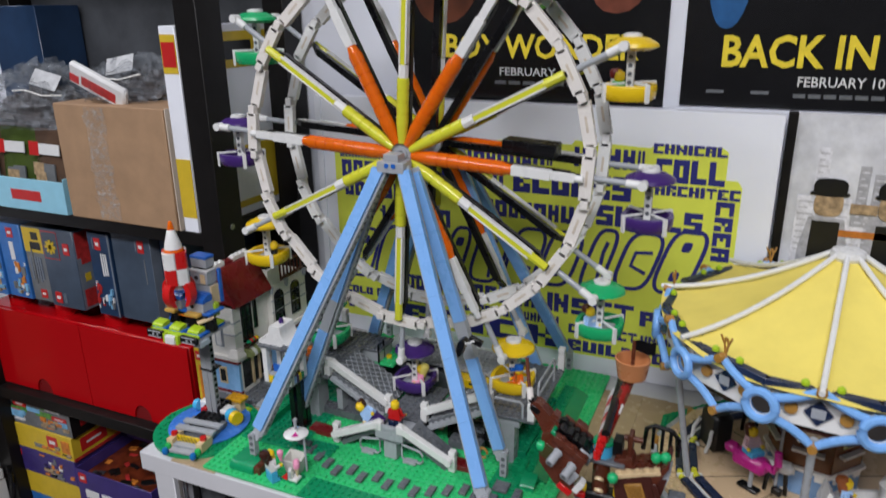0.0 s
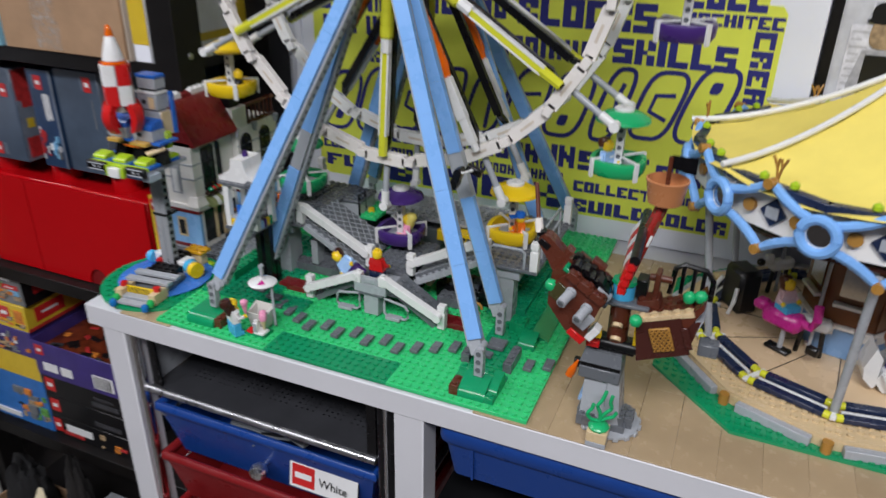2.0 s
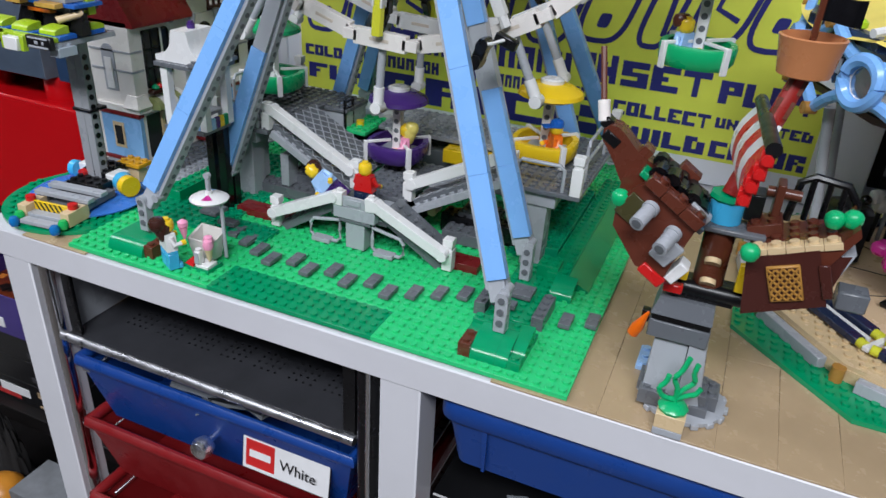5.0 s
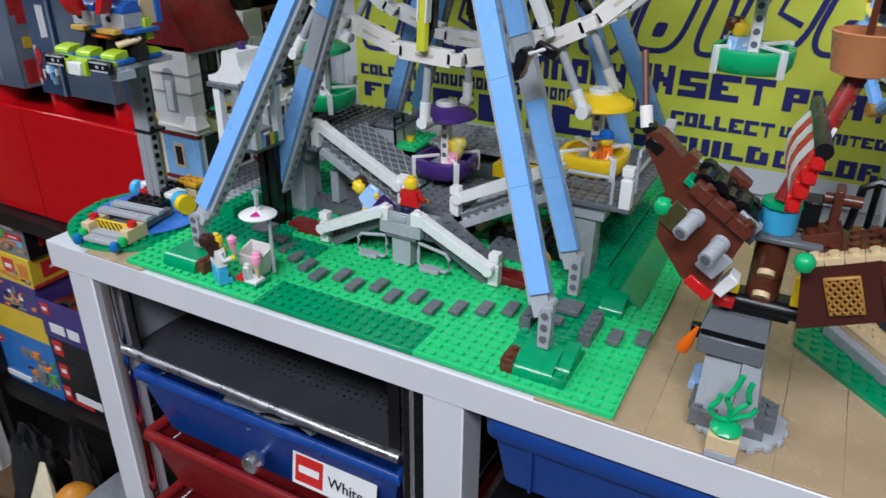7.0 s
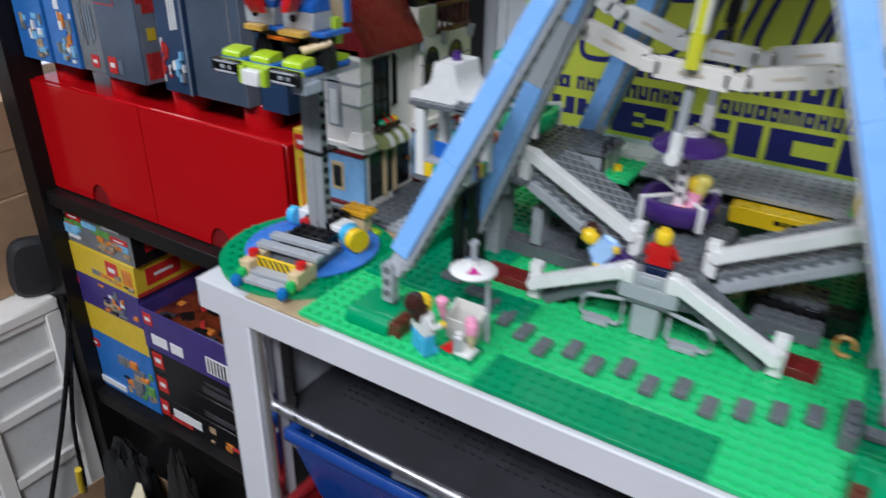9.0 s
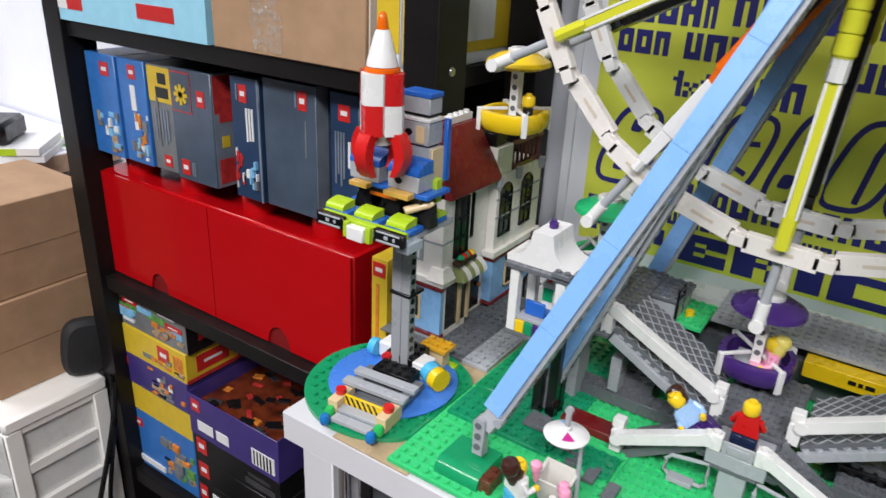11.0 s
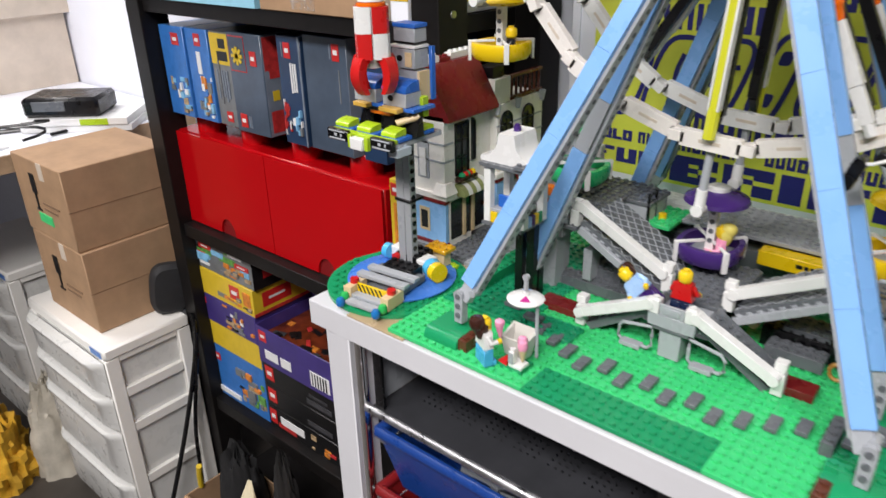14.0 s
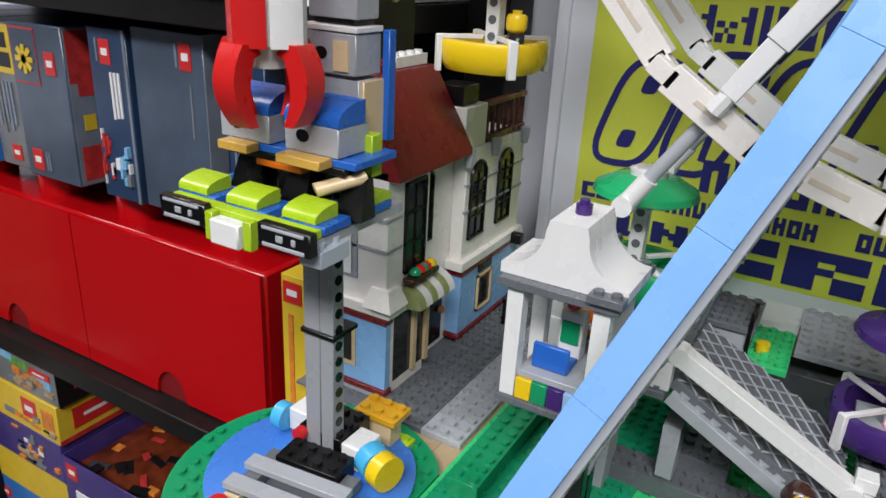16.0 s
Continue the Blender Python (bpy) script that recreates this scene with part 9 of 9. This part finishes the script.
# valance: navy ring, white panels, blue scalloped bars and round mirrors
VZ = 0.166
MIR = metal("round_mirror", (0.42, 0.42, 0.43), 0.12)
for k in range(12):
    m = pose(0, 0, 0, 0, 0, A0 + 15 + 30 * k)
    R_ = 0.160
    hw = R_ * math.tan(math.radians(15))
    part("navy_beam", Build().box(R_ - 0.010, -hw, VZ + 0.026, R_ - 0.002, hw, VZ + 0.033, 0.0005), NAVY, ca).matrix_basis = m
    part("white_panel", Build().box(R_ - 0.012, -hw, VZ - 0.006, R_ - 0.009, hw, VZ + 0.0258, 0.0004), CREAM, ca).matrix_basis = m
    dia = part("dark_diamond", Build().prism([(-0.011, 0), (0, -0.011), (0.011, 0), (0, 0.011)], 0, 0.0026), NAVY, ca)
    dia.matrix_basis = m @ Matrix.Translation((R_ - 0.0088, 0, VZ + 0.010)) @ pose(0, 0, 0, 0, 90, 0)
    part("grey_tile", Build().box(-0.0045, -0.0055, 0.0026, 0.0045, 0.0055, 0.0036, 0.0003), LGREY, dia)
    for s_ in (-1, 1):
        part("gold_scroll", Build().cyl((R_ - 0.0088, s_ * 0.0205, VZ + 0.010), (R_ - 0.0050, s_ * 0.0205, VZ + 0.010), 0.0052, n=12), GOLD, ca).matrix_basis = m
    up, lo = Build(), Build()
    n = 10
    tp_, bt_ = [], []
    for i in range(n + 1):
        u = -1 + 2 * i / n
        y = u * (hw - 0.008)
        tp_.append((R_ + 0.001, y, 0))
        bt_.append((R_ + 0.001, y, 0))
    tp_ = [(x, y, VZ + 0.019 + 0.016 * (1 - abs(y) / hw) ** 2.0) for x, y, z in tp_]
    bt_ = [(x, y, VZ + 0.002 - 0.019 * (1 - abs(y) / hw) ** 1.9) for x, y, z in bt_]
    part("scallop_bar", Build().tube(tp_, 0.0038, 8), LBLUE, ca, "medium blue curved bar").matrix_basis = m
    part("scallop_bar", Build().tube(bt_, 0.0038, 8), LBLUE, ca).matrix_basis = m
    part("gold_stud", Build().cyl((R_ - 0.001, 0, VZ + 0.035), (R_ + 0.007, 0, VZ + 0.035), 0.0042, n=12), GOLD, ca).matrix_basis = m
    part("gold_stud", Build().cyl((R_ - 0.001, 0, VZ - 0.017), (R_ + 0.007, 0, VZ - 0.017), 0.0040, n=12), GOLD, ca).matrix_basis = m
    if k % 2:
        ant = Build()
        for s_ in (-1, 1):
            ant.tube([(R_ - 0.003, 0, VZ + 0.036), (R_ - 0.003, s_ * 0.002, VZ + 0.046), (R_ - 0.002, s_ * 0.006, VZ + 0.054)], 0.0011, 6)
            ant.tube([(R_ - 0.003, s_ * 0.002, VZ + 0.046), (R_ - 0.002, s_ * 0.0008, VZ + 0.053)], 0.0010, 6)
        part("antler", ant, GOLD, ca).matrix_basis = m
    for s_ in (-1, 1):
        part("lime_stud", Build().lathe([(0.0010, 0), (0.0034, 0.001), (0.0034, 0.004), (0.001, 0.006)], 10, pose(R_ - 0.006, s_ * 0.013, VZ + 0.0332)), LIME, ca).matrix_basis = m
    mr = pose(0, 0, 0, 0, 0, A0 + 30 * k)
    R2 = R_ / math.cos(math.radians(15))
    ringp = [(R2 + 0.002, 0.0125 * math.cos(t_), VZ + 0.010 + 0.0125 * math.sin(t_)) for t_ in [2 * math.pi * i / 20 for i in range(21)]]
    rg = part("mirror_ring", Build().tube(ringp, 0.0040, 8), LBLUE, ca, "medium blue round ring")
    rg.matrix_basis = mr
    part("mirror", Build().cyl((R2 - 0.004, 0, VZ + 0.010), (R2 + 0.0005, 0, VZ + 0.010), 0.0084, n=24), MIR, rg)
    part("white_ring", Build().lathe([(0.0084, 0.0), (0.0084, 0.0020), (0.0100, 0.0020), (0.0100, 0.0)], 24, pose(R2 - 0.0012, 0, VZ + 0.010, 0, 90, 0)), WHITE, rg)

# canopy of eight cloth gores that sag between white ropes
CAPZ = 0.268
RIMZ = VZ + 0.036
n_r, n_a = 10, 8
for k in range(8):
    V, F = [], []
    for j in range(n_r + 1):
        u = j / n_r
        for i in range(n_a + 1):
            t_ = i / n_a
            a = math.radians(263 + 45 * (k + t_))
            sag = math.sin(math.pi * t_)
            r_ = 0.012 + (0.152 + 0.004) * u - 0.012 * u * sag * 0.4
            z = CAPZ - 0.004 - (CAPZ - RIMZ) * (0.30 * u + 0.70 * (1 - (1 - u) ** 1.9)) - 0.010 * sag * u * (1 - 0.35 * u) * 1.0
            z += 0.0012 * noise.noise((7 * math.cos(a) * u, 7 * math.sin(a) * u, k * 1.7))
            V.append((r_ * math.cos(a), r_ * math.sin(a), z))
    for j in range(n_r):
        for i in range(n_a):
            q = j * (n_a + 1) + i
            F.append((q, q + 1, q + n_a + 2, q + n_a + 1))
    part("canopy_gore", Build().add(V, F, True), CLOTH, ca, "yellow cloth canopy panel")
    a = math.radians(263 + 45 * k)
    pts = []
    for j in range(n_r + 1):
        u = j / n_r
        r_ = 0.012 + 0.158 * u
        z = CAPZ - 0.001 - (CAPZ - RIMZ) * (0.30 * u + 0.70 * (1 - (1 - u) ** 1.9)) + 0.0015
        pts.append((r_ * math.cos(a), r_ * math.sin(a), z))
    part("rope", Build().tube(pts, 0.0026, 8), WHITE, ca, "white ridge rope")
part("canopy_cap", Build().lathe([(0.014, CAPZ - 0.006), (0.016, CAPZ - 0.002), (0.0145, CAPZ + 0.003), (0.008, CAPZ + 0.005)], 20), WHITE, ca, "white round cap")

# core with panels and trim
COREBLUE = plastic("core_pale_blue", (0.20, 0.36, 0.62))
COREBROWN = plastic("core_brown", (0.17, 0.060, 0.022), 0.2)
for k in range(6):
    m = pose(0, 0, 0, 0, 0, A0 + 10 + 60 * k)
    part("core_wall", Build().box(0.0350, -0.0220, 0.0178, 0.0390, 0.0220, 0.0470, 0.0005), COREBLUE, ca).matrix_basis = m
    for s_ in (-1, 1):
        part("core_trim", Build().box(0.0392, s_ * 0.0140 - 0.005, 0.0400, 0.0415, s_ * 0.0140 + 0.005, 0.0470, 0.0004), CREAM, ca).matrix_basis = m
        part("core_trim", Build().box(0.0392, s_ * 0.0165 - 0.004, 0.0179, 0.0415, s_ * 0.0165 + 0.004, 0.0215, 0.0004), CREAM, ca).matrix_basis = m
    part("core_ledge", Build().box(0.0320, -0.0235, 0.0472, 0.0430, 0.0235, 0.0500, 0.0005), CREAM, ca).matrix_basis = m
    part("core_panel", Build().box(0.0340, -0.0215, 0.0502, 0.0385, 0.0215, 0.1500, 0.0005), COREBROWN, ca).matrix_basis = m
    part("core_mirror", Build().box(0.0386, -0.0120, 0.0780, 0.0396, 0.0120, 0.1350), MIR, ca).matrix_basis = m
    part("core_shelf", Build().box(0.0386, -0.0150, 0.0690, 0.0450, 0.0150, 0.0722, 0.0005), CREAM, ca).matrix_basis = m
part("core_column", Build().prism(ring_poly(0.0330, 12, 0), 0.0178, 0.165), DBROWN, ca)
part("ceiling_disc", Build().prism(ring_poly(0.150, 12, A0), 0.152, 0.156), DBROWN, ca)


def mount(name, a, r_, z, label, build, turn=None):
    ob = thing(name, pose(CCX + r_ * math.cos(math.radians(a)), CCY + r_ * math.sin(math.radians(a)), TOP + z, 0, 0, a + 90 if turn is None else turn), label, "toy animal")
    build(ob)
    return ob


def flamingo(ob):
    part("body", Build().box(-0.016, -0.007, 0.018, 0.012, 0.007, 0.030, 0.003).box(-0.024, -0.005, 0.024, -0.014, 0.005, 0.031, 0.002), MAGENTA, ob)
    part("neck", Build().tube([(0.010, 0, 0.026), (0.017, 0, 0.026), (0.020, 0, 0.032), (0.019, 0, 0.042)], 0.0030, 8), MAGENTA, ob)
    part("leg", Build().cyl((0.0, 0, 0.002), (0.0, 0, 0.018), 0.0018, n=8), LGREY, ob)
    part("foot", Build().box(-0.010, -0.004, 0.0, 0.008, 0.004, 0.0030, 0.001), BLACK, ob)
    part("beak", Build().box(0.018, -0.0025, 0.008, 0.026, 0.0025, 0.014, 0.001), BLACK, ob)


fm = mount("toy_flamingo", 220, 0.074, 0.0180, "magenta brick-built flamingo on the carousel", flamingo, 328)
fm.matrix_basis = fm.matrix_basis @ Matrix.Diagonal((1.30, 1.30, 1.38, 1))


def swan(ob):
    part("body", Build().side([(-0.008, 0.001), (0.028, 0.001), (0.040, 0.012), (0.034, 0.022), (-0.012, 0.021), (-0.016, 0.010)], -0.0105, 0.0160), WHITE, ob)
    part("wing", Build().side([(-0.003, 0.0005), (0.027, 0.0010), (0.041, 0.0130), (0.037, 0.0250), (0.026, 0.0330), (-0.005, 0.0270), (-0.013, 0.0190)], -0.0150, -0.0107), WHITE, ob)
    part("wing", Build().side([(-0.003, 0.0005), (0.027, 0.0010), (0.041, 0.0130), (0.037, 0.0250), (0.026, 0.0330), (-0.005, 0.0270), (-0.013, 0.0190)], 0.0162, 0.0200), WHITE, ob)
    part("tail", Build().side([(-0.027, 0.0230), (-0.0255, 0.0120), (-0.0170, 0.0040), (-0.0150, 0.0060), (-0.0150, 0.0330), (-0.0215, 0.0420)], -0.0110, 0.0120), WHITE, ob)
    part("neck", Build().tube([(0.034, 0.003, 0.022), (0.028, 0.003, 0.036), (0.0265, 0.003, 0.050), (0.031, 0.003, 0.062), (0.041, 0.003, 0.067), (0.049, 0.003, 0.062)], 0.0062, 10), WHITE, ob)
    part("beak", Build().box(0.050, -0.0005, 0.054, 0.060, 0.0065, 0.061, 0.0012), ORANGE, ob)


sw = thing("toy_swan", pose(0.655, 0.150, TOP + 0.0180, 0, 0, 6), "white brick-built swan seat on the carousel", "toy animal")
swan(sw)


def horse(ob):
    part("body", Build().box(-0.014, -0.006, 0.026, 0.014, 0.006, 0.038, 0.003), WHITE, ob)
    part("head", Build().box(0.012, -0.004, 0.034, 0.022, 0.004, 0.045, 0.002), WHITE, ob)
    part("muzzle", Build().box(0.0221, -0.0036, 0.034, 0.030, 0.0036, 0.041, 0.002), BLACK, ob)
    part("leg", Build().cyl((-0.010, 0, 0.0), (-0.008, 0, 0.027), 0.0022, n=8), BLACK, ob)
    part("leg", Build().cyl((0.010, 0, 0.0), (0.008, 0, 0.027), 0.0022, n=8), BLACK, ob)
    part("pole", Build().cyl((0, 0, 0.0), (0, 0, 0.130), 0.0016, n=8), LGREY, ob)


mount("toy_horse", 232, 0.054, 0.0180, "white toy horse with a black muzzle on the carousel", horse, 170)
mount("toy_horse", 130, 0.095, 0.0180, "white toy horse with a black muzzle on the carousel", horse)


def elephant(ob):
    part("body", Build().box(-0.016, -0.012, 0.0, 0.016, 0.012, 0.046, 0.004), INKBLACK, ob)
    part("tusk", Build().tube([(-0.012, -0.014, 0.030), (-0.016, -0.018, 0.018), (-0.014, -0.020, 0.004)], 0.0022, 8), WHITE, ob)
    part("tusk", Build().tube([(0.014, -0.014, 0.030), (0.018, -0.018, 0.018), (0.016, -0.020, 0.004)], 0.0022, 8), WHITE, ob)


mount("toy_elephant", 168, 0.098, 0.0180, "black brick-built elephant with white tusks on the carousel", elephant, 304)
figure(pose(CCX + 0.076 * math.cos(math.radians(217)), CCY + 0.076 * math.sin(math.radians(217)) + 0.004, TOP + 0.0590, 0, 0, 40), SKIN, BROWN, plastic("pale_pink_plastic", (0.82, 0.56, 0.60)), AZURE, "toy figure in a pale pink top riding the flamingo", sit=True, longhair=True)
figure(pose(0.6500, 0.1520, TOP + 0.0396, 0, 0, 80), SKIN, plastic("copper_brown_plastic", (0.34, 0.10, 0.03)), SKYBLUE, PURPLE, "copper-haired toy figure in pale blue in the swan seat", sit=True, longhair=True)


# ---- tan floor tiles on the table, the pieces that can be told apart ----
cover = tagged(new("table_covering"), "tan smooth brick tiles laid as a pavement on the tabletop", "pavement", kind="structure")
first = {}
for i in range(-1, 41):
    x = -0.014 + 0.032 * i
    if x + 0.031 > 1.395:
        continue
    y, k = (-0.0022, 0)
    ends = [(0.096, 0.128, 0.064)[i % 3]] + [0.128] * 3
    for ln in ends:
        ln = min(ln, 0.3520 - y)
        if ln < 0.006:
            break
        key = round(ln, 4)
        if 0.004 < x < 0.330 and y < 0.26:
            y += ln
            continue
        if key not in first:
            first[key] = part("tan_tile", Build().box(0.00006, 0.00003, 0, 0.03194, ln - 0.00003, 0.0014, 0.00022), TANTILE, cover)
            first[key].location = (x, y, TOP - 0.0014)
        else:
            share(first[key], pose(x, y, TOP - 0.0014), cover)
        y += ln
